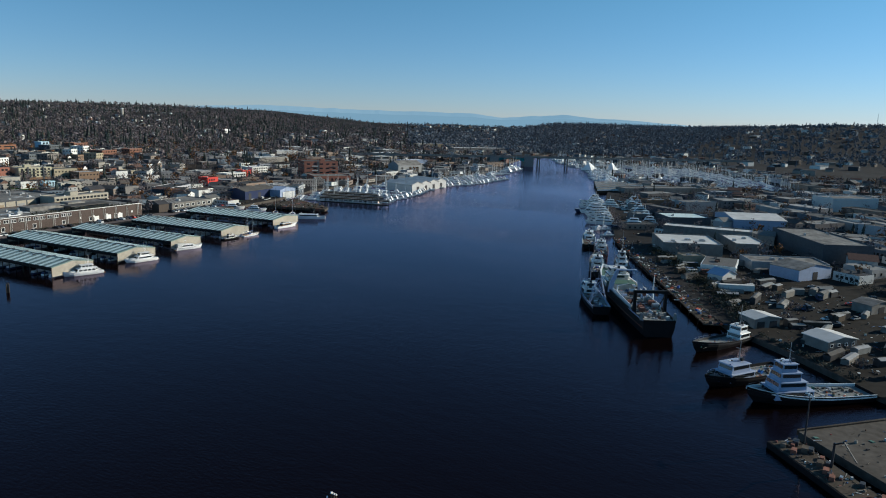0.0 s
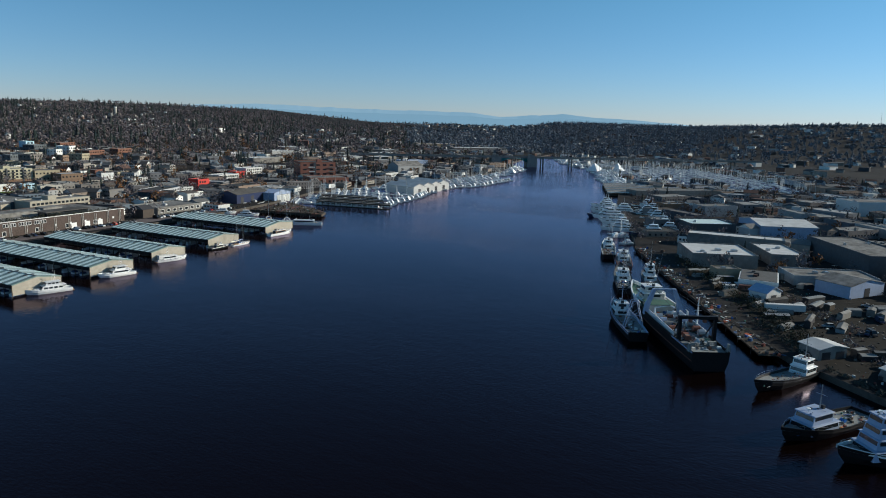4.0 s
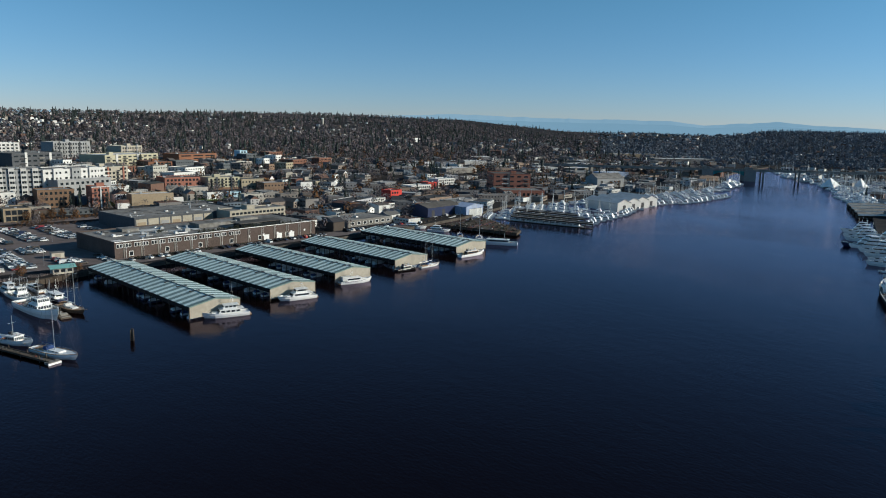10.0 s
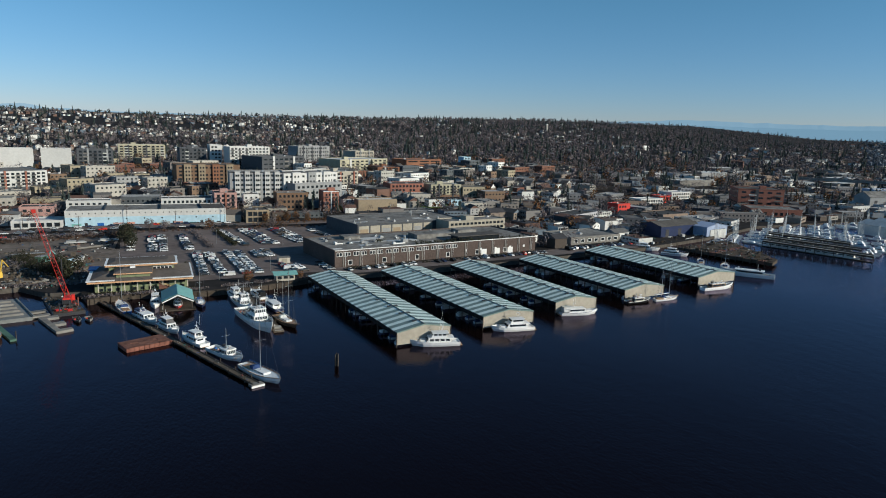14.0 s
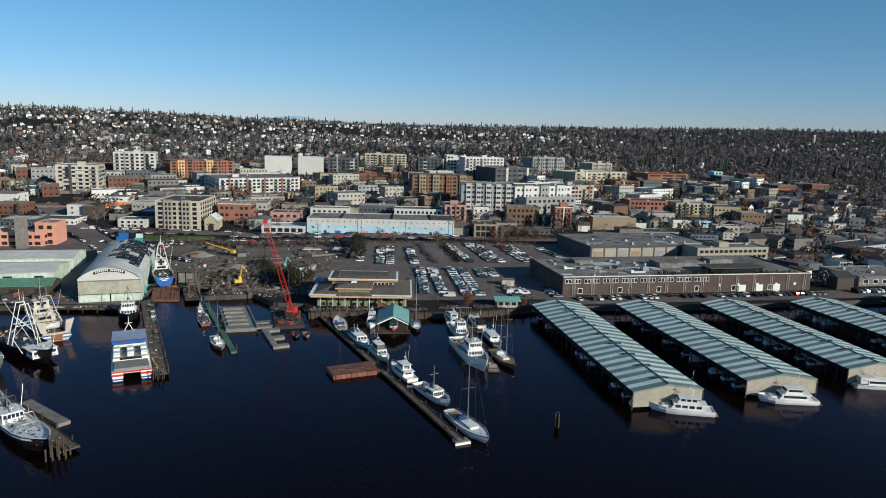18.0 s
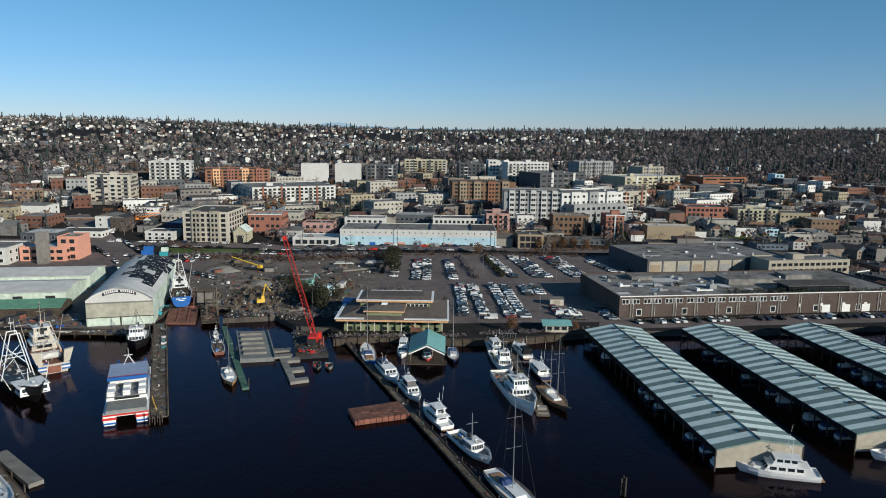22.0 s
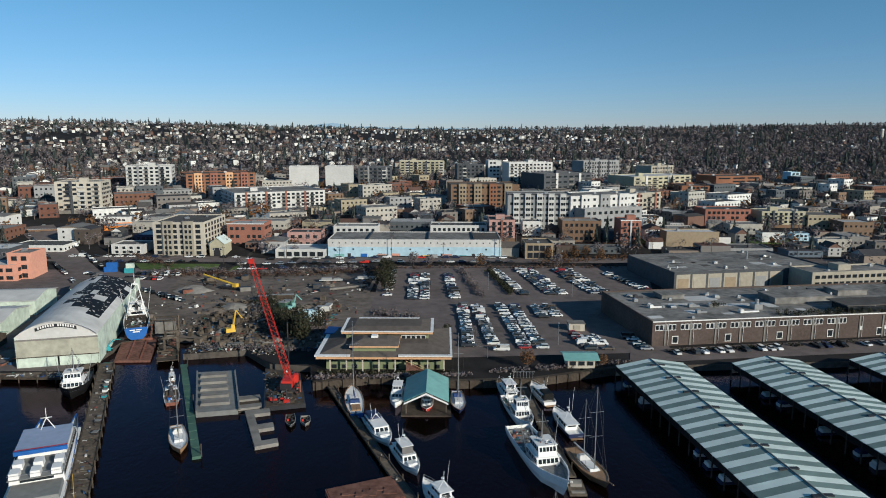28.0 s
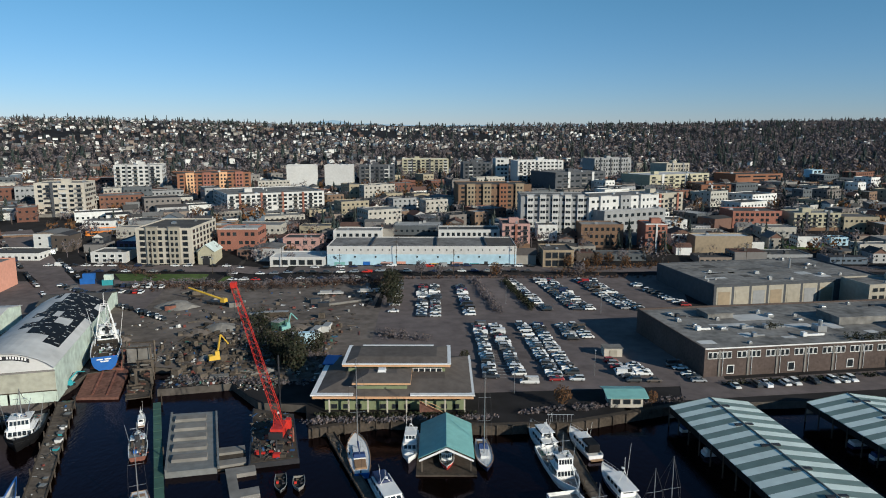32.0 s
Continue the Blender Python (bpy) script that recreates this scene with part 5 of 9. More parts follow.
for k in range(26):
    x, y = 45 + rng.uniform(0, 8), 416 + rng.uniform(0, 12)
    s = rng.uniform(.25, .95)
    part("crate", Geo().box(x - s, y - s * .7, 1.38, x + s, y + s * .7, 1.38 + s, taper=.93), rng.choice(["rust", "red", "wood", "dark_metal", "rust", "old_wood", "metal", "dark_metal"]), t)


def lattice(g, p, q, w0, w1, bays, r=.09):
    """A four-legged lattice boom from p to q."""
    p, q = Vector(p), Vector(q)
    a = (q - p).normalized()
    u = a.cross(Vector((0, 0, 1))).normalized()
    v = u.cross(a)
    prev = None
    for i in range(bays + 1):
        s = i / bays
        w = (w0 * (1 - s) + w1 * s) * (min(1, .35 + s * 5) if s < .13 else 1)
        c = p.lerp(q, s)
        ring = [c + u * w * sx + v * w * sz for sx, sz in ((-1, -1), (1, -1), (1, 1), (-1, 1))]
        if prev:
            for k in range(4):
                g.tube(prev[k], ring[k], r, 4)
                g.tube(prev[k], ring[(k + 1) % 4], r * .6, 3)
        prev = ring
    return g


def red_crane():
    t = thing("lattice_crane", "red lattice-boom crane standing on a barge", "crane")
    c = Vector((49, 428, 1.4))
    for s in (-1.7, 1.7):
        part("track", Geo().box(c.x + s - .5, c.y - 3, 1.38, c.x + s + .5, c.y + 3, 2.3, taper=.92), "dark_metal", t)
    part("turntable", Geo().tube((c.x, c.y, 2.1), (c.x, c.y, 2.6), 1.5, 12), "dark_metal", t)
    part("machine_house", Geo().box(c.x - 1.6, c.y - 4.2, 2.6, c.x + 1.6, c.y + 2, 5.0, taper=.95), "red", t)
    cab = part("cab", Geo().box(c.x + 1.0, c.y + 1.2, 2.7, c.x + 2.4, c.y + 3.0, 5.2, taper=.9), "red", t)
    part("window", Geo().box(c.x + 1.1, c.y + 2.7, 3.7, c.x + 2.3, c.y + 3.05, 4.8), "glass", cab)
    part("counterweight", Geo().box(c.x - 1.7, c.y - 5, 2.7, c.x + 1.7, c.y - 4.2, 4.4), "dark_metal", t)
    foot, tip = Vector((c.x, c.y + 1.8, 3.2)), Vector((CRANE_TIP))
    part("boom", lattice(Geo(), foot, tip, 1.0, .6, 22, .075), "red", t)
    part("boom_head", Geo().box(tip.x - .7, tip.y - .5, tip.z - .6, tip.x + .7, tip.y + .9, tip.z + .8), "red", t)
    part("mast_frame", Geo().tube((c.x - 1.2, c.y - 2, 5), (c.x, c.y - 4.5, 10.5), .16, 5).tube((c.x + 1.2, c.y - 2, 5), (c.x, c.y - 4.5, 10.5), .16, 5), "red", t)
    part("cable", Geo().tube((c.x, c.y - 4.5, 10.5), tip, .06, 4), "dark_metal", t)
    part("hook_line", Geo().tube(tip, (tip.x, tip.y, 16), .05, 4), "dark_metal", t)
    part("hook_block", Geo().box(tip.x - .35, tip.y - .25, 14.8, tip.x + .35, tip.y + .25, 16, taper=.7), "dark_metal", t)


CRANE_TIP = (38.8, 428.5, 41)
red_crane()
t = thing("deck_barge", "grey open steel barge with cross frames", "barge")
part("hull", Geo().prism([(27, 408.5), (38.2, 411), (27.2, 443.4), (15.6, 441.5)], -.5, 1.5), "grey_deck", t)
for i in range(5):
    p, q = Vector((25.5, 413)).lerp(Vector((16.8, 438)), i / 4.4), Vector((36, 414.6)).lerp(Vector((27.2, 439.6)), i / 4.4)
    part("cross_frame", Geo().prism([(p.x + 1.2, p.y), (q.x - 1.2, q.y), (q.x - 2, q.y + 2.8), (p.x + .6, p.y + 2.6)], 1.5, 2.3, top=.96), "concrete", t)
for p, q in (((27, 408.5), (15.6, 441.5)), ((38.5, 410.5), (27.6, 442.5))):
    part("coaming", Geo().prism([(p[0], p[1]), (p[0] + .5, p[1]), (q[0] + .5, q[1]), (q[0], q[1])], 1.5, 2.1), "grey_deck", t)
for lab, outer, holes in (("grey concrete float with two open wells", ((49, 388.5), (54.4, 391), (46.4, 413.4), (40, 411.2)), 2), ("low float of two concrete slabs on dark beams", ((38, 411.8), (44.2, 414), (40.7, 425), (34.8, 423.4)), 0)):
    t = thing("concrete_float", lab, "float")
    a, b, c, d = (Vector(p) for p in outer)
    if holes:
        part("side_beam", Geo().prism([tuple(a), tuple(a.lerp(b, .34)), tuple(d.lerp(c, .34)), tuple(d)], -.2, 1.0), "concrete", t)
        for f0, f1 in ((0, .12), (.42, .56), (.86, 1)):
            e, f = a.lerp(b, .34).lerp(d.lerp(c, .34), f0), a.lerp(b, .34).lerp(d.lerp(c, .34), f1)
            part("cross_beam", Geo().prism([tuple(e), tuple(b.lerp(c, f0)), tuple(b.lerp(c, f1)), tuple(f)], -.2, .98), "concrete", t)
    else:
        part("frame", Geo().prism([tuple(p) for p in (a, b, c, d)], -.2, .35), "old_wood", t)
        for f0, f1 in ((.06, .3), (.62, .88)):
            part("slab", Geo().prism([tuple(p) for p in (a.lerp(d, f0), b.lerp(c, f0), b.lerp(c, f1), a.lerp(d, f1))], .35, 1.0), "concrete", t)
for lab, s, b, hm in (("small red and grey work skiff", (53.4, 409.5), (55.2, 401.5), "dark_metal"), ("small open skiff with red gear", (57.8, 408.5), (59, 402.5), "concrete")):
    m, L = span(s, b)
    t = thing("skiff", lab, "boat", m, "moored boats")
    p, q, r = hull(L, 2.7, .8, .3, .85, rail=.5)
    part("hull", p, hm, t)
    part("deck", q, "old_wood", t)
    part("gunwale", r, "grey_deck", t)
    clutter(t, L, 1.6, .4, -L * .35, L * .2, 6, 31, mats=("red", "dark_metal", "grey_deck", "old_wood", "rust"), big=.6)
t = thing("floating_walkway", "long moss-green floating walkway", "float")
for i in range(14):
    a, b = Vector((6.6, 451)).lerp(Vector((35.2, 383)), i / 14), Vector((6.6, 451)).lerp(Vector((35.2, 383)), (i + .96) / 14)
    part("float_section", Geo().prism([(a.x, a.y), (b.x, b.y), (b.x + 1.9, b.y + .8), (a.x + 1.9, a.y + .8)], -.1, .8), "green_deck", t)
for k in (0, .5, .98):
    p = Vector((8.9, 451.5)).lerp(Vector((37.3, 383.6)), k)
    pile(t, p.x, p.y, 3.4)
sailboat("old wooden sailboat with a varnished hull", (24.4, 401), (31.4, 385.5), ((.1, 17),), hull_mat="teak", deck_mat="white", cover="sail")
work_boat("old rusty work boat beside a floating walkway", (17, 417), (11.6, 430), beam=4.4, hull_mat="rust", house_mat="old_wood", house_at=(0, .22), levels=1, mast=4, gear=8, seed=15)
motor_yacht("small white cabin boat", (9.4, 436.5), (6.8, 443), decks=1)

# the shipyard: great arched hall, long dock, slipway
def arched_hall():
    t = thing("shipyard_hall", "large arched shipyard hall, weathered grey above mint green", "hall", pose(-43.8, 442.4, 2.2, 0, 0, 15))
    w, d, e, rise = 25, 74, 10.4, 5.0
    part("side_wall", Geo().box(0, 0, 0, .3, d, e), "mint", t)
    part("side_wall", Geo().box(w - .3, 0, 0, w, d, e), "mint", t)
    arc = [(w * i / 12, e + rise * math.sin(math.pi * i / 12) ** .8) for i in range(13)]
    g = Geo().add([(0, .1, 3.4), (w, .1, 3.4)] + [(x, .1, z) for x, z in reversed(arc)] + [(0, .4, 3.4), (w, .4, 3.4)] + [(x, .4, z) for x, z in reversed(arc)], [tuple(range(15)), tuple(range(29, 14, -1))])
    part("front_wall", g, "white_wall", t, "weathered pale corrugated front")
    part("gate", Geo().box(.4, 0, 0, 12.2, .3, 3.4).box(12.8, 0, 0, w - .4, .3, 3.4), "mint", t, "mint green sliding gate")
    part("front_band_wall", Geo().box(.1, -.12, 3.6, w - .1, .09, 9.2), "olive", t, "olive grey corrugated band")
    part("eave_skirt", Geo().box(0, -.5, 9.2, w, .05, 9.6, taper=.99), "concrete", t)
    part("gate_rail", Geo().box(0, -.18, 3.3, w, .05, 3.58), "old_wood", t)
    part("front_band", Geo().add([(x, -.06, z - 2.1) for x, z in arc[3:10]] + [(x, -.06, z - .9) for x, z in arc[3:10]], [(i, i + 1, i + 8, i + 7) for i in range(6)]), "dark_metal", t, "dark arched name board")
    n = 11
    tear = random.Random(5)
    for i in range(n):
        for j in range(12):
            y0, y1 = -.8 + i * (d + 1) / n, -.8 + (i + 1) * (d + 1) / n - .05
            (xa, za), (xb, zb) = arc[j], arc[j + 1]
            q = [(xa, y0, za), (xb, y0, zb), (xb, y1, zb), (xa, y1, za)]
            dark = (i > 2 and 6 <= j <= 10 and tear.random() < .9) or (i > 3 and j in (4, 5, 11) and tear.random() < .55) or (i == 2 and j in (9, 10))
            part("roof_panel", Geo().add(q + [(p[0], p[1], p[2] + .14) for p in q], [(3, 2, 1, 0), (4, 5, 6, 7), (0, 1, 5, 4), (1, 2, 6, 5), (2, 3, 7, 6), (3, 0, 4, 7)]), "black" if dark else "white_roof", t)
            if dark:  # torn strips of pale roofing left on the dark felt
                g = Geo()
                for k in range(tear.randint(1, 4)):
                    u, e = tear.uniform(y0, y1 - .6), tear.uniform(.15, .5)
                    f0, f1 = sorted((tear.random(), tear.random()))
                    p = [(xa + (xb - xa) * f, v, za + (zb - za) * f + .16) for f, v in ((f0, u), (f1, u), (f1, u + e), (f0, u + e))]
                    g.add(p + [(a, b, c + .05) for a, b, c in p], [(4, 5, 6, 7), (0, 1, 5, 4), (1, 2, 6, 5), (2, 3, 7, 6), (3, 0, 4, 7)])
                part("torn_felt", g, "white_roof", t)
    return t


hall = arched_hall()
for i in range(15):
    if i == 7:
        continue
    x = 7.3 + i * .75
    z = 10.4 + 5 * math.sin(math.pi * x / 25) ** .8 - 1.75
    part("letter_bar", Geo().box(x - .22, -.13, z, x + .22, -.07, z + .75), "white", hall)
dock("long shipyard pier of dark planks", (-18.5, 451), (19.3, 359), 4.6, 1.4, "wood", 14, tall=3.0)
t = thing("scaffold_stage", "yellow railed stage and timber dolphins at a pier head", "platform")
for k in range(6):
    pile(t, 17.6 + (k % 3) * 1.4, 357 + (k // 3) * 1.6, rng.uniform(2.2, 4))
for z in (2.0, 2.6):
    part("rail", Geo().tube((12.5, 371, z), (17, 363, z), .06, 4), "yellow", t)
for k in range(4):
    p = Vector((12.5, 371)).lerp(Vector((17, 363)), k / 3)
    part("rail_post", Geo().tube((p.x, p.y, 1.4), (p.x, p.y, 2.7), .06, 4), "yellow", t)
for k in range(10):
    p = Vector((-15, 447)).lerp(Vector((14, 374)), rng.random())
    s = rng.uniform(.4, 1)
    t = thing("dock_box", "crate standing on the shipyard pier", "crate", group="dock crates")
    part("box", Geo().box(p.x - s, p.y - s, 1.45, p.x + s, p.y + s, 1.45 + s), rng.choice(["dark_metal", "wood", "white", "teal_hull", "rust"]), t)
    part("lid", Geo().box(p.x - s - .05, p.y - s - .05, 1.45 + s, p.x + s + .05, p.y + s + .05, 1.55 + s), "grey_deck", t)


def catamaran():
    m, L = span((11, 357.5), (-6.5, 400))
    t = thing("catamaran_ferry", "white catamaran ferry with red and blue stripes", "ferry", m)
    B = 11.6
    for s in (-1, 1):
        a, b, c = hull(L, 3.4, 2.6, 1.2, .95)
        for g in (a, c):
            g.v = [(v[0] + s * 4.1, v[1], v[2]) for v in g.v]
        part("hull", a, "boat_white", t)
        part("gunwale", c, "blue", t)
        part("red_stripe", Geo().box(s * 4.1 - 1.75, -L / 2 - .05, 1.5, s * 4.1 + 1.75, -L / 2 + .1, 2.2), "red", t)
        part("blue_stripe", Geo().box(s * 4.1 - 1.6, -L / 2 - .06, .3, s * 4.1 + 1.6, -L / 2 + .1, .8), "blue", t)
    part("bridge_deck", Geo().box(-B / 2, -L / 2 + .5, 2.2, B / 2, L * .36, 2.7), "white", t)
    part("stern_band", Geo().box(-B / 2, -L / 2 + .3, 2.45, B / 2, -L / 2 + .5, 2.9), "red", t, "red stern band")
    part("main_cabin", house(L, B * .94, 2.7, 5.2, -L * .3, L * .3, 2.5, .96), "boat_white", t)
    house_windows(t, B * .94, 2.7, 5.2, -L * .3, L * .3, 2.5, .96, 9, 5)
    part("aft_deck", Geo().box(-B * .45, -L * .47, 2.7, B * .45, -L * .3, 3.6, taper=.96), "grey_deck", t)
    part("upper_deck", Geo().box(-B * .46, -L * .34, 5.2, B * .46, L * .22, 5.35), "grey_deck", t)
    part("upper_cabin", house(L, B * .86, 5.35, 7.6, -L * .1, L * .2, 2, .94), "boat_white", t)
    house_windows(t, B * .86, 5.35, 7.6, -L * .1, L * .2, 2, .94, 6, 5)
    part("roof", Geo().box(-B * .46, -L * .13, 7.6, B * .46, L * .15, 7.8), "shade_blue", t, "pale grey-blue roof")
    part("blue_band", Geo().box(-B * .465, -L * .145, 7.0, B * .465, -L * .13, 7.9), "blue", t)
    part("red_line", Geo().box(-B * .465, -L * .13, 7.81, B * .465, -L * .118, 7.9), "red", t)
    for k in range(6):
        x = -B * .35 + (k % 3) * B * .35
        y = -L * .2 - (k // 3) * L * .1
        part("deck_locker", Geo().box(x - 1, y - 1.4, 5.35, x + 1, y + 1.4, 6.7, taper=.94), "white", t)
    part("radar_mast", Geo().tube((-1.5, L * .12, 7.8), (0, L * .1, 11), .12, 5).tube((1.5, L * .12, 7.8), (0, L * .1, 11), .12, 5).tube((0, L * .1, 10.6), (0, L * .1, 13.4), .08, 5).tube((-1.2, L * .1, 11), (1.2, L * .1, 11), .1, 5), "white", t)
    part("railing", Geo().tube((-B * .45, -L * .34, 6.4), (B * .45, -L * .34, 6.4), .05, 4).tube((-B * .45, -L * .34, 6.4), (-B * .45, -L * .12, 6.4), .05, 4).tube((B * .45, -L * .34, 6.4), (B * .45, -L * .12, 6.4), .05, 4), "metal", t)


catamaran()
work_boat("black-hulled tug with a white wheelhouse", (-22, 441.5), (-14.7, 420.5), beam=8.4, hull_mat="black", house_at=(-.02, .28), levels=2, mast=7, gear=8, seed=17, name="tug_boat", category="tug", stripe="black", free=2.4)

# slipway with the blue boat hauled out
t = thing("slipway", "timber slipway running down to the water", "slipway")
for i in range(12):
    y0, y1 = 457 + i * 2.5, 457 + (i + 1) * 2.5 - .05
    y0, y1 = y0 - 2, y1 - 2
    part("plank_bay", Geo().add([(-18 - i * .75, y0, .8 + i * .17), (-5.6 - i * .75, y0 + .6, .8 + i * .17), (-6.3 - i * .75, y1 + .6, .97 + i * .17), (-18.7 - i * .75, y1, .97 + i * .17)] + [(-18 - i * .75, y0, -1), (-5.6 - i * .75, y0 + .6, -1), (-6.3 - i * .75, y1 + .6, -1), (-18.7 - i * .75, y1, -1)], [(0, 1, 2, 3), (4, 5, 1, 0), (5, 6, 2, 1), (7, 4, 0, 3)]), "red_wood", t)
for s in (-2.2, 2.2):
    part("rail_beam", Geo().add([(-12 + s, 456.8, .9), (-11.5 + s, 456.8, .9), (-20 + s, 486, 2.9), (-20.5 + s, 486, 2.9), (-12 + s, 456.8, 1.25), (-11.5 + s, 456.8, 1.25), (-20 + s, 486, 3.2), (-20.5 + s, 486, 3.2)], [(4, 5, 6, 7), (0, 1, 5, 4), (1, 2, 6, 5), (3, 0, 4, 7)]), "rust", t)
b = work_boat("blue fishing boat hauled out on a slipway cradle", (-17.9, 473.2), (-28.5, 498.5), beam=9.2, hull_mat="blue", deck_mat="old_wood", house_at=(.24, .42), levels=2, mast=9, frames=((.06, 14), (.14, 14)), gear=30, seed=19, stripe="white", frame_mat="white", free=3.4, gear_mats=("dark_metal", "white", "red", "old_wood", "metal", "green_roof", "black", "grey_deck"))
b.matrix_basis = Matrix.Translation((0, 0, 4.0)) @ b.matrix_basis
for x0, x1, z in ((-2.2, -.4, 2.3), (.1, 2.0, 2.3), (-1.2, 1.2, 1.6)):
    part("name_bar", Geo().box(x0, -13.82, z, x1, -13.72, z + .4), "white", b)
t = thing("cradle", "rusty steel cradle under a hauled-out boat", "cradle")
for i in range(5):
    p = Vector((-16.8, 475)).lerp(Vector((-23, 494)), i / 4)
    part("cross_bar", Geo().box(p.x - 4, p.y - .3, 2.2, p.x + 4, p.y + .3, 2.9), "rust", t)
    for s in (-3.4, 3.4):
        part("arm", Geo().tube((p.x + s, p.y, 2.9), (p.x + s * 1.08, p.y, 5.6), .2, 5), "rust", t)
    part("keel_block", Geo().box(p.x - .5, p.y - .5, 2.9, p.x + .5, p.y + .5, 3.4), "old_wood", t)
dock("short timber pier with rusty rails", (1.5, 452.7), (-8, 479), 6.6, 1.7, "old_wood", 5)
for k in range(26):
    u, v = rng.random(), rng.uniform(-2.6, 2.6)
    x, y, s = 1.5 - 9 * u + v, 453.5 + 24 * u + v * .3, rng.uniform(.25, .8)
    t = thing("timber_baulk", "old timber baulk lying on a short pier", "timber", pose(x, y, 1.72, 0, 0, rng.uniform(-30, 60)), "pier timbers")
    part("baulk", Geo().box(-s * 2.4, -.2, 0, s * 2.4, .2, rng.uniform(.25, .6)), rng.choice(("wood", "old_wood", "red_wood", "concrete")), t)
t = thing("timber_gantry", "tall old timber frame on a short pier", "frame")
for x, y in ((-3.4, 463), (.8, 464.4), (-6.2, 471), (-2, 472)):
    part("post", Geo().box(x - .3, y - .3, 1.5, x + .3, y + .3, 6.2), "wood", t)
part("beam", Geo().prism([(-3.8, 462.6), (1.2, 464), (1.1, 464.8), (-3.9, 463.4)], 6.2, 6.8), "wood", t)
part("beam", Geo().prism([(-6.6, 470.6), (-1.6, 472), (-1.7, 472.8), (-6.7, 471.4)], 6.2, 6.8), "wood", t)

# western basin
dock("quay apron of old planks before the shipyard", (-66, 438.5), (-24, 437.5), 5, 1.5, "wood", 7)
stern_trawler = work_boat("cream stern trawler with a high gallows", (-30.5, 396), (-53, 425), beam=11, hull_mat="cream", deck_mat="rust", house_mat="cream", house_at=(.05, .3), levels=3, mast=9, frames=((-.4, 8), (-.16, 12)), gear=12, seed=21, stripe="blue", frame_mat="cream", free=3.2)
L = span((-30.5, 396), (-53, 425))[1]
for sg in (-1, 1):
    part("stern_post", Geo().add([(sg * 3.0, -L * .44, 2.4), (sg * 4.6, -L * .44, 2.4), (sg * 4.6, -L * .47, 2.4), (sg * 3.0, -L * .47, 2.4), (sg * 3.4, -L * .45, 7.2), (sg * 6.2, -L * .45, 7.6), (sg * 6.2, -L * .48, 7.6), (sg * 3.4, -L * .48, 7.2)], [(0, 1, 5, 4), (1, 2, 6, 5), (2, 3, 7, 6), (3, 0, 4, 7), (4, 5, 6, 7), (3, 2, 1, 0)]), "cream", stern_trawler, "flared cream stern post")
    for k, m in enumerate(("blue", "white", "blue")):
        part("stern_stripe", Geo().box(sg * 3.4 - 1.3, -L / 2 - .12, .9 + k * .6, sg * 3.4 + 1.3, -L / 2 + .02, 1.4 + k * .6), m, stern_trawler)
part("stern_ramp", Geo().box(-1.9, -L / 2 - .06, .2, 1.9, -L * .38, 2.5), "rust", stern_trawler, "rust-red stern ramp")
part("net_reel", Geo().tube((-3, -L * .3, 4.2), (3, -L * .3, 4.2), 1.3, 12), "sail", stern_trawler)
work_boat("black-hulled fishing boat with a white lattice mast", (-55, 403), (-19.5, 369.5), beam=11, hull_mat="black", deck_mat="dark_metal", house_at=(.24, .41), levels=1, mast=4, frames=((-.02, 15), (.06, 15)), gear=18, seed=22, free=2.9, frame_mat="boat_white", stripe="black")
work_boat("dark blue research ship with a white bridge", (-90, 437), (-58, 403), beam=11, hull_mat="navy", house_at=(-.02, .26), levels=3, mast=10, frames=((-.36, 12),), gear=14, seed=23, free=3.6, stripe="navy")
work_boat("fishing boat with a bright yellow deckhouse", (-70, 387), (-31.5, 363.5), beam=9, hull_mat="grey_deck", house_mat="yellow", house_at=(-.1, .22), levels=2, mast=8, gear=10, seed=24, free=3)
dock("long timber pier with loose planks and ladders", (-93, 407), (15.4, 307.5), 4.6, 1.3, "wood", 16, tall=3.2)
t = thing("concrete_float", "pale grey concrete float beside the pier", "float")
part("deck", Geo().prism([(-12, 336.5), (5.4, 322.3), (7.4, 324.8), (-10, 339)], -.2, 1.0), "concrete", t)
t = thing("mooring_dolphin", "tall leaning timber piles at the pier head", "piles")
for k in range(8):
    pile(t, 11.6 + (k % 4) * 1.3, 303.5 + (k // 4) * 2.2 + (k % 4) * .5, rng.uniform(2.5, 6), .26)
work_boat("black-hulled fishing boat with a cluttered white foredeck", (-11.5, 327.5), (10.6, 306.8), beam=7.6, hull_mat="black", house_mat="boat_white", deck_mat="white", house_at=(-.42, -.22), levels=1, mast=5, frames=((.12, 6),), gear=10, seed=26, stripe="boat_white", free=2.7)
work_boat("teal-hulled fishing boat with a white cabin", (-14, 330), (-36, 353), beam=7.5, hull_mat="teal_hull", house_at=(.08, .32), levels=2, mast=7, frames=((-.3, 8),), gear=14, seed=27)
work_boat("grey fishing boat with booms raised", (-40, 350), (-62, 374), beam=7.5, hull_mat="grey_deck", house_at=(.08, .32), levels=2, mast=9, frames=((-.1, 12),), gear=14, seed=28)


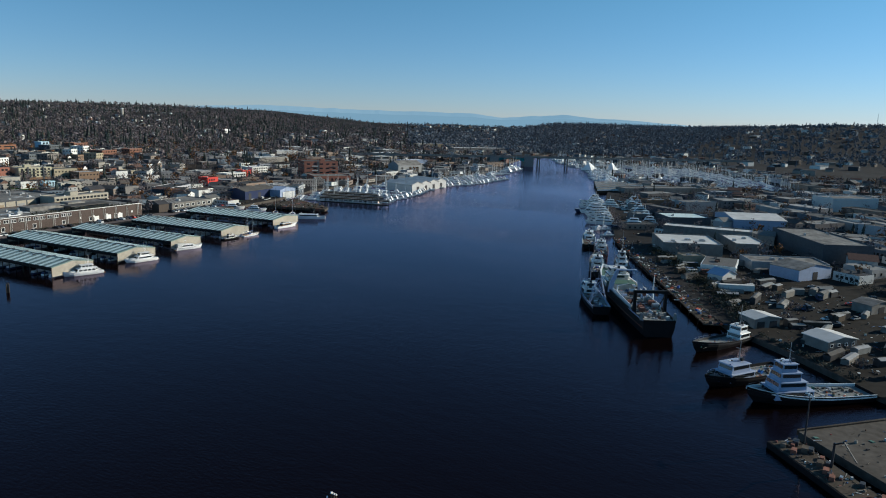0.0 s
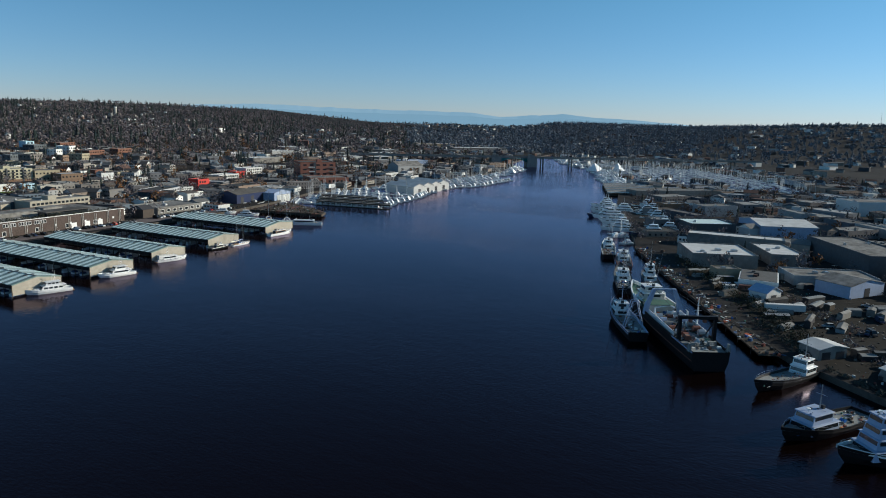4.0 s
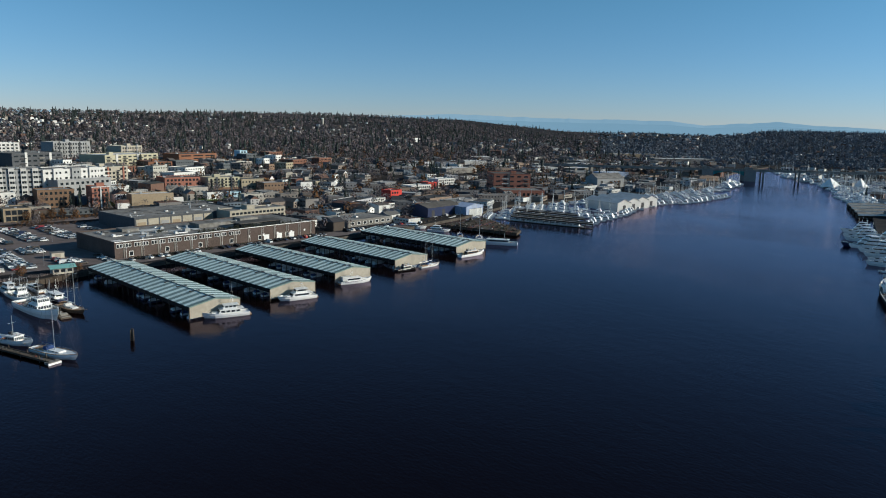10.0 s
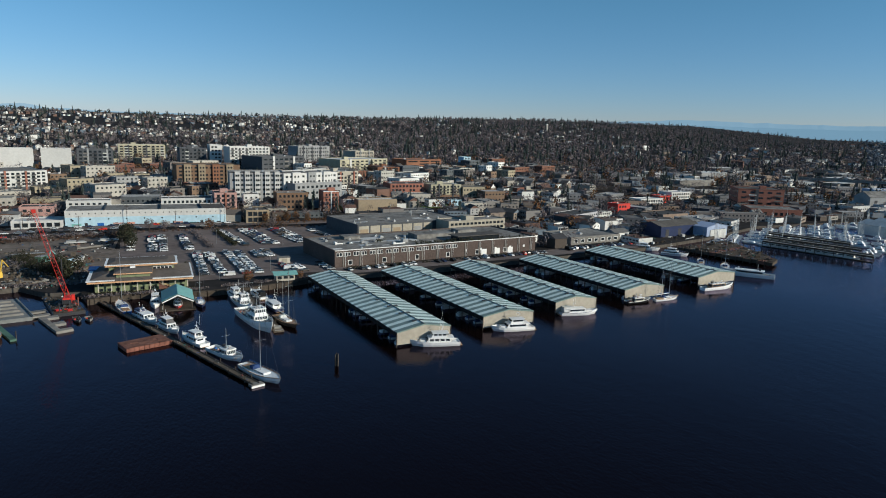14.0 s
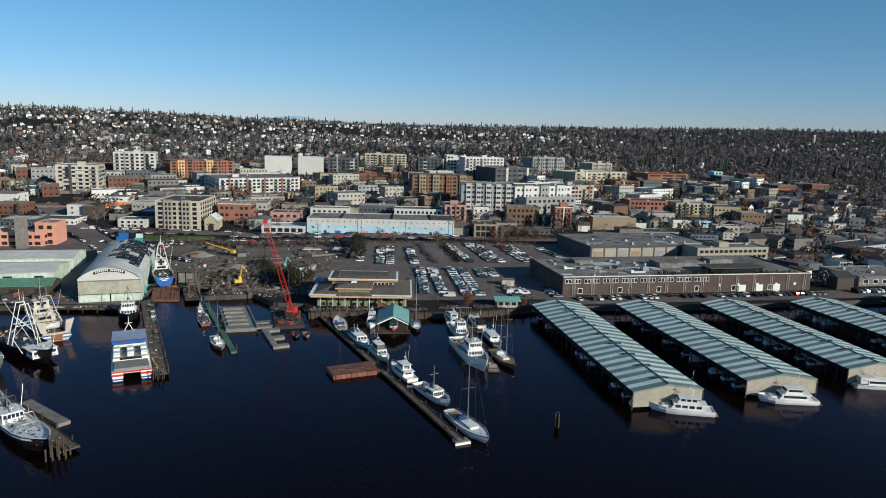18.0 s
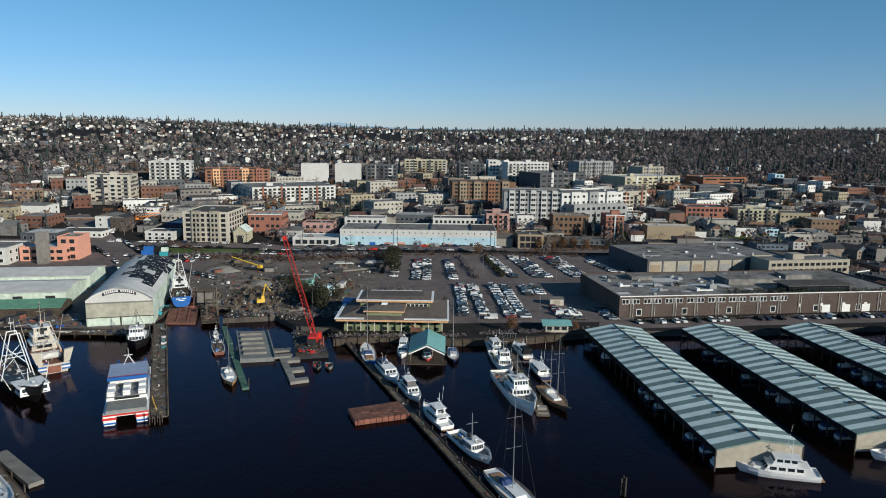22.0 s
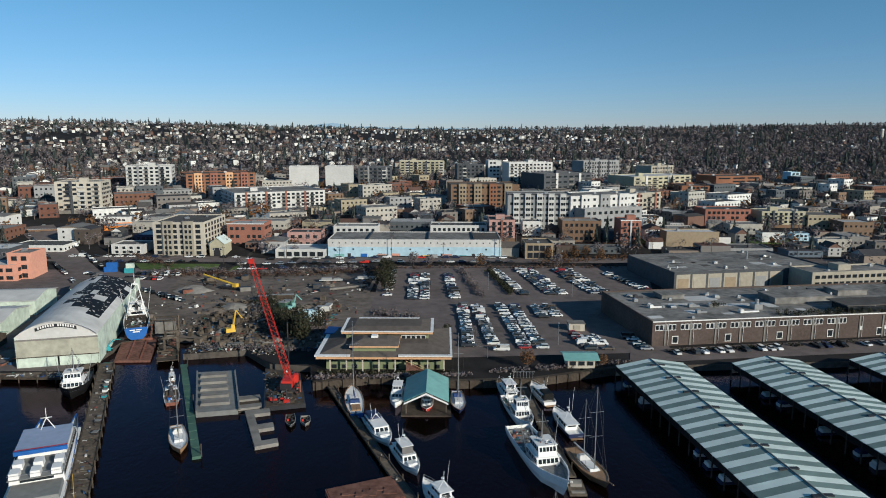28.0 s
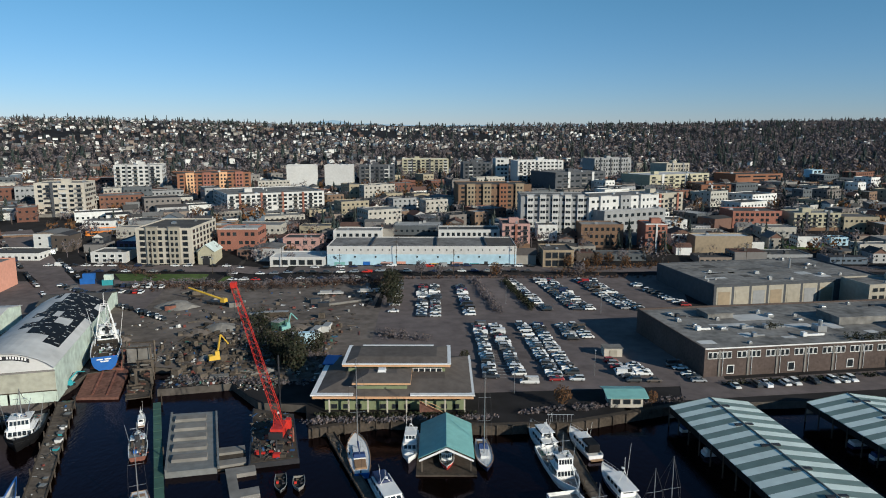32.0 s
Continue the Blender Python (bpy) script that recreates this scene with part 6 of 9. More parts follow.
# ---- south bank ----
def great_trawler():
    """A long black stern trawler: white bow, green foredeck, stepped house, pale gallows, black stern gantry."""
    ends = (260, 71.8), (336.5, 124.2)
    L, B, F, U = span(*ends)[1], 15, 6.8, 1.6
    m = span(*ends)[0]
    t = work_boat("very large black stern trawler moored at the south quay", *ends, beam=B, hull_mat="black", house_mat="cream", house_at=(.14, .27), levels=3, mast=8, frames=(), gear=90, gear_mats=("dark_metal", "old_wood", "rust", "grey_deck", "metal", "white", "grey_deck"), seed=41, stripe="black", free=F, up=U, name="trawler", category="trawler", frame_mat="metal", deck_mat="grey_deck", derrick=False)
    lines = hull_lines(L, B, F, U, .84)
    bow = [q for q in lines if q[0] > L * .08]
    for sg in (-1, 1):
        part("bow_bulwark", Geo().loft([[(sg * w, y, z - .5), (sg * (w + .2), y + .6, z + 1.5), (sg * (w - .3), y + .3, z + 1.5), (sg * (w - .3), y, z - .4)] for y, w, z in bow]), "boat_white", t, "white rounded bow bulwark")
        part("rub_strake", Geo().loft([[(sg * (w + .05), y, z - .6), (sg * (w + .05), y, z + .1)] for y, w, z in lines if y < -L * .22]), "shade_blue", t, "pale blue strake at the stern")
        part("rust_streak", Geo().loft([[(sg * (w + .03), y, z - 3.4), (sg * (w + .03), y, z - 3.15)] for y, w, z in lines]), "rust", t)
        leg = [(sg * 7.9, 5.6), (sg * 7.5, 9.4), (sg * 4.6, 16.2), (sg * 3.4, 16.2), (sg * 5.6, 9.4), (sg * 5.8, 5.6)]
        part("gallows_leg", Geo().loft([[(x, y, z) for x, z in leg] for y in (2.6, 4.2)], closed=True, caps=True), "shade_blue", t, "broad pale blue gallows leg")
    part("green_deck", Geo().loft([[(-w * .9, y, z + .1), (w * .9, y, z + .1)] for y, w, z in bow]), "green_deck", t, "green painted foredeck")
    part("green_deck", Geo().box(-5.4, 5, F + 2, 5.4, 13.6, F + 2.25), "green_deck", t, "green painted boat deck")
    part("cargo_house", house(L, 10.4, F - .9, F + 2, 5, 13.8, .6, .97), "cream", t)
    part("gallows_beam", Geo().box(-3.6, 3, 15.7, 3.6, 3.8, 16.2), "shade_blue", t)
    for sg, y, z in ((-1, L * .2, 4), (1, L * .2, 4), (-1, -L * .04, 3.4), (1, -L * .09, 3.4)):
        part("deck_crane", Geo().tube((sg * 5.6, y, F - .5), (sg * 5.6, y, F + z), .35, 7).tube((sg * 5.6, y, F + z), (sg * 2.4, y - 6, F + z + 2.4), .22, 6, r2=.12), "boat_white", t)
    part("wire_stays", Geo().tube((-6, -L * .34, 15), (-3.6, 3.4, 15.8), .07, 4).tube((6, -L * .34, 15), (3.6, 3.4, 15.8), .07, 4).tube((0, -L * .34, 15.2), (0, 3.4, 16), .07, 4), "dark_metal", t)
    part("bow_winch", Geo().tube((-1.8, L * .37, F + 1.6), (1.8, L * .37, F + 1.6), .8, 10).box(-2.4, L * .36, F, 2.4, L * .385, F + 1), "dark_metal", t)
    part("deck_stair", Geo().prism([(3.4, 1.6), (4.6, 1.6), (4.6, 5), (3.4, 5)], F + 1.8, F + 2.1).box(3.3, .6, F - .8, 4.7, 1.7, F + .6), "white", t)
    for sg in (-1, 1):  # net drums and winches along the working deck
        for k in range(5):
            y = -L * (.06 + .055 * k)
            part("net_drum", Geo().tube((sg * 3.2, y, F + .5), (sg * 5.6, y, F + .5), 1.1 - .1 * (k % 2), 10), ("metal", "shade_blue", "grey_deck", "rust", "metal")[k], t)
        part("deck_wall", Geo().box(sg * 6.2 - .12, -L * .3, F - .8, sg * 6.2 + .12, 1.5, F + 1.2), "white", t)
    part("light_mast", Geo().tube((6.5, -L * .17, F), (6.5, -L * .17, F + 11), .45, 6, r2=.15).tube((5, -L * .17, F + 6), (8, -L * .17, F + 6), .12, 5).tube((5.6, -L * .17, F + 8), (7.4, -L * .17, F + 8), .1, 5), "boat_white", t)
    for sg in (-1, 1):
        part("gantry_leg", Geo().box(sg * 6.2 - .6, -L * .36, F - 1, sg * 6.2 + .6, -L * .36 + 1.5, 14.6, taper=.8), "black", t, "black steel gantry leg")
        part("gantry_brace", Geo().tube((sg * 6.2, -L * .36 + 1, 13.5), (sg * 6, -L * .28, F), .25, 6), "black", t)
        part("stern_post", Geo().box(sg * 6.6 - .5, -L * .485, F - .6, sg * 6.6 + .5, -L * .465, F + 2.2, taper=.6), "grey_deck", t)
    part("gantry_beam", Geo().box(-6.8, -L * .36, 14.2, 6.8, -L * .36 + 1.5, 15.3), "black", t, "black steel gantry beam")
    part("gantry_block", Geo().box(-3, -L * .36 + .2, 13, -2, -L * .36 + 1.6, 14.4).box(2, -L * .36 + .2, 13, 3, -L * .36 + 1.6, 14.4), "rust", t)


great_trawler()
work_boat("black trawler with a pale blue gallows frame", (276.5, 101.5), (311.5, 124), beam=9, hull_mat="black", house_at=(.1, .28), levels=2, mast=9, frames=((-.34, 11), (-.28, 11)), gear=16, seed=42, stripe="shade_blue", free=3.6, frame_mat="shade_blue")
work_boat("dark fishing boat with a white deckhouse", (346, 130.5), (392, 149.5), beam=9, hull_mat="black", house_mat="boat_white", house_at=(-.1, .1), levels=2, mast=10, frames=((-.3, 9),), gear=14, seed=43, free=3, stripe="dark_metal")
work_boat("white fishing boat with a tall bridge", (353, 117.5), (393, 136), beam=8.5, hull_mat="navy", house_at=(0, .22), levels=3, mast=12, gear=14, seed=44, free=3, stripe="navy")
work_boat("rust-streaked fishing boat at the quay", (398, 148.5), (434, 163.5), beam=9, hull_mat="rust", house_at=(0, .25), levels=2, mast=12, frames=((-.3, 10),), gear=16, seed=45, free=3, stripe="rust")
work_boat("white crabber with raised booms", (425, 168), (470, 186), beam=9, hull_mat="black", house_at=(.02, .26), levels=2, mast=12, gear=12, seed=46, free=3)
work_boat("black tug with a tiered white house, coloured blue for shade", (248, 27), (217, 44), beam=9.5, hull_mat="black", house_mat="shade_blue", house_at=(-.02, .3), levels=2, mast=7, gear=6, seed=47, free=2.3, name="tug_boat", category="tug", derrick=False, stripe="black")
work_boat("large tug with a towering white house, coloured blue for shade", (240, 2), (213, 31), beam=11, hull_mat="black", house_mat="shade_blue", house_at=(.02, .34), levels=4, mast=6, gear=8, seed=48, free=2.6, name="tug_boat", category="tug", derrick=False, stripe="white")
work_boat("low workboat with a white foredeck", (287, 41), (249, 56), beam=8, stripe="dark_metal", hull_mat="black", house_at=(-.26, -.1), levels=2, mast=8, gear=10, seed=49, free=2.2, derrick=False)
t = thing("deck_barge", "dark deck barge loaded with gear and a small crane", "barge")
part("hull", Geo().prism([(158, -4), (184, 21), (190, 15), (164, -10)], -.6, 1.6), "black", t)
part("deck", Geo().prism([(158.6, -4), (184, 20.4), (189.4, 15), (164, -9.4)], 1.6, 1.7), "old_wood", t)
for k in range(22):
    u, v = rng.random(), rng.random()
    x, y, s = 161 + 25 * u + 4 * v, -4 + 24 * u - 4 * v, rng.uniform(.4, 1.4)
    part("crate", Geo().box(x - s, y - s * .6, 1.7, x + s, y + s * .6, 1.7 + s * .9, taper=.9), rng.choice(["dark_metal", "metal", "rust", "wood", "old_wood", "dark_metal"]), t)
tagged(part("barge_gear", scrap(130, lambda r: (lambda u, v: (159.5 + 26 * u + 5.4 * v, -4 + 24.5 * u - 5.4 * v, 1.7))(r.random(), r.random()), .5, 78), "scrap", t), "nets, hoses and deck gear", kind="stuff")
part("crane_post", Geo().tube((178, 6, 1.7), (178, 6, 8), .3, 6), "dark_metal", t)
part("crane_arm", Geo().tube((178, 6, 7.6), (172, 4, 11), .2, 5).tube((172, 4, 11), (168, 1, 8.6), .16, 5), "dark_metal", t)
t = thing("light_mast", "tall yard floodlight mast with white lamps", "light mast")
part("pole", Geo().tube((188, 13, 1), (188, 13, 15), .25, 6, r2=.15), "dark_metal", t)
part("crossarm", Geo().tube((186.6, 12, 14.6), (189.4, 14, 14.6), .1, 5), "dark_metal", t)
for k in range(4):
    part("lamp", Geo().tube((186.7 + k * .9, 12.1 + k * .6, 14.5), (186.7 + k * .9, 12.1 + k * .6, 15.2), .35, 7, r2=.2), "white", t)
t = thing("pier_slab", "broad concrete pier with a timber fender edge", "pier")
part("slab", Geo().prism([(194, 15), (166, -16), (150, -60), (236, -60), (222, -8)], -2, 2.2), "quay", t)
part("fender_edge", Geo().prism([(193.8, 15.4), (194.6, 15.4), (222.6, -7.6), (221.8, -8)], 1.2, 2.6), "old_wood", t)


def gable_shed(label, corner, w, d, eave, rise, rz, wall="white_wall", roof="light_panel", doors=1, along="y", windows=0, name="boat_shed", base=2.2, ridge_x=False, category="shed", group=""):
    """A plain pitched shed with doors in its front."""
    t = thing(name, label, category, pose(corner[0], corner[1], base, 0, 0, rz), group)
    OCC.append((corner[0], corner[1], 0, w, d, rz))
    part("wall", Geo().box(0, 0, -.6, w, d, eave), wall, t)
    along = "x" if ridge_x else "y"
    part("roof", Geo().gable(0, 0, w, d, eave - .02, rise, over=.5, along=along), roof, t)
    for k in (0, 1):
        if along == "y":
            a, b = (.02, .3) if k == 0 else (d - .3, d - .02)
            tri = [[(0, y, eave - .1), (w, y, eave - .1), (w / 2, y, eave + rise - .05)] for y in (a, b)]
        else:
            a, b = (.02, .3) if k == 0 else (w - .3, w - .02)
            tri = [[(x, 0, eave - .1), (x, d, eave - .1), (x, d / 2, eave + rise - .05)] for x in (a, b)]
        part("gable", Geo().loft(tri, closed=True, caps=True), wall, t)
    for k in range(doors):
        x = w * (k + .5) / doors
        part("door", Geo().box(x - min(2, w / doors * .3), -.08, 0, x + min(2, w / doors * .3), -.003, eave * .72), "dark_metal", t)
    for k in range(windows):
        ob = part("window", WINDOW["white"], None, t)
        ob.matrix_basis = pose(w * (k + .5) / windows, -.03, eave * .62) @ Matrix.Diagonal((1.3, 1, 1.1, 1))
    return t


gable_shed("white boatyard shed with a pale metal roof", (289, 42.5), 12, 9, 3.8, 1.2, -40, doors=2, wall="concrete", roof="white_roof")
gable_shed("white low workshop with a pitched roof", (274, 15.5), 14, 11, 3.8, 1.4, -36, doors=1, windows=4, wall="concrete", roof="white_roof")
gable_shed("small blue work tent with a white gable", (364, 71), 11, 9, 4.2, 2.6, -25, roof="shade_blue")
gable_shed("blue corrugated boatyard shed", (398, 40), 26, 18, 6, 2.5, -30, wall="shade_blue", roof="grey_roof")
gable_shed("small white shed by the yard fence", (345, 5), 14, 9, 4, 1.4, -30, wall="concrete", roof="grey_roof")
gable_shed("long white mobile workshop", (300, -6), 22, 5, 3.6, .6, -40, wall="concrete", roof="grey_roof")
gable_shed("grey boatyard shed with dark roof", (330, -20), 16, 12, 5, 1.8, -30, wall="grey_wall", roof="dark_roof")
building("warehouse", "large pale grey metal warehouse with a flat white roof", 444, 88, 39, 36, 10, "concrete", "white_roof", rz=27, units=8, base=2.2)
building("warehouse", "long low white-roofed warehouse", 530, 86, 60, 16, 10, "concrete", "white_roof", rz=98.5, units=4, base=2.2)
building("warehouse", "grey metal warehouse with flat roof", 470, 66, 40, 20, 9.2, "concrete", "white_roof", rz=27, units=5, base=2.2)
building("warehouse", "long low grey warehouse in a boatyard", 452, 39, 42, 22, 7.6, "grey_wall", "grey_roof", rz=118, units=4, base=2.2)
building("office_building", "small tan boatyard office", 416, 96, 13, 9, 8, "tan", "grey_roof", rz=130, floors=2, cols=4, base=2.2)
gable_shed("blue-grey warehouse with a pitched roof", (588, 72), 46, 40, 9, 3, 30, wall="shade_blue", roof="white_roof", doors=3)
building("office_building", "white block with rows of windows", 838, 40, 52, 30, 16, "white_wall", "grey_roof", rz=134, floors=3, cols=10, base=2.2)
building("boatyard_office", "glass-fronted yacht sales building", 590, 142, 34, 30, 11, "dark_wall", "light_panel", rz=128, floors=2, cols=8, base=2.2, frame_kind="metal")
building("boatyard_office", "brown two-storey office above the marina", 690, 198, 24, 16, 11, "brown_brick", "grey_roof", rz=137, floors=2, cols=5, base=2.2)
building("boatyard_office", "grey two-storey marina office", 700, 160, 34, 18, 12, "grey_wall", "grey_roof", rz=140, floors=2, cols=6, base=2.2)
building("storage_hall", "low warehouse row behind the marina", 900, 222, 110, 22, 8, "concrete", "grey_roof", rz=140, units=8, base=2.2)
building("warehouse", "dark sided warehouse beside a railway cutting", 480, 10, 70, 30, 14, "dark_wall", "grey_roof", rz=32, units=5)
t = thing("semi_trailer", "long white box trailer parked in the boatyard", "trailer", pose(350, 61.5, 2.3, 0, 0, 118))
part("box", Geo().box(-8.2, -1.3, 1.2, 8.2, 1.3, 3.9), "white_wall", t)
part("chassis", Geo().box(-8, -.9, .6, 8, .9, 1.2), "dark_metal", t)
for x in (-6.4, -5, 6):
    for sg in (-1.1, 1.1):
        part("wheel", Geo().tube((x, sg - .2, .5), (x, sg + .2, .5), .5, 10), "rubber", t)
for k in range(6):
    t = thing("container", "pale shipping container stored in the boatyard", "container", pose(380 + (k % 3) * 5.2 + (k // 3) * 4, 90 - (k % 3) * 6.4 + (k // 3) * 3, 2.3, 0, 0, 118 + (k % 3) * 2), "yard storage")
    part("body", Geo().box(-3, -1.25, 0, 3, 1.25, 2.5), ("white_wall", "rust", "concrete", "shade_blue", "white_wall", "grey_wall")[k], t)
    part("door_bar", Geo().box(-3.08, -.5, .2, -3.003, -.4, 2.3).box(-3.08, .4, .2, -3.003, .5, 2.3), "dark_metal", t)
dock("fishing quay of heavy dark timber", (285, 57), (470, 164), 8, 2.0, "old_wood", 16, tall=2.4)
for k in range(64):
    x = rng.uniform(255, 430)
    y = shore_south(x) - rng.uniform(14, 90)
    t = thing("stored_load", "covered boat or container stored in the yard", "container", pose(x, y, land(x, y), 0, 0, rng.uniform(-60, 0)), group="yard storage")
    a, b, c = rng.uniform(5, 13), rng.uniform(2.2, 3.4), rng.uniform(1.4, 3)
    part("body", Geo().box(-a / 2, -b / 2, -.1, a / 2, b / 2, c), rng.choice(["concrete", "dark_metal", "grey_wall", "grey_deck", "grey_deck", "dark_metal", "dark_metal", "old_wood"]), t)
    part("cover", Geo().gable(-a / 2, -b / 2, a / 2, b / 2, c, rng.uniform(.3, .8), over=.1, thick=.1, along="x"), rng.choice(["grey_wall", "grey_roof", "grey_deck", "grey_deck", "dark_roof"]), t)

# ---- the drawbridge ----
def bridge():
    d = Vector((0.69, -0.724, 0)).normalized()
    c = Vector((1169, 631, 0))
    n = Vector((-d.y, d.x, 0))
    t = thing("drawbridge", "long grey drawbridge on heavy concrete piers", "bridge")

    def slab(name, a, b, w, z0, z1, m, off=0.0):
        p, q, k = c + d * a + n * off, c + d * b + n * off, n * w / 2
        part(name, Geo().prism([(v.x, v.y) for v in (p - k, q - k, q + k, p + k)][::-1], z0, z1), m, t)

    for i in range(-16, 18):
        a, b = i * 28, i * 28 + 27.9
        slab("deck_span", a, b, 20, 16.2, 18, "grey_deck")
        slab("parapet", a, b, .5, 18, 19.2, "concrete", 9.8)
        slab("parapet", a, b, .5, 18, 19.2, "concrete", -9.8)
        if i not in (-1, 0, 1) and i % 2 == 0:
            for off in (-7, 7):
                slab("column", a - 1, a + 1, 2.2, -3, 16.2, "concrete", off)
            slab("column_cap", a - 1.3, a + 1.3, 18, 15, 16.2, "concrete")
    for a in (-34, 34):
        slab("bascule_pier", a - 9, a + 9, 22, -3, 18.2, "grey_deck")
        for s in (-1, 1):
            slab("control_tower", a - 3, a + 3, 4, 18.2, 23, "concrete", s * 9)
    for s in (-8, 8):
        g = Geo()
        for i in range(12):
            u0, u1 = -28 + 56 * i / 12, -28 + 56 * (i + 1) / 12
            z0, z1 = 15.8 - 9 * (u0 / 28) ** 2, 15.8 - 9 * (u1 / 28) ** 2
            p, q = c + d * u0 + n * s, c + d * u1 + n * s
            g.add([(p.x, p.y, z0), (q.x, q.y, z1), (q.x, q.y, 16.2), (p.x, p.y, 16.2)], [(0, 1, 2, 3), (3, 2, 1, 0)])
        part("arch_girder", g, "teal_hull", t)
    for i in range(-14, 16, 2):
        p = c + d * (i * 28 + 14) + n * 9
        part("lamp_post", Geo().tube((p.x, p.y, 18), (p.x, p.y, 26), .14, 5).tube((p.x, p.y, 26), (p.x - n.x * 2, p.y - n.y * 2, 26.3), .1, 4), "metal", t)


bridge()

# ---- eastern marina ----
AX, AY = Vector((.298, -.954)), Vector((.77, .63))
for k, off in enumerate((0, 24, 48)):
    o = Vector((486, 470)) + AY * off
    t = thing("covered_moorage", "long low covered moorage with a dark flat roof", "boathouse", group="eastern moorage")
    a, b = o, o + AX * (72 - k * 6)
    w = AY * 11
    part("roof", Geo().prism([tuple(p) for p in (a, b, b + w, a + w)], 4.4, 4.9), "grey_roof", t)
    part("skylight", Geo().prism([tuple(p) for p in (a + w * .42, b + w * .42, b + w * .58, a + w * .58)], 4.9, 5.5), "dark_roof", t)
    part("fascia", Geo().prism([tuple(p) for p in (a - AY * .2, b - AY * .2, b - AY * .02, a - AY * .02)], 3.9, 5.0), "old_wood", t)
    part("float", Geo().prism([tuple(p) for p in (a + w * .4, b + w * .4, b + w * .6, a + w * .6)], -.1, .5), "old_wood", t)
    for i in range(13):
        for f in (.02, .98):
            p = a.lerp(b, i / 12) + w * f
            part("post", Geo().box(p.x - .12, p.y - .12, -1, p.x + .12, p.y + .12, 4.4), "old_wood", t)
for k in range(4):
    gable_shed("white gabled boathouse at the marina", (626 + k * 20.5, 462 + k * 3.2), 18.5, 44, 8, 3.4, -8, doors=1, name="marina_boathouse", base=.4, group="marina boathouses", roof="white_roof")
gable_shed("grey boat storage hall with a pitched roof", (818, 630), 46, 24, 12, 6, -13, wall="grey_wall", roof="grey_roof", doors=3, ridge_x=True)
gable_shed("dark blue boat repair hall", (430, 512), 44, 20, 8, 3, 12, wall="navy", roof="dark_roof", doors=3, ridge_x=True)
gable_shed("pale blue boat lift shed", (470, 508), 26, 14, 7, 2.4, 12, wall="shade_blue", roof="shade_blue")
t = thing("timber_wharf", "old dark timber wharf on crowded piles", "wharf")
for k in range(14):
    a, b = Vector((411, 472)).lerp(Vector((430, 410)), k / 14), Vector((411, 472)).lerp(Vector((430, 410)), (k + .95) / 14)
    c, d = Vector((470, 488)).lerp(Vector((443, 418)), k / 14), Vector((470, 488)).lerp(Vector((443, 418)), (k + .95) / 14)
    part("deck_section", Geo().prism([tuple(p) for p in (a, b, d, c)], 1.0, 3.0 + rng.uniform(-.2, .3)), rng.choice(("old_wood", "old_wood", "red_wood")), t)
    pile(t, a.x - .6, a.y, rng.uniform(3, 6), .35)
    pile(t, c.x + .4, c.y, rng.uniform(3, 6), .35)
work_boat("white tour boat with a long cabin at a wharf", (404, 385), (386, 407), beam=6.5, hull_mat="boat_white", house_at=(-.3, .25), levels=1, mast=4, gear=3, seed=51, derrick=False, name="tour_boat", category="boat")
sailboat("white sailboat at the wharf", (391, 428), (402, 441), ((.06, 22),))
sailboat("white ketch with two masts", (392, 410), (406, 424), ((-.2, 15), (.12, 23)))
motor_yacht("white motor yacht behind the sheds", (392, 466), (404, 454), decks=2)
motor_yacht("white motor yacht with a flybridge behind the sheds", (386, 488), (399, 476), decks=2)
motor_yacht("white motor cruiser at the shore", (346, 470), (358, 476), decks=2)

# boats at the shed ends
motor_yacht("white trawler yacht across the end of a moorage shed", (187, 332.5), (169, 336.5), beam=5.6, decks=2, mast=5)
motor_yacht("large white flybridge yacht across the end of a moorage shed", (223.5, 341.5), (206, 343.5), beam=5.6, decks=2, mast=4)
motor_yacht("white sport cruiser with a peaked canvas cover", (245.5, 356), (262.5, 353.5), beam=5, decks=1, cover="sail", mast=4)
work_boat("black-hulled wooden cruiser with a cream cabin", (286.5, 364), (300.5, 364.5), beam=4.2, hull_mat="black", house_mat="cream", house_at=(-.2, .2), levels=1, mast=2, gear=2, seed=61, derrick=False, name="wooden_cruiser", category="boat")
sailboat("cream two-masted sailboat at a shed end", (303, 364), (318, 365.5), ((-.22, 15), (.12, 20)))
work_boat("varnished wooden cruiser with a long cabin", (342.5, 375), (363.5, 376), beam=4.6, hull_mat="boat_white", house_mat="teak", house_at=(-.25, .22), levels=1, mast=2, gear=2, seed=62, derrick=False, name="wooden_cruiser", category="boat")


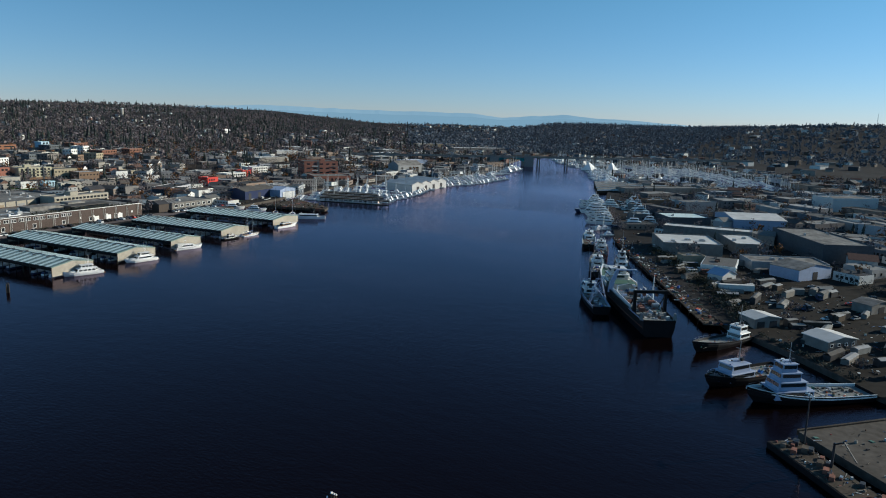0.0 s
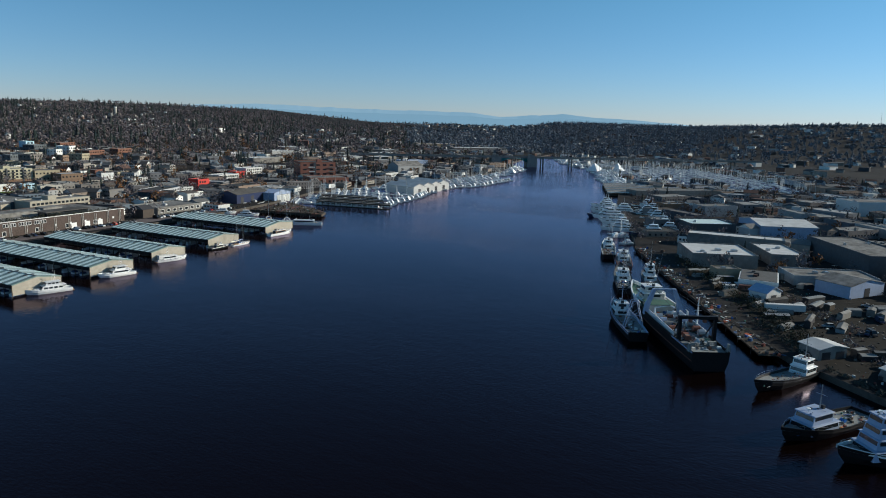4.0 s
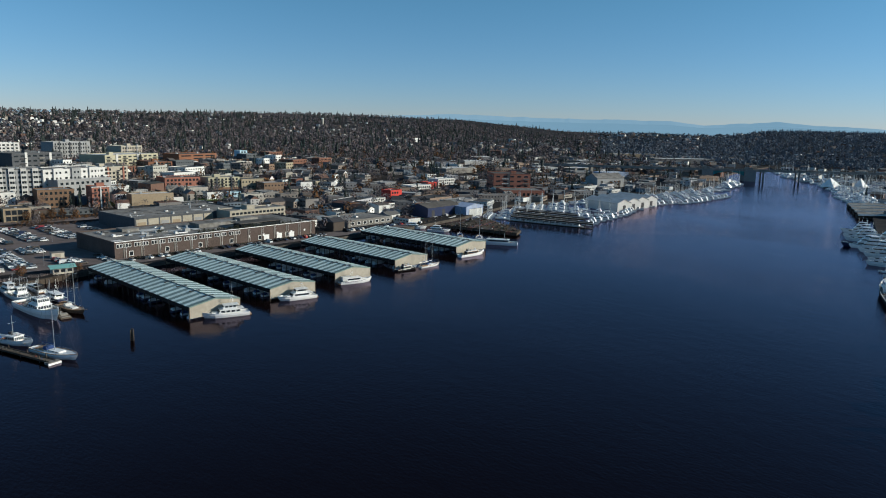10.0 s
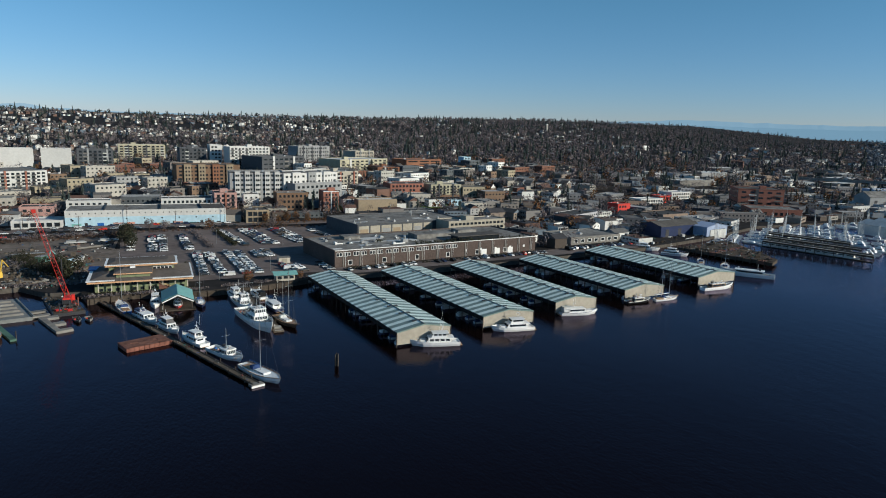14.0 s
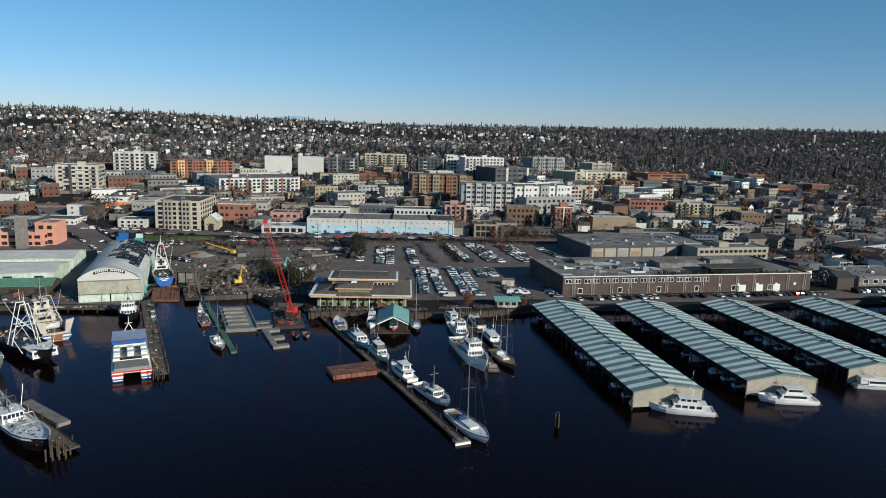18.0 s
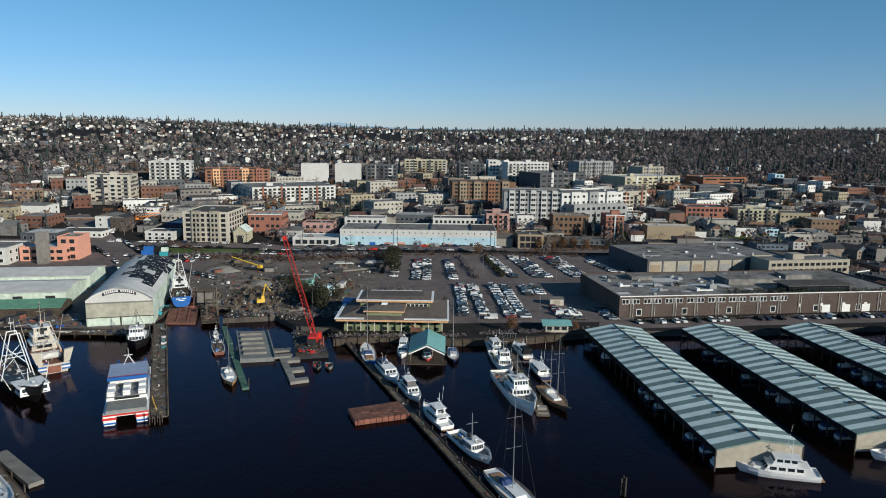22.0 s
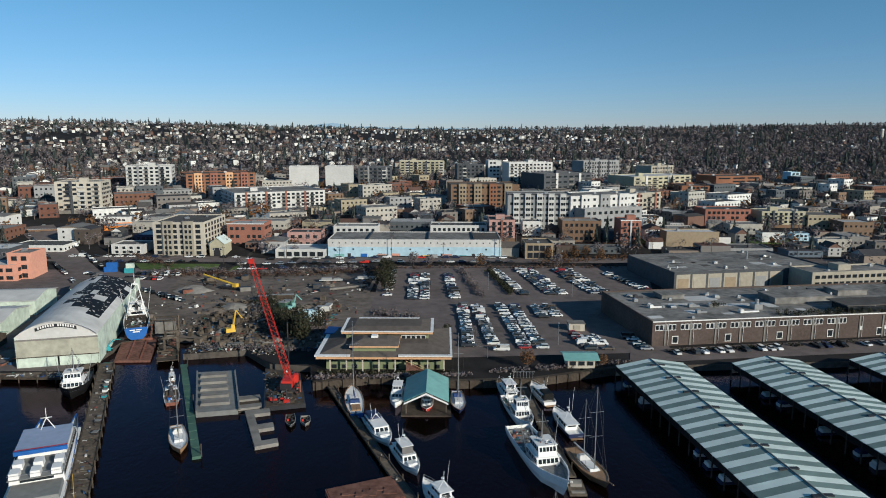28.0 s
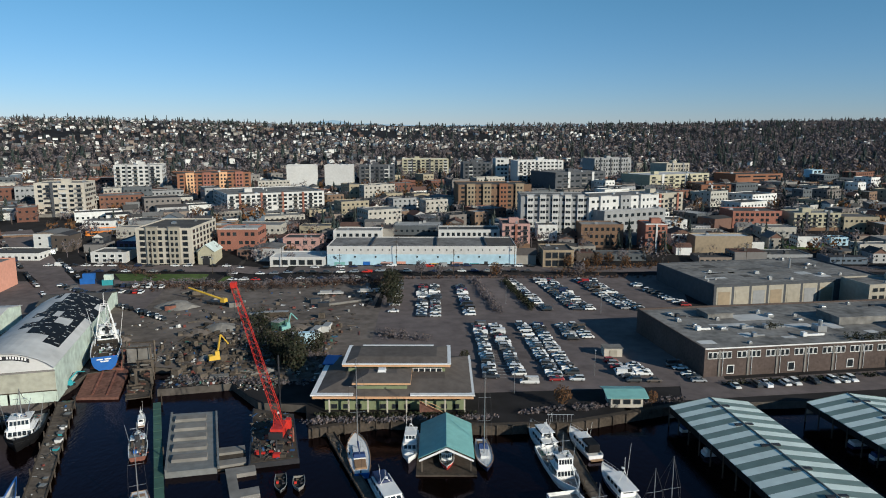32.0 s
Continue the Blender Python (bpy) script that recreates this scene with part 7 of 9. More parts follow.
# boats berthed under the moorage roofs, sterns towards the open sides
def berthed_boats():
    r = random.Random(33)
    patterns = []
    for k, (L, m, cov) in enumerate(((9.0, "boat_white", "sail"), (8.0, "boat_white", "blue_cover"), (10.0, "navy", "white"))):
        t = thing("moored_boat", ("white cabin boat under a moorage roof", "white boat with a blue cover under a moorage roof", "navy-hulled boat under a moorage roof")[k], "boat", pose(157, 345 + 8 * k, 0, 0, 0, 97), "boats under the sheds")
        a, b, c = hull(L, L * .31, .9, .5, .85)
        a.add(b.v, b.f)
        part("hull", a, m, t)
        part("cabin", house(L, L * .22, .7, 2.2, -L * .2, L * .22, .8, .88), "boat_white", t)
        part("cover", house(L, L * .26, .8, 1.7, -L * .46, -L * .18, .2, .8), cov, t)
        patterns.append(t)
    for n, (t, at) in enumerate(SHEDS):
        for i in range(15):
            for u in ((.25,) if n > 2 else (.25, .75)):
                if r.random() < .48 and not (n == 0 and u < .5 and i < 3):
                    p, q = at(u, (i + .5) / 15), at(.5, (i + .5) / 15)
                    away = math.degrees(math.atan2(-(q - p).x, (q - p).y))
                    copy_thing(r.choice(patterns), pose(p.x, p.y, 0, 0, 0, away))
    # the patterns themselves lie in the first berths of the first shed
    for k, t in enumerate(patterns):
        p, q = SHEDS[0][1](.25, (k + .5) / 15), SHEDS[0][1](.5, (k + .5) / 15)
        t.matrix_basis = pose(p.x, p.y, 0, 0, 0, math.degrees(math.atan2(-(q - p).x, (q - p).y)))


berthed_boats()


# marina fleets: a few patterns, copied along the docks
def fleet(pattern, spots):
    for x, y, rz in spots:
        copy_thing(pattern, pose(x, y, 0, 0, 0, rz))


def boat_shape(L, sail, g):
    """Hull, deck, cabin and rig gathered in one mesh, for boats too far off to tell apart."""
    B = L * .3
    a, b, c = hull(L, B, L * .09, L * .04, .8)
    g.add(a.v, a.f, 0).add(b.v, b.f, 0)
    z = L * .06
    k = house(L, B * .7, z, z + (1.0 if sail else 2.3), -L * .25, L * .18, .8, .88)
    g.add(k.v, k.f, 0)
    if sail:
        g.tube((0, L * .08, z), (0, L * .08, L * 1.4), .2, 3, 1, r2=.14).tube((0, L * .08, z + 2.2), (0, -L * .3, z + 2.2), .2, 4, 2)
    else:
        g.box(-B * .36, -L * .2, z + 1.2, B * .36, L * .1, z + 1.8, 2)
        k = house(L, B * .5, z + 2.3, z + 3.7, -L * .18, L * .05, .5, .85)
        g.add(k.v, k.f, 0)
    return g


def simple_boat(label, L, sail, at, hull_mat="boat_white"):
    t = thing("sailboat" if sail else "cabin_cruiser", label, "boat", at, "marina fleet")
    B = L * .3
    a, b, c = hull(L, B, L * .09, L * .04, .8)
    a.add(b.v, b.f)
    part("hull", a, hull_mat, t)
    z = L * .06
    k = house(L, B * .7, z, z + (1.0 if sail else 2.3), -L * .25, L * .18, .8, .88)
    if not sail:
        k.box(-B * .36, -L * .2, z + 1.2, B * .36, L * .1, z + 1.8, 1)
        f = house(L, B * .5, z + 2.3, z + 3.7, -L * .18, L * .05, .5, .85)
        k.add(f.v, f.f)
    part("cabin", k, ["boat_white", "glass"], t)
    if sail:
        part("mast", Geo().tube((0, L * .08, z), (0, L * .08, L * 1.45), .16, 5, 0, r2=.1).tube((0, L * .08, z + 2.2), (0, -L * .3, z + 2.2), .2, 5, 1), ["metal", "blue_cover"], t)
    return t


def big_yacht(label, L, at, hull_mat="boat_white"):
    """A three-decked ship-sized yacht, bow along y."""
    t = thing("large_yacht", label, "yacht", at, "large yachts")
    B = L * .2
    a, b, c = hull(L, B, L * .085, L * .035, .88, draft=1.2)
    part("hull", a, hull_mat, t)
    part("deck", b, "grey_deck", t)
    part("gunwale", c, "white", t)
    z, w, y0, y1 = L * .07, B * .82, -L * .34, L * .2
    for k, name in enumerate(("main_cabin", "upper_cabin", "bridge")):
        part(name, house(L, w, z, z + 2.3, y0, y1, 1.6, .94), "boat_white", t)
        part("window_band", house(L, w + .1, z + 1.0, z + 1.75, y0 + .8, y1 - .7, .5, .97), "glass", t)
        z, w, y0, y1 = z + 2.46, w * .84, y0 + L * .07, y1 - L * .07
    part("radar_mast", Geo().tube((-.9, y0 + 2, z), (0, y0 + 1.4, z + 3), .12, 4).tube((.9, y0 + 2, z), (0, y0 + 1.4, z + 3), .12, 4).tube((0, y0 + 1.4, z + 2.4), (0, y0 + 1.4, z + 5.4), .08, 4), "white", t)
    part("tender", Geo().loft([[(-1, y, L * .07 + 1.2), (0, y, L * .07 + .5), (1, y, L * .07 + 1.2)] for y in (L * .27, L * .31, L * .36)]), "dark_metal", t)
    return t


yacht = big_yacht("large white motor yacht moored in a crowded marina", 26, pose(554, 207.5, 0, 0, 0, 24))
dark_yacht = big_yacht("large navy-hulled motor yacht in a crowded marina", 30, pose(608, 240, 0, 0, 0, 28), "navy")
small = simple_boat("white cabin cruiser in a crowded marina", 12, False, pose(505, 452, 0, 0, 0, 20))
sloop = simple_boat("white sailboat in a crowded marina", 13, True, pose(560, 470, 0, 0, 0, 40))
spots = []
for k in range(10):  # two ranks of yachts, side by side, bows to the open water
    p = Vector((539, 194.5)) + Vector((151, 68)) * (k / 9)
    if k not in (1, 5):
        spots.append((p.x + rng.uniform(-3, 3), p.y + 10 + rng.uniform(-4, 4), 24 + rng.uniform(-7, 7)))
    if k != 3:
        spots.append((p.x + 17 + rng.uniform(-3, 3), p.y - 24 + rng.uniform(-4, 4), 28 + rng.uniform(-10, 10)))
fleet(yacht, spots)
fleet(dark_yacht, [(650, 240, 30), (530, 176, 34)])
spots = [(p.x, p.y, 15 + rng.uniform(-8, 8)) for p in (Vector((480, 470)) + AX * (5 + 5.2 * i) + AY * o for i in range(12) for o in (14, 38))]
fleet(small, spots)


def marina_edge(x):
    """The outer line of the northern berths."""
    return lerp(x, [480, 504, 600, 657, 718, 777, 877, 930, 1120], [430, 412, 440, 462, 476, 466, 482, 505, 585])


spots = [(512 + 11.5 * k + rng.uniform(-2, 2), marina_edge(512 + 11.5 * k) + 2 + rng.uniform(-3, 3), 190 + rng.uniform(-12, 12)) for k in range(33)]
fleet(small, spots)
berths = []
for r in range(-4, 9):  # docks run along the shore, boats on both sides with their sterns to the sun
    o = Vector((600, 500)) + AX * (23 * r)
    for i in range(-30, 60):
        for side in (-6.5, 6.5):
            p = o + AY * (5.3 * i) + AX * side
            if marina_edge(p.x) + 8 < p.y < shore_north(p.x) - 6 and p.x < 930 and not (618 < p.x < 722 and 456 < p.y < 524) and not (p.x < 560 and p.y < 480) and rng.random() < .78:
                berths.append((p.x, p.y, math.degrees(math.atan2(-AX.x, AX.y)) + (180 if side > 0 else 0) + rng.uniform(-5, 5)))
fleet(sloop, [b for b in berths if b[0] < 660][::5])
shapes = [boat_shape(L, sail, Geo()) for L, sail in ((13, True), (11, True), (16, True), (15, False), (20, False))]
boat_spots = []
for k in range(300):
    x = rng.uniform(900, 1500)
    y = shore_south(x) - rng.uniform(-14, 8) - max(0, rng.gauss(0, 1)) * 60
    boat_spots.append((rng.randrange(5), x, y, max(0, land(x, y) - 1) if y < shore_south(x) else 0, rng.uniform(0, 6.28), 1, 1))
for k in range(26):  # small craft among the yachts
    x = rng.uniform(480, 720)
    boat_spots.append((rng.choice((0, 1, 3)), x, shore_south(x) + rng.uniform(2, 16), 0, radians(50 + rng.uniform(-30, 30)), .8, .8))
for x, y, rz in [b for i, b in enumerate(b for b in berths if b[0] < 660) if i % 5] + [b for b in berths if b[0] >= 660]:
    boat_spots.append((rng.choice((0, 1, 0, 1, 3)), x, y, 0, radians(rz), .85, .85))
for k in range(60):
    x = rng.uniform(900, 1120)
    boat_spots.append((rng.randrange(5), x, shore_north(x) - rng.uniform(4, 30), 0, rng.uniform(2.6, 3.6), 1, 1))
for k in range(760):  # the wide basin beside the bridge
    x = rng.uniform(1000, 1405)
    d = 45 + 22 * rng.randrange(11) + rng.uniform(-2, 2)
    boat_spots.append((rng.choice((0, 1, 2, 3, 0, 1)), x, shore_south(x) - d, 0, radians(25 + 180 * rng.randrange(2) + rng.uniform(-5, 5)), .9, .9))
tagged(new("far_boats", scatter("far_boats", shapes, boat_spots, ["boat_white", "sail", "blue_cover"])), "crowded far marina of white boats and masts", "boats", kind="stuff")
for x, y, r in ((1166, 468, 16), (1202, 440, 12)):
    t = thing("net_tent", "white peaked tent at the far quay", "tent")
    part("canopy", Geo().add([(x - r, y - r * .6, 3), (x + r, y - r * .6, 3), (x + r, y + r * .6, 3), (x - r, y + r * .6, 3), (x - r * .4, y, 16), (x - r * .2, y, 16)], [(0, 1, 5, 4), (1, 2, 5), (2, 3, 4, 5), (3, 0, 4)]), "white", t)
    part("pole", Geo().tube((x - r * .3, y, 0), (x - r * .3, y, 17), .3, 5), "metal", t)

for k in range(4):
    t = thing("covered_moorage", "long grey-roofed moorage on the south shore", "boathouse", group="southern moorage")
    a, b = Vector((790 + k * 30, 306 + k * 13)), Vector((884 + k * 30, 226 + k * 13))
    w = Vector((23, 10))
    part("roof", Geo().prism([tuple(p) for p in (a, b, b + w, a + w)], 4.2, 4.8), "grey_roof", t)
    part("fascia", Geo().prism([tuple(p) for p in (a - w * .02, b - w * .02, b - w * .002, a - w * .002)], 3.4, 5.0), "white", t)
    part("float", Geo().prism([tuple(p) for p in (a + w * .1, b + w * .1, b + w * .9, a + w * .9)], -.2, 2.6), "old_wood", t)


# ---- the office by the water, the dock hut, street things ----
def harbour_office():
    t = thing("harbour_office", "green-walled harbour office with tiered brown hip roofs", "building")
    part("wall", Geo().box(58, 443, 1.8, 97, 468, 7.4), "green_wall", t)
    part("trim_band", Geo().box(55.4, 438.6, 7.1, 99.2, 471.5, 7.9), "orange_trim", t)
    part("roof", Geo().hip(55.2, 438.4, 99.4, 471.7, 7.9, 2.2, 8, thick=.25), "brown_roof", t, "brown hip roof")
    for x, w in ((54.9, .7), (98.8, .7)):
        part("roof_edge", Geo().add([(x, 438.2, 8.0), (x + w, 438.2, 8.0), (x + w, 471.8, 8.0), (x, 471.8, 8.0), (x, 438.2, 8.3), (x + w, 438.2, 8.3), (x + w, 471.8, 8.3), (x, 471.8, 8.3)], [(4, 5, 6, 7), (0, 1, 5, 4), (1, 2, 6, 5), (3, 0, 4, 7)]), "white", t)
    for x0, x1, y0, y1 in ((55, 66.5, 438.1, 439.9), (82, 99.4, 438.1, 439.9), (55, 57.4, 440, 462)):
        part("roof_edge", Geo().box(x0, y0, 8.12, x1, y1, 8.45), "white", t)
    for x0, x1, y0, y1 in ((61.9, 93.1, 450.2, 450.9), (92, 93.2, 451, 467.7), (61.8, 63, 451, 467.7), (66, 88, 467.2, 468.2)):
        part("upper_edge", Geo().box(x0, y0, 12.72, x1, y1, 13.0), "white", t)
    part("upper_wall", Geo().box(63.5, 452, 8.4, 91.5, 466, 12.2), "green_wall", t)
    part("upper_trim", Geo().box(62, 450.4, 12.0, 93, 467.6, 12.6), "orange_trim", t)
    part("upper_roof", Geo().hip(62, 450.4, 93, 467.6, 12.6, 1.2, 4, thick=.2), "brown_roof", t)
    part("front_bay", Geo().box(67, 441.5, 8.0, 81, 452, 10.6), "green_wall", t)
    part("bay_trim", Geo().box(66, 440.4, 10.4, 82, 452, 10.9), "orange_trim", t)
    part("bay_roof", Geo().hip(66, 440.4, 82, 452, 10.9, 1.4, 4, thick=.2), "brown_roof", t)
    part("cupola", Geo().box(72.5, 445, 11.8, 75, 447.5, 13, taper=.8), "white", t)
    for k in range(11):
        for z, w in ((5.7, 2.2), (3.2, 1.5)):
            if (k * 7 + int(z)) % 4:
                ob = part("window", WINDOW["dark_metal"], None, t)
                ob.matrix_basis = pose(60.6 + k * 3.4, 442.97, z) @ Matrix.Diagonal((w, 1, 1.2, 1))
    for k in range(5):
        ob = part("window", WINDOW["white"], None, t)
        ob.matrix_basis = pose(83 + k * 1.7, 451.97, 10.4) @ Matrix.Diagonal((1.5, 1, 1.4, 1))
    for k in range(8):
        part("column", Geo().box(59.5 + k * 5.3, 440.2, 1.8, 59.9 + k * 5.3, 440.6, 7.2), "cream", t)
    g = Geo()
    for k in range(12):
        g.box(84.5 + k * .55, 439.2, 1.8, 85.1 + k * .55, 441.2, 5.4 - k * .3)
    part("stair", g, "red_wood", t, "outside timber stair")
    part("stair_rail", Geo().tube((84.4, 439.1, 6.4), (91, 439.1, 3.1), .07, 5).tube((84.4, 441.2, 6.4), (91, 441.2, 3.1), .07, 5), "orange_trim", t)
    part("canopy", Geo().prism([(57.5, 462), (59, 470), (54.2, 470.5), (54.2, 462)], 8.6, 8.9), "blue", t)
    OCC.append((78, 455, 30, 44, 34, 0))


harbour_office()
t = thing("dock_hut", "small cream hut with a teal roof at the dock gate", "hut")
part("wall", Geo().box(138, 444.5, 1.8, 147, 451, 5.2), "cream", t)
part("roof", Geo().gable(136.8, 443.6, 148.2, 452.4, 5.2, 1.0, over=.2, along="x"), "teal_roof", t)
for k in range(3):
    ob = part("window", WINDOW["dark_metal"], None, t)
    ob.matrix_basis = pose(139.6 + k * 2.9, 444.47, 3.9) @ Matrix.Diagonal((1.8, 1, 1.2, 1))
part("stair", Geo().box(141.6, 442.2, .8, 143.4, 444.5, 2.2), "white", t)
t = thing("container", "small cream site container in the parking lot", "container")
part("body", Geo().box(146.2, 488, 2.25, 152.4, 492.5, 5.2), "cream", t)
part("roof", Geo().box(145.9, 487.7, 5.2, 152.7, 492.8, 5.4), "concrete", t)
part("door", Geo().box(148, 487.9, 2.3, 150.6, 487.98, 4.6), "beige", t)
t = thing("dock_gate", "grey steel dock gate with railings", "gate")
for k in range(7):
    part("bar", Geo().tube((119 + k, 434.2, 2.0), (119 + k, 434.2, 4.6), .06, 4), "metal", t)
part("top_rail", Geo().tube((118.6, 434.2, 4.6), (125.6, 434.2, 4.6), .08, 5), "metal", t)
t = thing("seawall", "timber seawall with a low rail along the shore", "seawall")
xs = [56, 75, 102, 125, 160]
for a, b in zip(xs, xs[1:]):
    ya, yb = shore_north(a), shore_north(b)
    part("capping", Geo().prism([(a, ya - .5), (b, yb - .5), (b, yb + 1.4), (a, ya + 1.4)], 2.1, 2.5), "old_wood", t)
    part("face_board", Geo().prism([(a, ya - .7), (b, yb - .7), (b, yb - .5), (a, ya - .5)], -1, 2.3), "old_wood", t)
for k in range(26):
    x = 57 + k * 4
    pile(t, x, shore_north(x) - .9, 2.6 + rng.uniform(0, .6))
for lab, x, y, w, d, e, m in (("low white-roofed workshop in the shipyard", -110, 470, 40, 26, 8, "mint"), ("long mint green shed with a grey roof", -132, 500, 56, 24, 8.5, "mint"), ("green-roofed open timber shed", -92, 452, 30, 14, 6, "old_wood")):
    gable_shed(lab, (x, y), w, d, e - 2.2, 2.2, 10, wall=m, roof="green_roof" if lab.startswith("green-roofed") else "white_roof", doors=3, ridge_x=True)
gable_shed("mint green annexe with dark roof windows", (-76, 536), 26, 20, 5.5, 2, 12, wall="mint", roof="dark_roof", doors=2, ridge_x=True)
gable_shed("green-roofed lean-to beside the slipway", (-48, 512.5), 8, 17, 4, 1.4, 28, wall="old_wood", roof="green_roof", doors=1)
gable_shed("yellow gabled wooden house", (-46, 639), 9, 14, 8, 4, 0, wall="yellow_wall", roof="light_panel", doors=1, windows=2, base=4, name="house", category="house")


# loose shipyard stock
def yard_stock(n, x0, x1, y0, y1, seed, big=1.0):
    r = random.Random(seed)
    for k in range(n):
        x, y, s = r.uniform(x0, x1), r.uniform(y0, y1), r.uniform(.5, 2.2) * big
        kind = r.random()
        z = land(x, y) + .04
        if kind < .4:
            t = thing("container", "weathered steel container or crate in the yard", "container", pose(x, y, z, 0, 0, r.uniform(0, 90)), "yard stock")
            part("body", Geo().box(-s * 1.2, -s * .6, 0, s * 1.2, s * .6, s), r.choice(["rust", "grey_deck", "dark_metal", "concrete", "dark_metal", "wood", "rust", "old_wood"]), t)
            part("lid", Geo().box(-s * 1.23, -s * .63, s, s * 1.23, s * .63, s + .1), "dark_metal", t)
        elif kind < .75:
            t = thing("timber_stack", "stack of weathered timbers in the yard", "timber", pose(x, y, z, 0, 0, r.uniform(0, 180)), "yard stock")
            for j in range(3):
                part("timber", Geo().box(-s * 2, -.6 + j * .4, 0, s * 2 - r.random(), -.25 + j * .4, .35 + .3 * (j % 2)), r.choice(["wood", "old_wood", "concrete"]), t)
        else:
            t = thing("gravel_heap", "heap of gravel and scrap in the yard", "heap", pose(x, y, z), "yard stock")
            n8 = 9
            ring = lambda f, zz: [(s * f * math.cos(6.28 * i / n8) * r.uniform(.8, 1.2), s * f * math.sin(6.28 * i / n8) * r.uniform(.8, 1.2), zz) for i in range(n8)]
            part("mound", Geo().loft([ring(1.9, -.1), ring(1.2, s * .5), ring(.4, s * .95)], closed=True, caps=True), r.choice(["dirt", "concrete", "rust", "dirt"]), t)


yard_stock(70, 8, 50, 468, 520, 71, .7)
yard_stock(30, -30, 40, 540, 600, 72)
yard_stock(34, -120, -50, 441, 462, 73)
yard_stock(20, -38, -26, 452, 520, 74, .8)


def yellow_crane():
    t = thing("mobile_crane", "yellow mobile crane with a folded boom", "crane", pose(-10, 560, land(-10, 560), 0, 0, -20))
    part("chassis", Geo().box(-5, -1.3, .6, 5, 1.3, 1.5), "dark_metal", t)
    part("cab", Geo().box(2.6, -1.2, 1.5, 4.8, 1.2, 3.2, taper=.9), "yellow", t)
    part("boom", Geo().tube((3, 0, 2.6), (-16, 1, 6.2), .55, 6, r2=.4), "yellow", t)
    for x in (-3.8, -1.4, 1.4, 3.8):
        for s in (-1.25, 1.25):
            part("wheel", Geo().tube((x, s - .2, .6), (x, s + .2, .6), .6, 10), "rubber", t)


yellow_crane()
for lab, x, y, m, hgt in (("green drilling machine with a raised arm", 30, 518, "teal_roof", 7), ("yellow excavator with a raised arm", 14, 483, "yellow", 9)):
    t = thing("excavator", lab, "excavator", pose(x, y, land(x, y), 0, 0, 30))
    for s in (-1.2, 1.2):
        part("track", Geo().box(-2.2, s - .4, 0, 2.2, s + .4, .9, taper=.9), "dark_metal", t)
    part("body", Geo().box(-1.8, -1.3, .9, 1.8, 1.3, 2.4, taper=.95), m, t)
    part("cab", Geo().box(.2, -1.2, 2.4, 1.7, .1, 3.8, taper=.88), m, t)
    part("arm", Geo().tube((1.2, .5, 2.2), (2.6, .5, hgt), .3, 5).tube((2.6, .5, hgt), (5, .5, hgt * .6), .22, 5), m, t)
for lab, x, y, w, m in (("blue shipping container by the street", -89, 594, 7, "blue"), ("green and blue stacked containers", -77, 592, 5, "teal_hull"), ("pale blue site cabin in a yard", 38, 498, 7, "pale_blue")):
    t = thing("container", lab, "container", pose(x, y, land(x, y) + .05, 0, 0, 12))
    part("body", Geo().box(0, 0, 0, w, 2.6, 2.7), m, t)
    part("upper_body", Geo().box(w * .2, .1, 2.7, w, 2.5, 5.2), "mint" if m == "teal_hull" else m, t)
    part("door", Geo().box(w + .003, .3, .1, w + .06, 2.3, 2.4), "dark_metal", t)


# ---- parked vehicles ----
def wheel_mesh():
    return Geo().tube((-.11, 0, 0), (.11, 0, 0), .33, 9, 0).tube((-.115, 0, 0), (.115, 0, 0), .19, 7, 1).mesh("wheel", ["rubber", "metal"])


WHEEL = wheel_mesh()


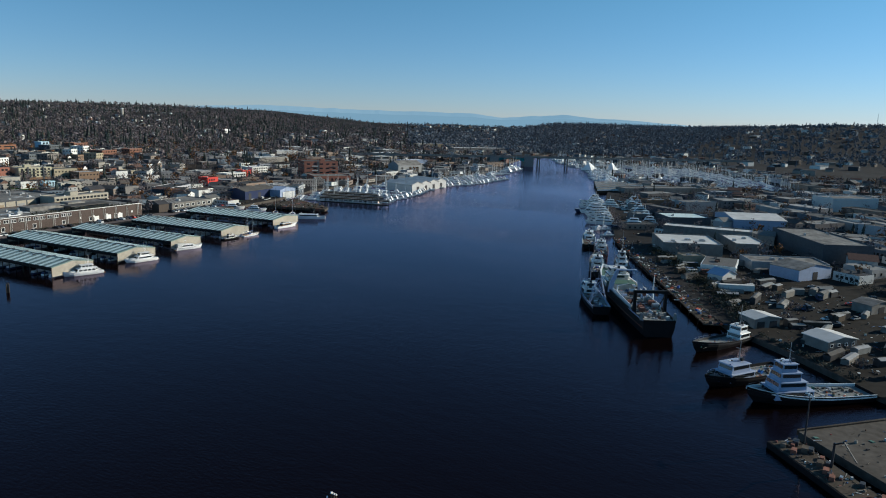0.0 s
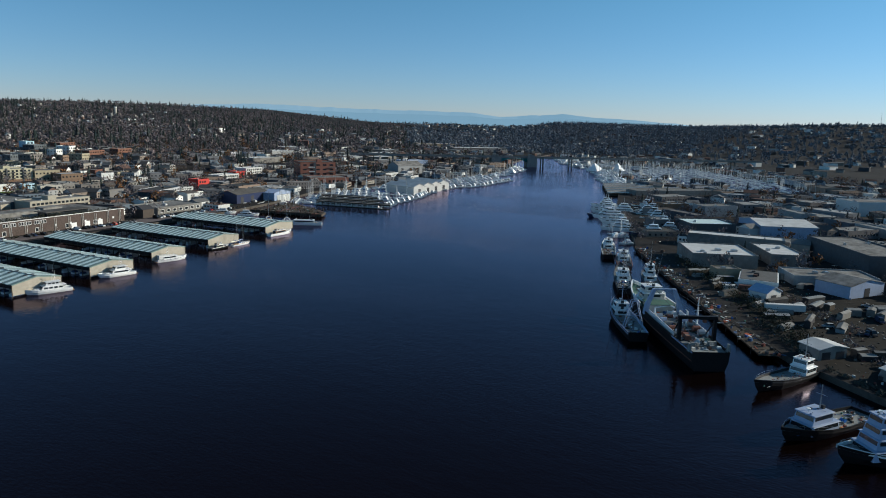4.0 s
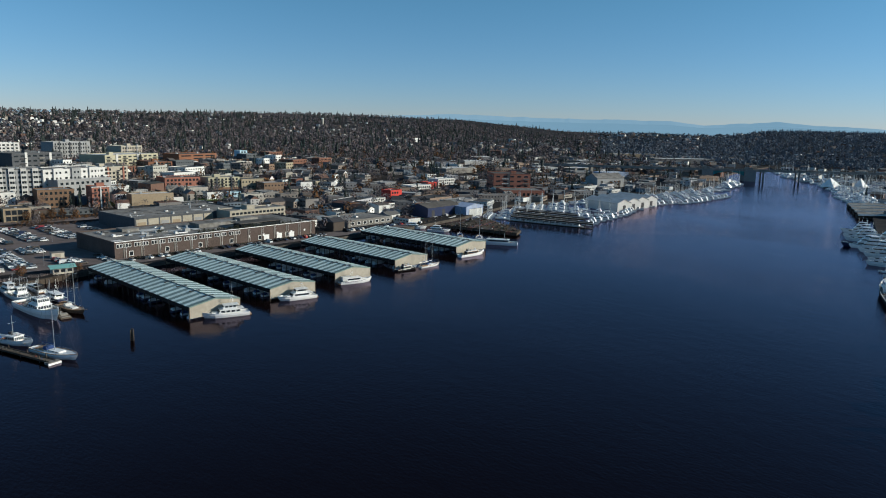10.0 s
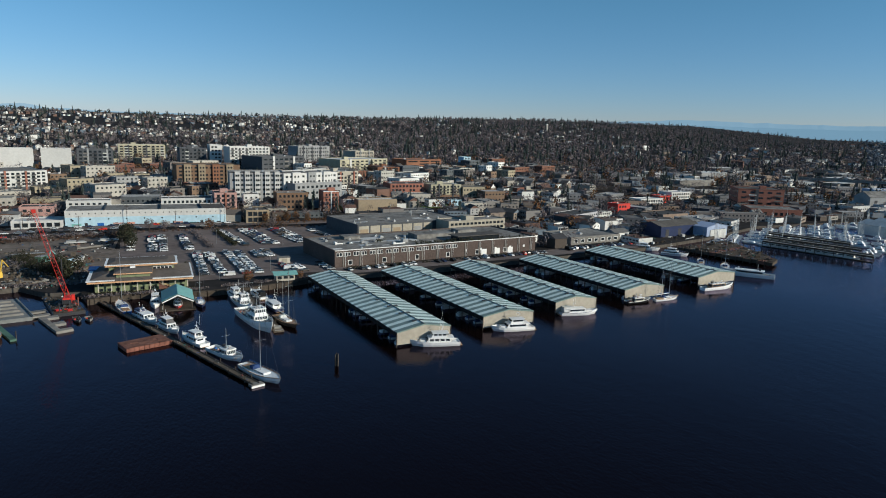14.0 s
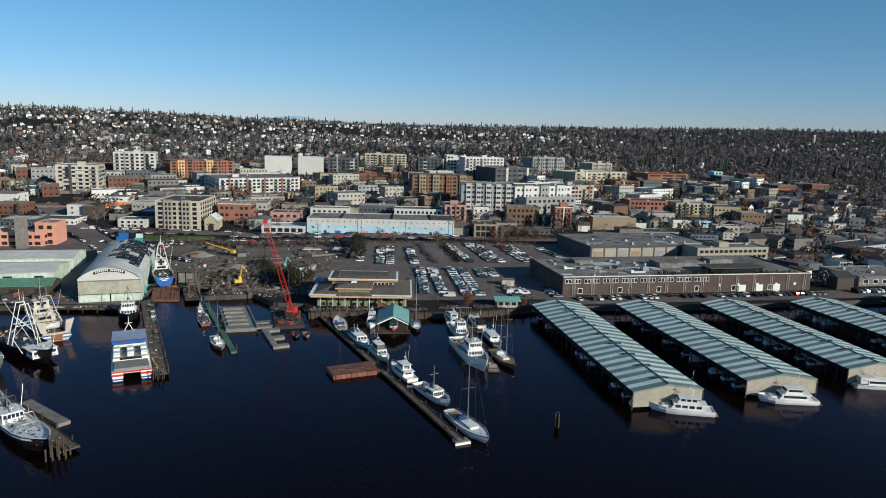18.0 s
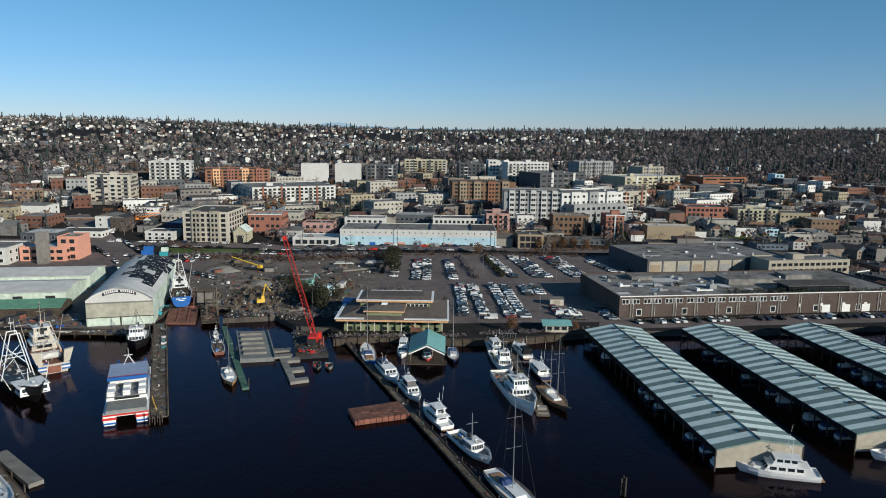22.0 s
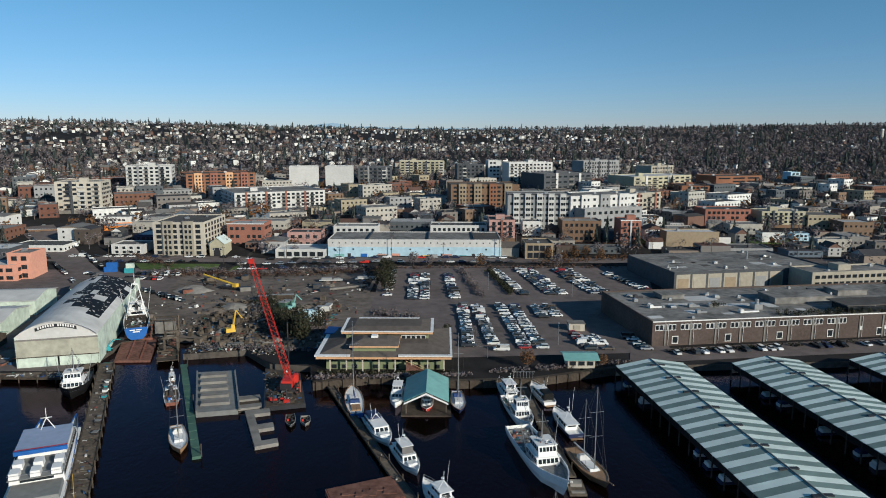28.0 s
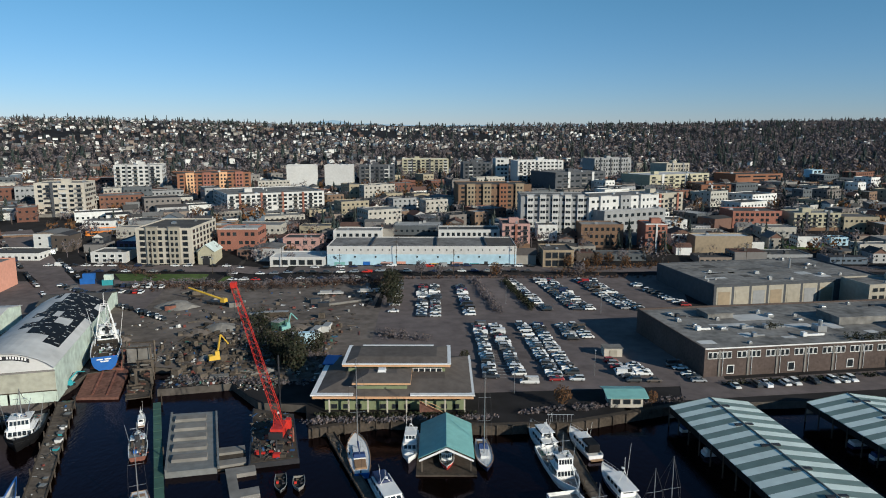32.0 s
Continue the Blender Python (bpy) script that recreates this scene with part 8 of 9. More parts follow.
def car_body(kind):
    g, c = Geo(), Geo()
    L, W = {"sedan": (4.7, 1.82), "suv": (4.75, 1.9), "pickup": (5.5, 1.95), "van": (5.9, 2.05)}[kind]
    h = {"sedan": .92, "suv": 1.08, "pickup": 1.08, "van": 1.2}[kind]
    k = W / 2
    sec = [(-L / 2, .38, h * .86), (-L / 2 + .25, .3, h), (-L * .2, .28, h + .02), (L * .22, .28, h + .02), (L / 2 - .35, .3, h * .86), (L / 2, .4, h * .68)]
    g.loft([[(-k * .92, y, a), (-k, y, (a + b) / 2), (-k * .9, y, b), (k * .9, y, b), (k, y, (a + b) / 2), (k * .92, y, a)] for y, a, b in sec], closed=True, caps=True)
    top = {"sedan": 1.43, "suv": 1.72, "pickup": 1.75, "van": 2.2}[kind]
    ys = {"sedan": (-L * .34, -L * .16, L * .08, L * .26), "suv": (-L * .47, -L * .42, L * .08, L * .25), "pickup": (-L * .06, -L * .03, L * .14, L * .26), "van": (-L * .48, -L * .46, L * .26, L * .36)}[kind]
    w2 = k * .76
    low = [(-k * .88, ys[0], h), (k * .88, ys[0], h), (k * .88, ys[3], h), (-k * .88, ys[3], h)]
    up = [(-w2, ys[1], top), (w2, ys[1], top), (w2, ys[2], top), (-w2, ys[2], top)]
    c.add(low + up, [(0, 1, 5, 4), (1, 2, 6, 5), (2, 3, 7, 6), (3, 0, 4, 7)], 0)
    roof = Geo().add([(-w2, ys[1], top), (w2, ys[1], top), (w2, ys[2], top), (-w2, ys[2], top), (-w2, ys[1], top + .05), (w2, ys[1], top + .05), (w2, ys[2], top + .05), (-w2, ys[2], top + .05)], [(4, 5, 6, 7), (0, 1, 5, 4), (1, 2, 6, 5), (2, 3, 7, 6), (3, 0, 4, 7), (3, 2, 1, 0)])
    g.add(roof.v, roof.f)
    if kind == "pickup":
        g.box(-k * .92, -L / 2 + .1, h, -k * .8, -L * .06, h + .35).box(k * .8, -L / 2 + .1, h, k * .92, -L * .06, h + .35)
    if kind == "van":
        g.add([(-k * .89, ys[0], h), (-k * .89, L * .12, h), (-w2 - .03, L * .1, top), (-w2 - .03, ys[1], top)], [(0, 1, 2, 3), (3, 2, 1, 0)])
        g.add([(k * .89, ys[0], h), (k * .89, L * .12, h), (w2 + .03, L * .1, top), (w2 + .03, ys[1], top)], [(0, 1, 2, 3), (3, 2, 1, 0)])
    whole = Geo().add(g.v, g.f, 0).add(c.v, c.f, 1)
    for sx in (-1, 1):
        for sy in (-.31, .31):
            whole.tube((sx * (W / 2 - .1) - .11, sy * L, .33), (sx * (W / 2 - .1) + .11, sy * L, .33), .33, 8, 2)
    return g.mesh("car_" + kind, "car_paint"), c.mesh("glazing", "glass"), L, W, whole.mesh("car_" + kind, ["car_paint", "glass", "rubber"])


far_cars = []
CARS = {k: car_body(k) for k in ("sedan", "suv", "pickup", "van")}
WORDS = {"sedan": ("car", "parked sedan with dark windows"), "suv": ("car", "parked sport utility car with dark windows"), "pickup": ("pickup_truck", "parked pickup truck with an open bed"), "van": ("van", "parked panel van with dark windows")}


def car(kind, x, y, rz, lift=.1, group="parked cars"):
    body, glazing, L, W, whole = CARS[kind]
    if x < -30 or y > 606 or x > 230:
        far_cars.append((kind, x, y, land(x, y) + lift, radians(rz)))
        return
    near = 455 < y < 500 and 100 < x < 135
    t = new(WORDS[kind][0], body if near else whole)
    t.matrix_basis = pose(x, y, land(x, y) + lift, 0, 0, rz)
    tagged(t, WORDS[kind][1], "car", group)
    if not near:
        return
    part("window", glazing, None, t)
    for sx in (-1, 1):
        for sy in (-.31, .31):
            part("wheel", WHEEL, None, t, at=Matrix.Translation((sx * (W / 2 - .1), sy * L, .33)))


def pick_kind():
    u = rng.random()
    return "sedan" if u < .46 else "suv" if u < .84 else "pickup" if u < .95 else "van"


def car_row(x0, y0, x1, y1, turn, pitch=2.75, fill=.86, lift=.1, parallel=False):
    n = int(math.hypot(x1 - x0, y1 - y0) / pitch)
    for i in range(n):
        if rng.random() < fill:
            u = (i + .5) / n
            car(pick_kind(), x0 + (x1 - x0) * u + rng.uniform(-.3, .3), y0 + (y1 - y0) * u + rng.uniform(-.1, .1), turn + rng.choice((0, 180)) + rng.uniform(-3, 3), lift)


for row in ((69, 600, 69.5, 545, .5), (81, 592, 82, 538, .9), (86.8, 592, 87.8, 538, .9), (99, 592, 102.5, 540, .85), (105, 527, 106, 466, .9), (111.5, 525, 115.5, 463, .9), (122, 528, 126.5, 464, .9), (128, 527, 132.5, 464, .9),
            (125.5, 602, 136, 548, .85), (139, 605, 149, 549, .9), (144.8, 605, 154.8, 549, .9), (160, 606, 171, 548, .9), (166, 606, 177, 548, .9), (137.5, 527, 139.5, 506, .85), (143.2, 527, 145, 508, .9), (147, 484, 150, 463, .9),
            (152.8, 486, 156, 463, .85), (167, 480, 170.5, 463, .6), (184, 602, 199, 556, .7)):
    car_row(*row[:4], 90, fill=row[4])
car("van", 117.5, 463, 88)
car_row(178, 459.5, 312, 479.5, 8, pitch=3.2, fill=.62)
car_row(-110, 619.5, 140, 622, 88, pitch=7, fill=.75, lift=.2)
car_row(-130, 632.5, 150, 634, 88, pitch=7, fill=.8, lift=.2)
car_row(-97, 591, -66, 569, 120, pitch=3, fill=.9, lift=.1)
car_row(-70, 590, -44, 588, 5, pitch=3, fill=.9, lift=.1)
car_row(-72, 580, -50, 578, 5, pitch=3, fill=.8, lift=.1)
car_row(-52, 556, -22, 533, 30, pitch=2.9, fill=.95, lift=.16)
car_row(-20, 607, 60, 609, 88, pitch=5.6, fill=.8, lift=.2)
car_row(-79, 553, -190, 692, 38, pitch=6, fill=.7, lift=.3)
car_row(-84, 591, -182, 712, 38, pitch=6, fill=.6, lift=.3)
car_row(330, 484, 392, 494, 8, pitch=3, fill=.8)
car_row(336, 494, 344, 530, 100, pitch=3, fill=.7)
for k in range(16):
    car(pick_kind(), rng.uniform(300, 400), rng.uniform(-5, 50), rng.uniform(0, 180))



def join_far_cars():
    """Cars along the streets and in the far lots, gathered in one mesh."""
    names = ["boat_white", "black", "metal", "dark_metal", "white", "red", "navy", "grey_wall", "glass", "rubber"]
    kinds = sorted(CARS)
    shapes_of = []
    for kind in kinds:
        me = CARS[kind][4]
        for tone in range(8):
            g = Geo().add([tuple(v.co) for v in me.vertices], [tuple(p.vertices) for p in me.polygons])
            g.m = [(tone, 8, 9)[p.material_index] for p in me.polygons]
            shapes_of.append(g)
    r = random.Random(5)
    tone = lambda: r.choice((0, 0, 0, 1, 1, 1, 2, 3, 3, 3, 4, 6, 6, 7, 7, 0, 1, 5))
    spots_of = [(kinds.index(k) * 8 + tone(), x, y, z, a, 1, 1) for k, x, y, z, a in far_cars]
    tagged(new("street_cars", scatter("street_cars", shapes_of, spots_of, names)), "many cars parked along streets and in far lots", "cars", kind="stuff")


join_far_cars()

# painted bays and street poles
t = thing("parking_lines", "white parking bay lines", "markings", kind="stuff")
g = Geo()
for x0, y0, x1, y1 in ((84.4, 592, 85, 538), (108.3, 527, 110.6, 465), (125, 528, 129.5, 464), (142, 605, 152, 549), (163, 606, 174, 548)):
    n = int(abs(y1 - y0) / 2.75)
    for i in range(n):
        u = i / n
        x, y = x0 + (x1 - x0) * u, y0 + (y1 - y0) * u
        z = land(x, y) + .085
        g.add([(x - 5.2, y, z), (x + 5.2, y, z), (x + 5.2, y + .12, z), (x - 5.2, y + .12, z)], [(0, 1, 2, 3)])
part("line", g, "paint_line", t)


def utility_pole(x, y, h=11):
    t = thing("utility_pole", "wooden utility pole with crossarms", "pole", pose(x, y, land(x, y)), "utility poles")
    part("pole", Geo().tube((0, 0, -.3), (0, 0, h), .17, 6, r2=.11), "old_wood", t)
    part("crossarm", Geo().box(-1.4, -.08, h - 1.0, 1.4, .08, h - .8), "old_wood", t)
    part("transformer", Geo().tube((.35, 0, h - 2.8), (.35, 0, h - 1.8), .28, 7), "metal", t)


for k in range(13):
    utility_pole(-100 + k * 33 + rng.uniform(-6, 6), 637.5 if k % 2 else 616.5, rng.uniform(10, 14))
for x, y in ((66, 595), (119, 560), (139, 470), (158, 545), (112, 455), (90, 540)):
    t = thing("street_lamp", "tall steel parking lot lamp", "lamp post", pose(x, y, land(x, y)), "lot lamps")
    part("pole", Geo().tube((0, 0, 0), (0, 0, 8.5), .09, 6, r2=.06), "metal", t)
    part("head", Geo().box(-.2, -.7, 8.4, .2, .3, 8.6, taper=.8), "metal", t)


# ---- the town between the shore and the hills ----
def free_spot(x, y, r):
    for cx, cy, cr, w, d, rz in OCC:
        if math.hypot(x - cx, y - cy) < r + max(cr * .8, 4):
            return False
    return not (50 < x < 225 and 435 < y < 640) and not (-200 < x < 60 and 435 < y < 640) and not (160 < x < 400 and y < 640)


def on_side_street(x, y):
    return abs((x + 61) * .78 + (y - 548) * .62) < 12 and y < 730


def town_house(x, y, w, d, h, rz, wall="town_wall", words=("low flat-roofed town building with rows of windows", "two-storey town building with a flat roof", "plain commercial building with a parapet")):
    z = min(land(x, y), land(x + w * .7, y + d * .3)) - .4
    c, s = math.cos(radians(rz)), math.sin(radians(rz))
    OCC.append((x + (w * c - d * s) / 2, y + (w * s + d * c) / 2, math.hypot(w, d) / 2, w, d, rz))
    g = Geo().box(0, 0, 0, w, d, h)
    for b in ((0, 0, w, .3), (0, d - .3, w, d), (0, .3, .3, d - .3), (w - .3, .3, w, d - .3)):
        g.box(b[0], b[1], h, b[2], b[3], h + .6)
    r = Geo().box(.3, .3, h, w - .3, d - .3, h + .1)
    for k in range(rng.randint(0, 4)):
        a, b, e = rng.uniform(1, w - 3), rng.uniform(1, max(1.2, d - 3)), rng.uniform(.8, 2.2)
        r.box(a, b, h + .1, a + e, b + e, h + .1 + e * .7)
    n = max(1, int(h / 3.6))
    for f in range(n):
        zf = (f + .5) * h / n
        for k in range(max(2, int(w / 3.4))):
            u = w * (k + .5) / max(2, int(w / 3.4))
            g.box(u - .75, -.05, zf - .7, u + .75, .02, zf + .75, 1)
        for k in range(max(2, int(d / 4))):
            u = d * (k + .5) / max(2, int(d / 4))
            g.box(w - .02, u - .7, zf - .7, w + .05, u + .7, zf + .75, 1)
            g.box(-.05, u - .7, zf - .7, .02, u + .7, zf + .75, 1)
    g.add(r.v, r.f, 2)
    t = part("town_building", g, [wall, "glass", "flat_roof"], None, rng.choice(words), pose(x, y, z, 0, 0, rz))
    tagged(t, category="building", group="town buildings")


placed = 0
for k in range(2600):
    x = rng.uniform(-330, 700)
    y = rng.uniform(642, 1000)
    if placed > 150:
        break
    w, d = rng.uniform(11, 34), rng.uniform(10, 24)
    rz = 0 if y < 730 else R
    if abs(x - 90) > 120 + (y - 330) * .62 or y < shore_north(x) + 28:
        continue
    if free_spot(x + w / 2, y + d / 2, math.hypot(w, d) * .42) and not on_side_street(x + w / 2, y):
        town_house(x, y, w, d, rng.choice((4, 5, 6, 7, 8, 10, 12)) if y < 800 else rng.uniform(6, 15), rz)
        placed += 1
# industrial roofs east of the sheds and along the south bank
for k in range(900):
    if k < 500:
        x = rng.uniform(400, 1150)
        y = shore_north(x) + rng.uniform(14, 330)
        rz = rng.choice((8, -20, 28))
    else:
        x = rng.uniform(420, 1300)
        y = shore_south(x) - rng.uniform(30, 330)
        rz = rng.choice((-32, 58, 40))
    w, d = rng.uniform(12, 42), rng.uniform(10, 26)
    if placed > 345:
        break
    if free_spot(x + w / 2, y + d / 2, math.hypot(w, d) * .45) and 1 < land(x, y) < 30 and not (abs((x - 1200) * .724 + (y - 646) * .69) < 34):
        town_house(x, y, w, d, rng.uniform(3.6, 7.5), rz, "shed_wall", ("long low industrial shed with a flat roof", "low grey workshop with a pale flat roof"))
        placed += 1


# ---- houses and woods on the hills ----
def small_house(w, d, h, rise, m=0):
    g = Geo().box(-w / 2, -d / 2, -2, w / 2, d / 2, h, 0)
    g.add([(-w / 2, -d / 2, h), (w / 2, -d / 2, h), (0, -d / 2, h + rise)], [(0, 1, 2)], 0).add([(w / 2, d / 2, h), (-w / 2, d / 2, h), (0, d / 2, h + rise)], [(0, 1, 2)], 0)
    r = Geo().gable(-w / 2, -d / 2, w / 2, d / 2, h, rise, over=.4, thick=.15)
    g.add(r.v, r.f, 1)
    for sx in (-.25, .25):
        for z in (h * .3, h * .72):
            x = sx * w
            g.add([(x - .6, -d / 2 - .04, z - .6), (x + .6, -d / 2 - .04, z - .6), (x + .6, -d / 2 - .04, z + .6), (x - .6, -d / 2 - .04, z + .6)], [(0, 1, 2, 3)], 2)
    return g


def leafy(n, seed, rx, rz, size, low=.15, out=.7):
    """A loose crown: many small tilted leaves clumped at twig ends."""
    r = random.Random(seed)
    g = Geo()
    for i in range(n):
        while True:
            p = Vector((r.uniform(-1, 1), r.uniform(-1, 1), r.uniform(-1, 1)))
            if .35 < p.length < 1:
                break
        a = (p.normalized() * out * 2 + Vector((r.gauss(0, 1), r.gauss(0, 1), r.gauss(0, .6)))).normalized()
        p = Vector((p.x * rx, p.y * rx, (p.z + 1) / 2 * rz + low * rz))
        b = a.orthogonal().normalized()
        c = a.cross(b)
        s = size * r.uniform(.5, 1.3)
        g.add([p - b * s, p + c * s * .7, p + b * s, p - c * s * .7], [(0, 1, 2, 3)])
    return g


def spruce(seed, tiers=5, sides=7, wide=.2):
    """A ragged conifer, one unit high: drooping whorls of boughs with gaps."""
    r = random.Random(seed)
    g = Geo()
    g.tube((0, 0, -.05), (0, 0, .5), .012, 4, 0)
    for k in range(tiers):
        z0 = .1 + .8 * k / tiers
        z1 = z0 + .34
        w = wide * (1 - z0) ** .85 + .02
        for i in range(sides):
            a = 6.283 * (i + r.uniform(-.3, .3)) / sides
            q = w * r.uniform(.6, 1.2)
            d = .5
            p = (math.cos(a) * q, math.sin(a) * q, z0 - .04 * r.random())
            e = (math.cos(a - d) * q * .6, math.sin(a - d) * q * .6, z0 + .05)
            f = (math.cos(a + d) * q * .6, math.sin(a + d) * q * .6, z0 + .05)
            g.add([(0, 0, min(z1, 1.02)), e, p, f], [(0, 1, 2), (0, 2, 3)])
    return g


def twiggy(seed):
    """A bare winter tree one unit high: trunk, forking limbs and a haze of fine twigs."""
    r = random.Random(seed)
    g = Geo().tube((0, 0, -.05), (0, 0, .42), .018, 4, r2=.012)
    for k in range(7):
        a, z = r.uniform(0, 6.28), r.uniform(.2, .42)
        e = Vector((math.cos(a) * r.uniform(.12, .3), math.sin(a) * r.uniform(.12, .3), z + r.uniform(.2, .45)))
        g.add([(0, 0, z - .012), e, (0, 0, z + .012)], [(0, 1, 2)])
        for j in range(4):
            q = e + Vector((r.gauss(0, .09), r.gauss(0, .09), r.uniform(-.08, .16)))
            b = Vector((r.gauss(0, 1), r.gauss(0, 1), r.gauss(0, 1))).normalized() * .02
            g.add([e - b, q, e + b], [(0, 1, 2)])
            s = .05 * r.uniform(.5, 1.2)
            c = b.normalized() * s
            u = c.orthogonal().normalized() * s * .6
            g.add([q - c, q + u, q + c, q - u], [(0, 1, 2, 3)])
    return g


WOOD_TREES = [spruce(4, 3, 5, .26), spruce(5, 4, 5, .22)] + [leafy(16, 20 + i, .38, .85, .2, out=1.0) for i in range(3)]
NEAR_TREES = [twiggy(40 + i) for i in range(4)] + [leafy(50, 60 + i, .36, .8, .09) for i in range(2)]
FAR_TREES = [spruce(1, 4, 5, .24), spruce(2, 4, 5, .2), spruce(3, 5, 5, .16)] + [leafy(28, 10 + i, .34 + .03 * i, .8, .125, out=.9) for i in range(4)]
HOUSES = [small_house(9, 12, 5.5, 3), small_house(11, 10, 6.5, 2.6), small_house(8, 14, 5, 3.4), small_house(14, 16, 8, 1.2)]


def low_block(w, d, h):
    g = Geo().box(-w / 2, -d / 2, -2, w / 2, d / 2, h, 0).box(-w / 2 + .4, -d / 2 + .4, h, w / 2 - .4, d / 2 - .4, h + .15, 1)
    for k in range(3):
        x, y, e = rng.uniform(-w * .3, w * .3), rng.uniform(-d * .3, d * .3), rng.uniform(.8, 1.8)
        g.box(x, y, h + .15, x + e, y + e, h + .15 + e, 1)
    for k in range(int(w / 2.6)):
        x = -w / 2 + 1.3 + k * 2.6
        for z in ([h * .5] if h < 5.5 else [h * .28, h * .74]):
            g.box(x - .8, -d / 2 - .05, z - .7, x + .8, -d / 2 + .02, z + .7, 2).box(x - .8, d / 2 - .02, z - .7, x + .8, d / 2 + .05, z + .7, 2)
    return g


LOW = [low_block(14, 11, 4.5), low_block(11, 16, 7), low_block(18, 12, 5)]


def on_hill(x, y):
    return (y > shore_north(x) + 20 or y < shore_south(x) - 20) and land(x, y) > 1 or x > 1700


hill = random.Random(11)
house_spots, wood_spots, bare_spots, street_spots = [], [], [], []
# low houses and shops between the named blocks
low_spots = []
for k in range(5200):
    x, y = hill.uniform(-330, 900), hill.uniform(644, 1010)
    if len(low_spots) > 330:
        break
    if abs(x - 90) > 130 + (y - 330) * .66 or y < shore_north(x) + 24 or on_side_street(x, y):
        continue
    s = hill.uniform(.7, 1.3)
    if free_spot(x, y, 6 * s):
        OCC.append((x, y, 7 * s, 1, 1, 0))
        low_spots.append((hill.randrange(7), x, y, land(x, y), radians((0 if y < 730 else R) + hill.choice((0, 90))), s, hill.uniform(.7, 1.15)))
for k in range(4000):
    x = hill.uniform(400, 1400) if k < 2400 else hill.uniform(1300, 2300)
    if k % 2:
        y = shore_north(x) + hill.uniform(12, 420)
    else:
        y = shore_south(x) - hill.uniform(25, 420)
    s = hill.uniform(.8, 1.6)
    if len(low_spots) < (760 if k < 2400 else 1050) and land(x, y) > 1 and free_spot(x, y, 6 * s) and abs((x - 1185) * .724 + (y - 642) * .69) > 30:
        OCC.append((x, y, 7 * s, 1, 1, 0))
        low_spots.append((hill.choice((1, 4, 5, 6, 4, 5, 6)), x, y, land(x, y), radians(hill.choice((8, 28, 58, 98, -30))), s, hill.uniform(.7, 1.1)))
# streets of houses on a turned grid, north side
cr, sr = math.cos(radians(R)), math.sin(radians(R))
for i in range(-82, 128):
    for j in range(-24, 110):
        gx, gy = i * 18 + hill.uniform(-6, 6), j * 25 + hill.uniform(-8, 8)
        x, y = 80 + gx * cr - gy * sr, 900 + gx * sr + gy * cr
        if y < 880 + abs(x) * .05 or y > 2700 or abs(x - 90) > 180 + (y - 300) * .78:
            continue
        if x > 700 and y < shore_north(x) + 230:
            continue
        thin = .5 if y < 1900 else .4
        east = x > 350 + (y - 900) * .25
        if hill.random() < thin * (.26 if east else 1) * min(1.5, max(.12, .8 + 2.2 * noise.noise(Vector((x, y, 3)) * .0042))) and free_spot(x, y, 10):
            house_spots.append((hill.randrange(4), x, y, land(x, y), radians(R + hill.choice((0, 90, 180, 270))), hill.uniform(.45, .8), hill.uniform(.6, .95)))
for k in range(700):
    x = hill.uniform(1000, 3600)
    y = shore_north(x) + hill.uniform(120, 900) if hill.random() < .5 else shore_south(x) - hill.uniform(60, 1500)
    house_spots.append((hill.randrange(4), x, y, land(x, y), hill.uniform(0, 6.28), hill.uniform(.9, 1.8), hill.uniform(.8, 1.3)))


def plant(n, box, share, near_lim, h_con=(11, 24), h_dec=(8, 15), clump=0.0):
    for k in range(n):
        x = hill.uniform(box[0], box[1])
        y = hill.uniform(box[2], box[3])
        if x < 1700 and y - shore_north(x) > 2560:
            continue
        if not on_hill(x, y) or abs(x - 90) > 230 + abs(y - 250) * .85 and y > 500 and x < 600:
            continue
        if clump and noise.noise(Vector((x, y, 0)) * .006) < clump * .5 - .25 + hill.uniform(-.2, .2):
            continue
        if near_lim and (not free_spot(x, y, .5) or on_side_street(x, y)):
            continue
        if y < 640 and x < 420 and y > 300:
            continue
        if not near_lim and x < 350 + (y - 900) * .25 and y < 2400 and hill.random() < .2:
            continue
        if hill.random() < share:
            h = hill.uniform(*h_con)
            wood_spots.append((hill.randrange(3), x, y, land(x, y) - .5, hill.uniform(0, 6.28), h, h))
        else:
            h = hill.uniform(*h_dec)
            if near_lim:
                street_spots.append((hill.choice((0, 1, 2, 3, 0, 1, 2, 3, 4, 5)), x, y, land(x, y) - .3, hill.uniform(0, 6.28), h * 1.15, h * 1.15))
                continue
            bare_spots.append((3 + hill.randrange(4), x, y, land(x, y) - .5, hill.uniform(0, 6.28), h * 1.05, h))


plant(5400, (-700, 1000, 890, 1900), .16, False, (8, 18), (6, 12))
plant(8500, (-2000, 2600, 980, 3300), .2, False, (11, 26), (8, 16), clump=.25)
plant(3600, (300, 2600, 1000, 2600), .2, False, (12, 28), (10, 19), clump=.2)
plant(1700, (400, 1400, 620, 1150), .3, True, (8, 16), (7, 13))
plant(4400, (-420, 900, 642, 1150), .2, True, (8, 15), (6, 12))
plant(2800, (500, 3600, 800, 3300), .14, False, (12, 26), (10, 18))
plant(3800, (1700, 3600, 600, 1500), .3, False, (12, 24), (9, 17))
plant(2400, (2000, 4300, -700, 900), .25, False, (12, 24), (10, 18))
plant(3000, (1700, 4300, -1600, 1500), .35, False, (12, 26), (10, 18))
plant(2600, (420, 1300, -250, 420), .12, True, (8, 14), (6, 11))
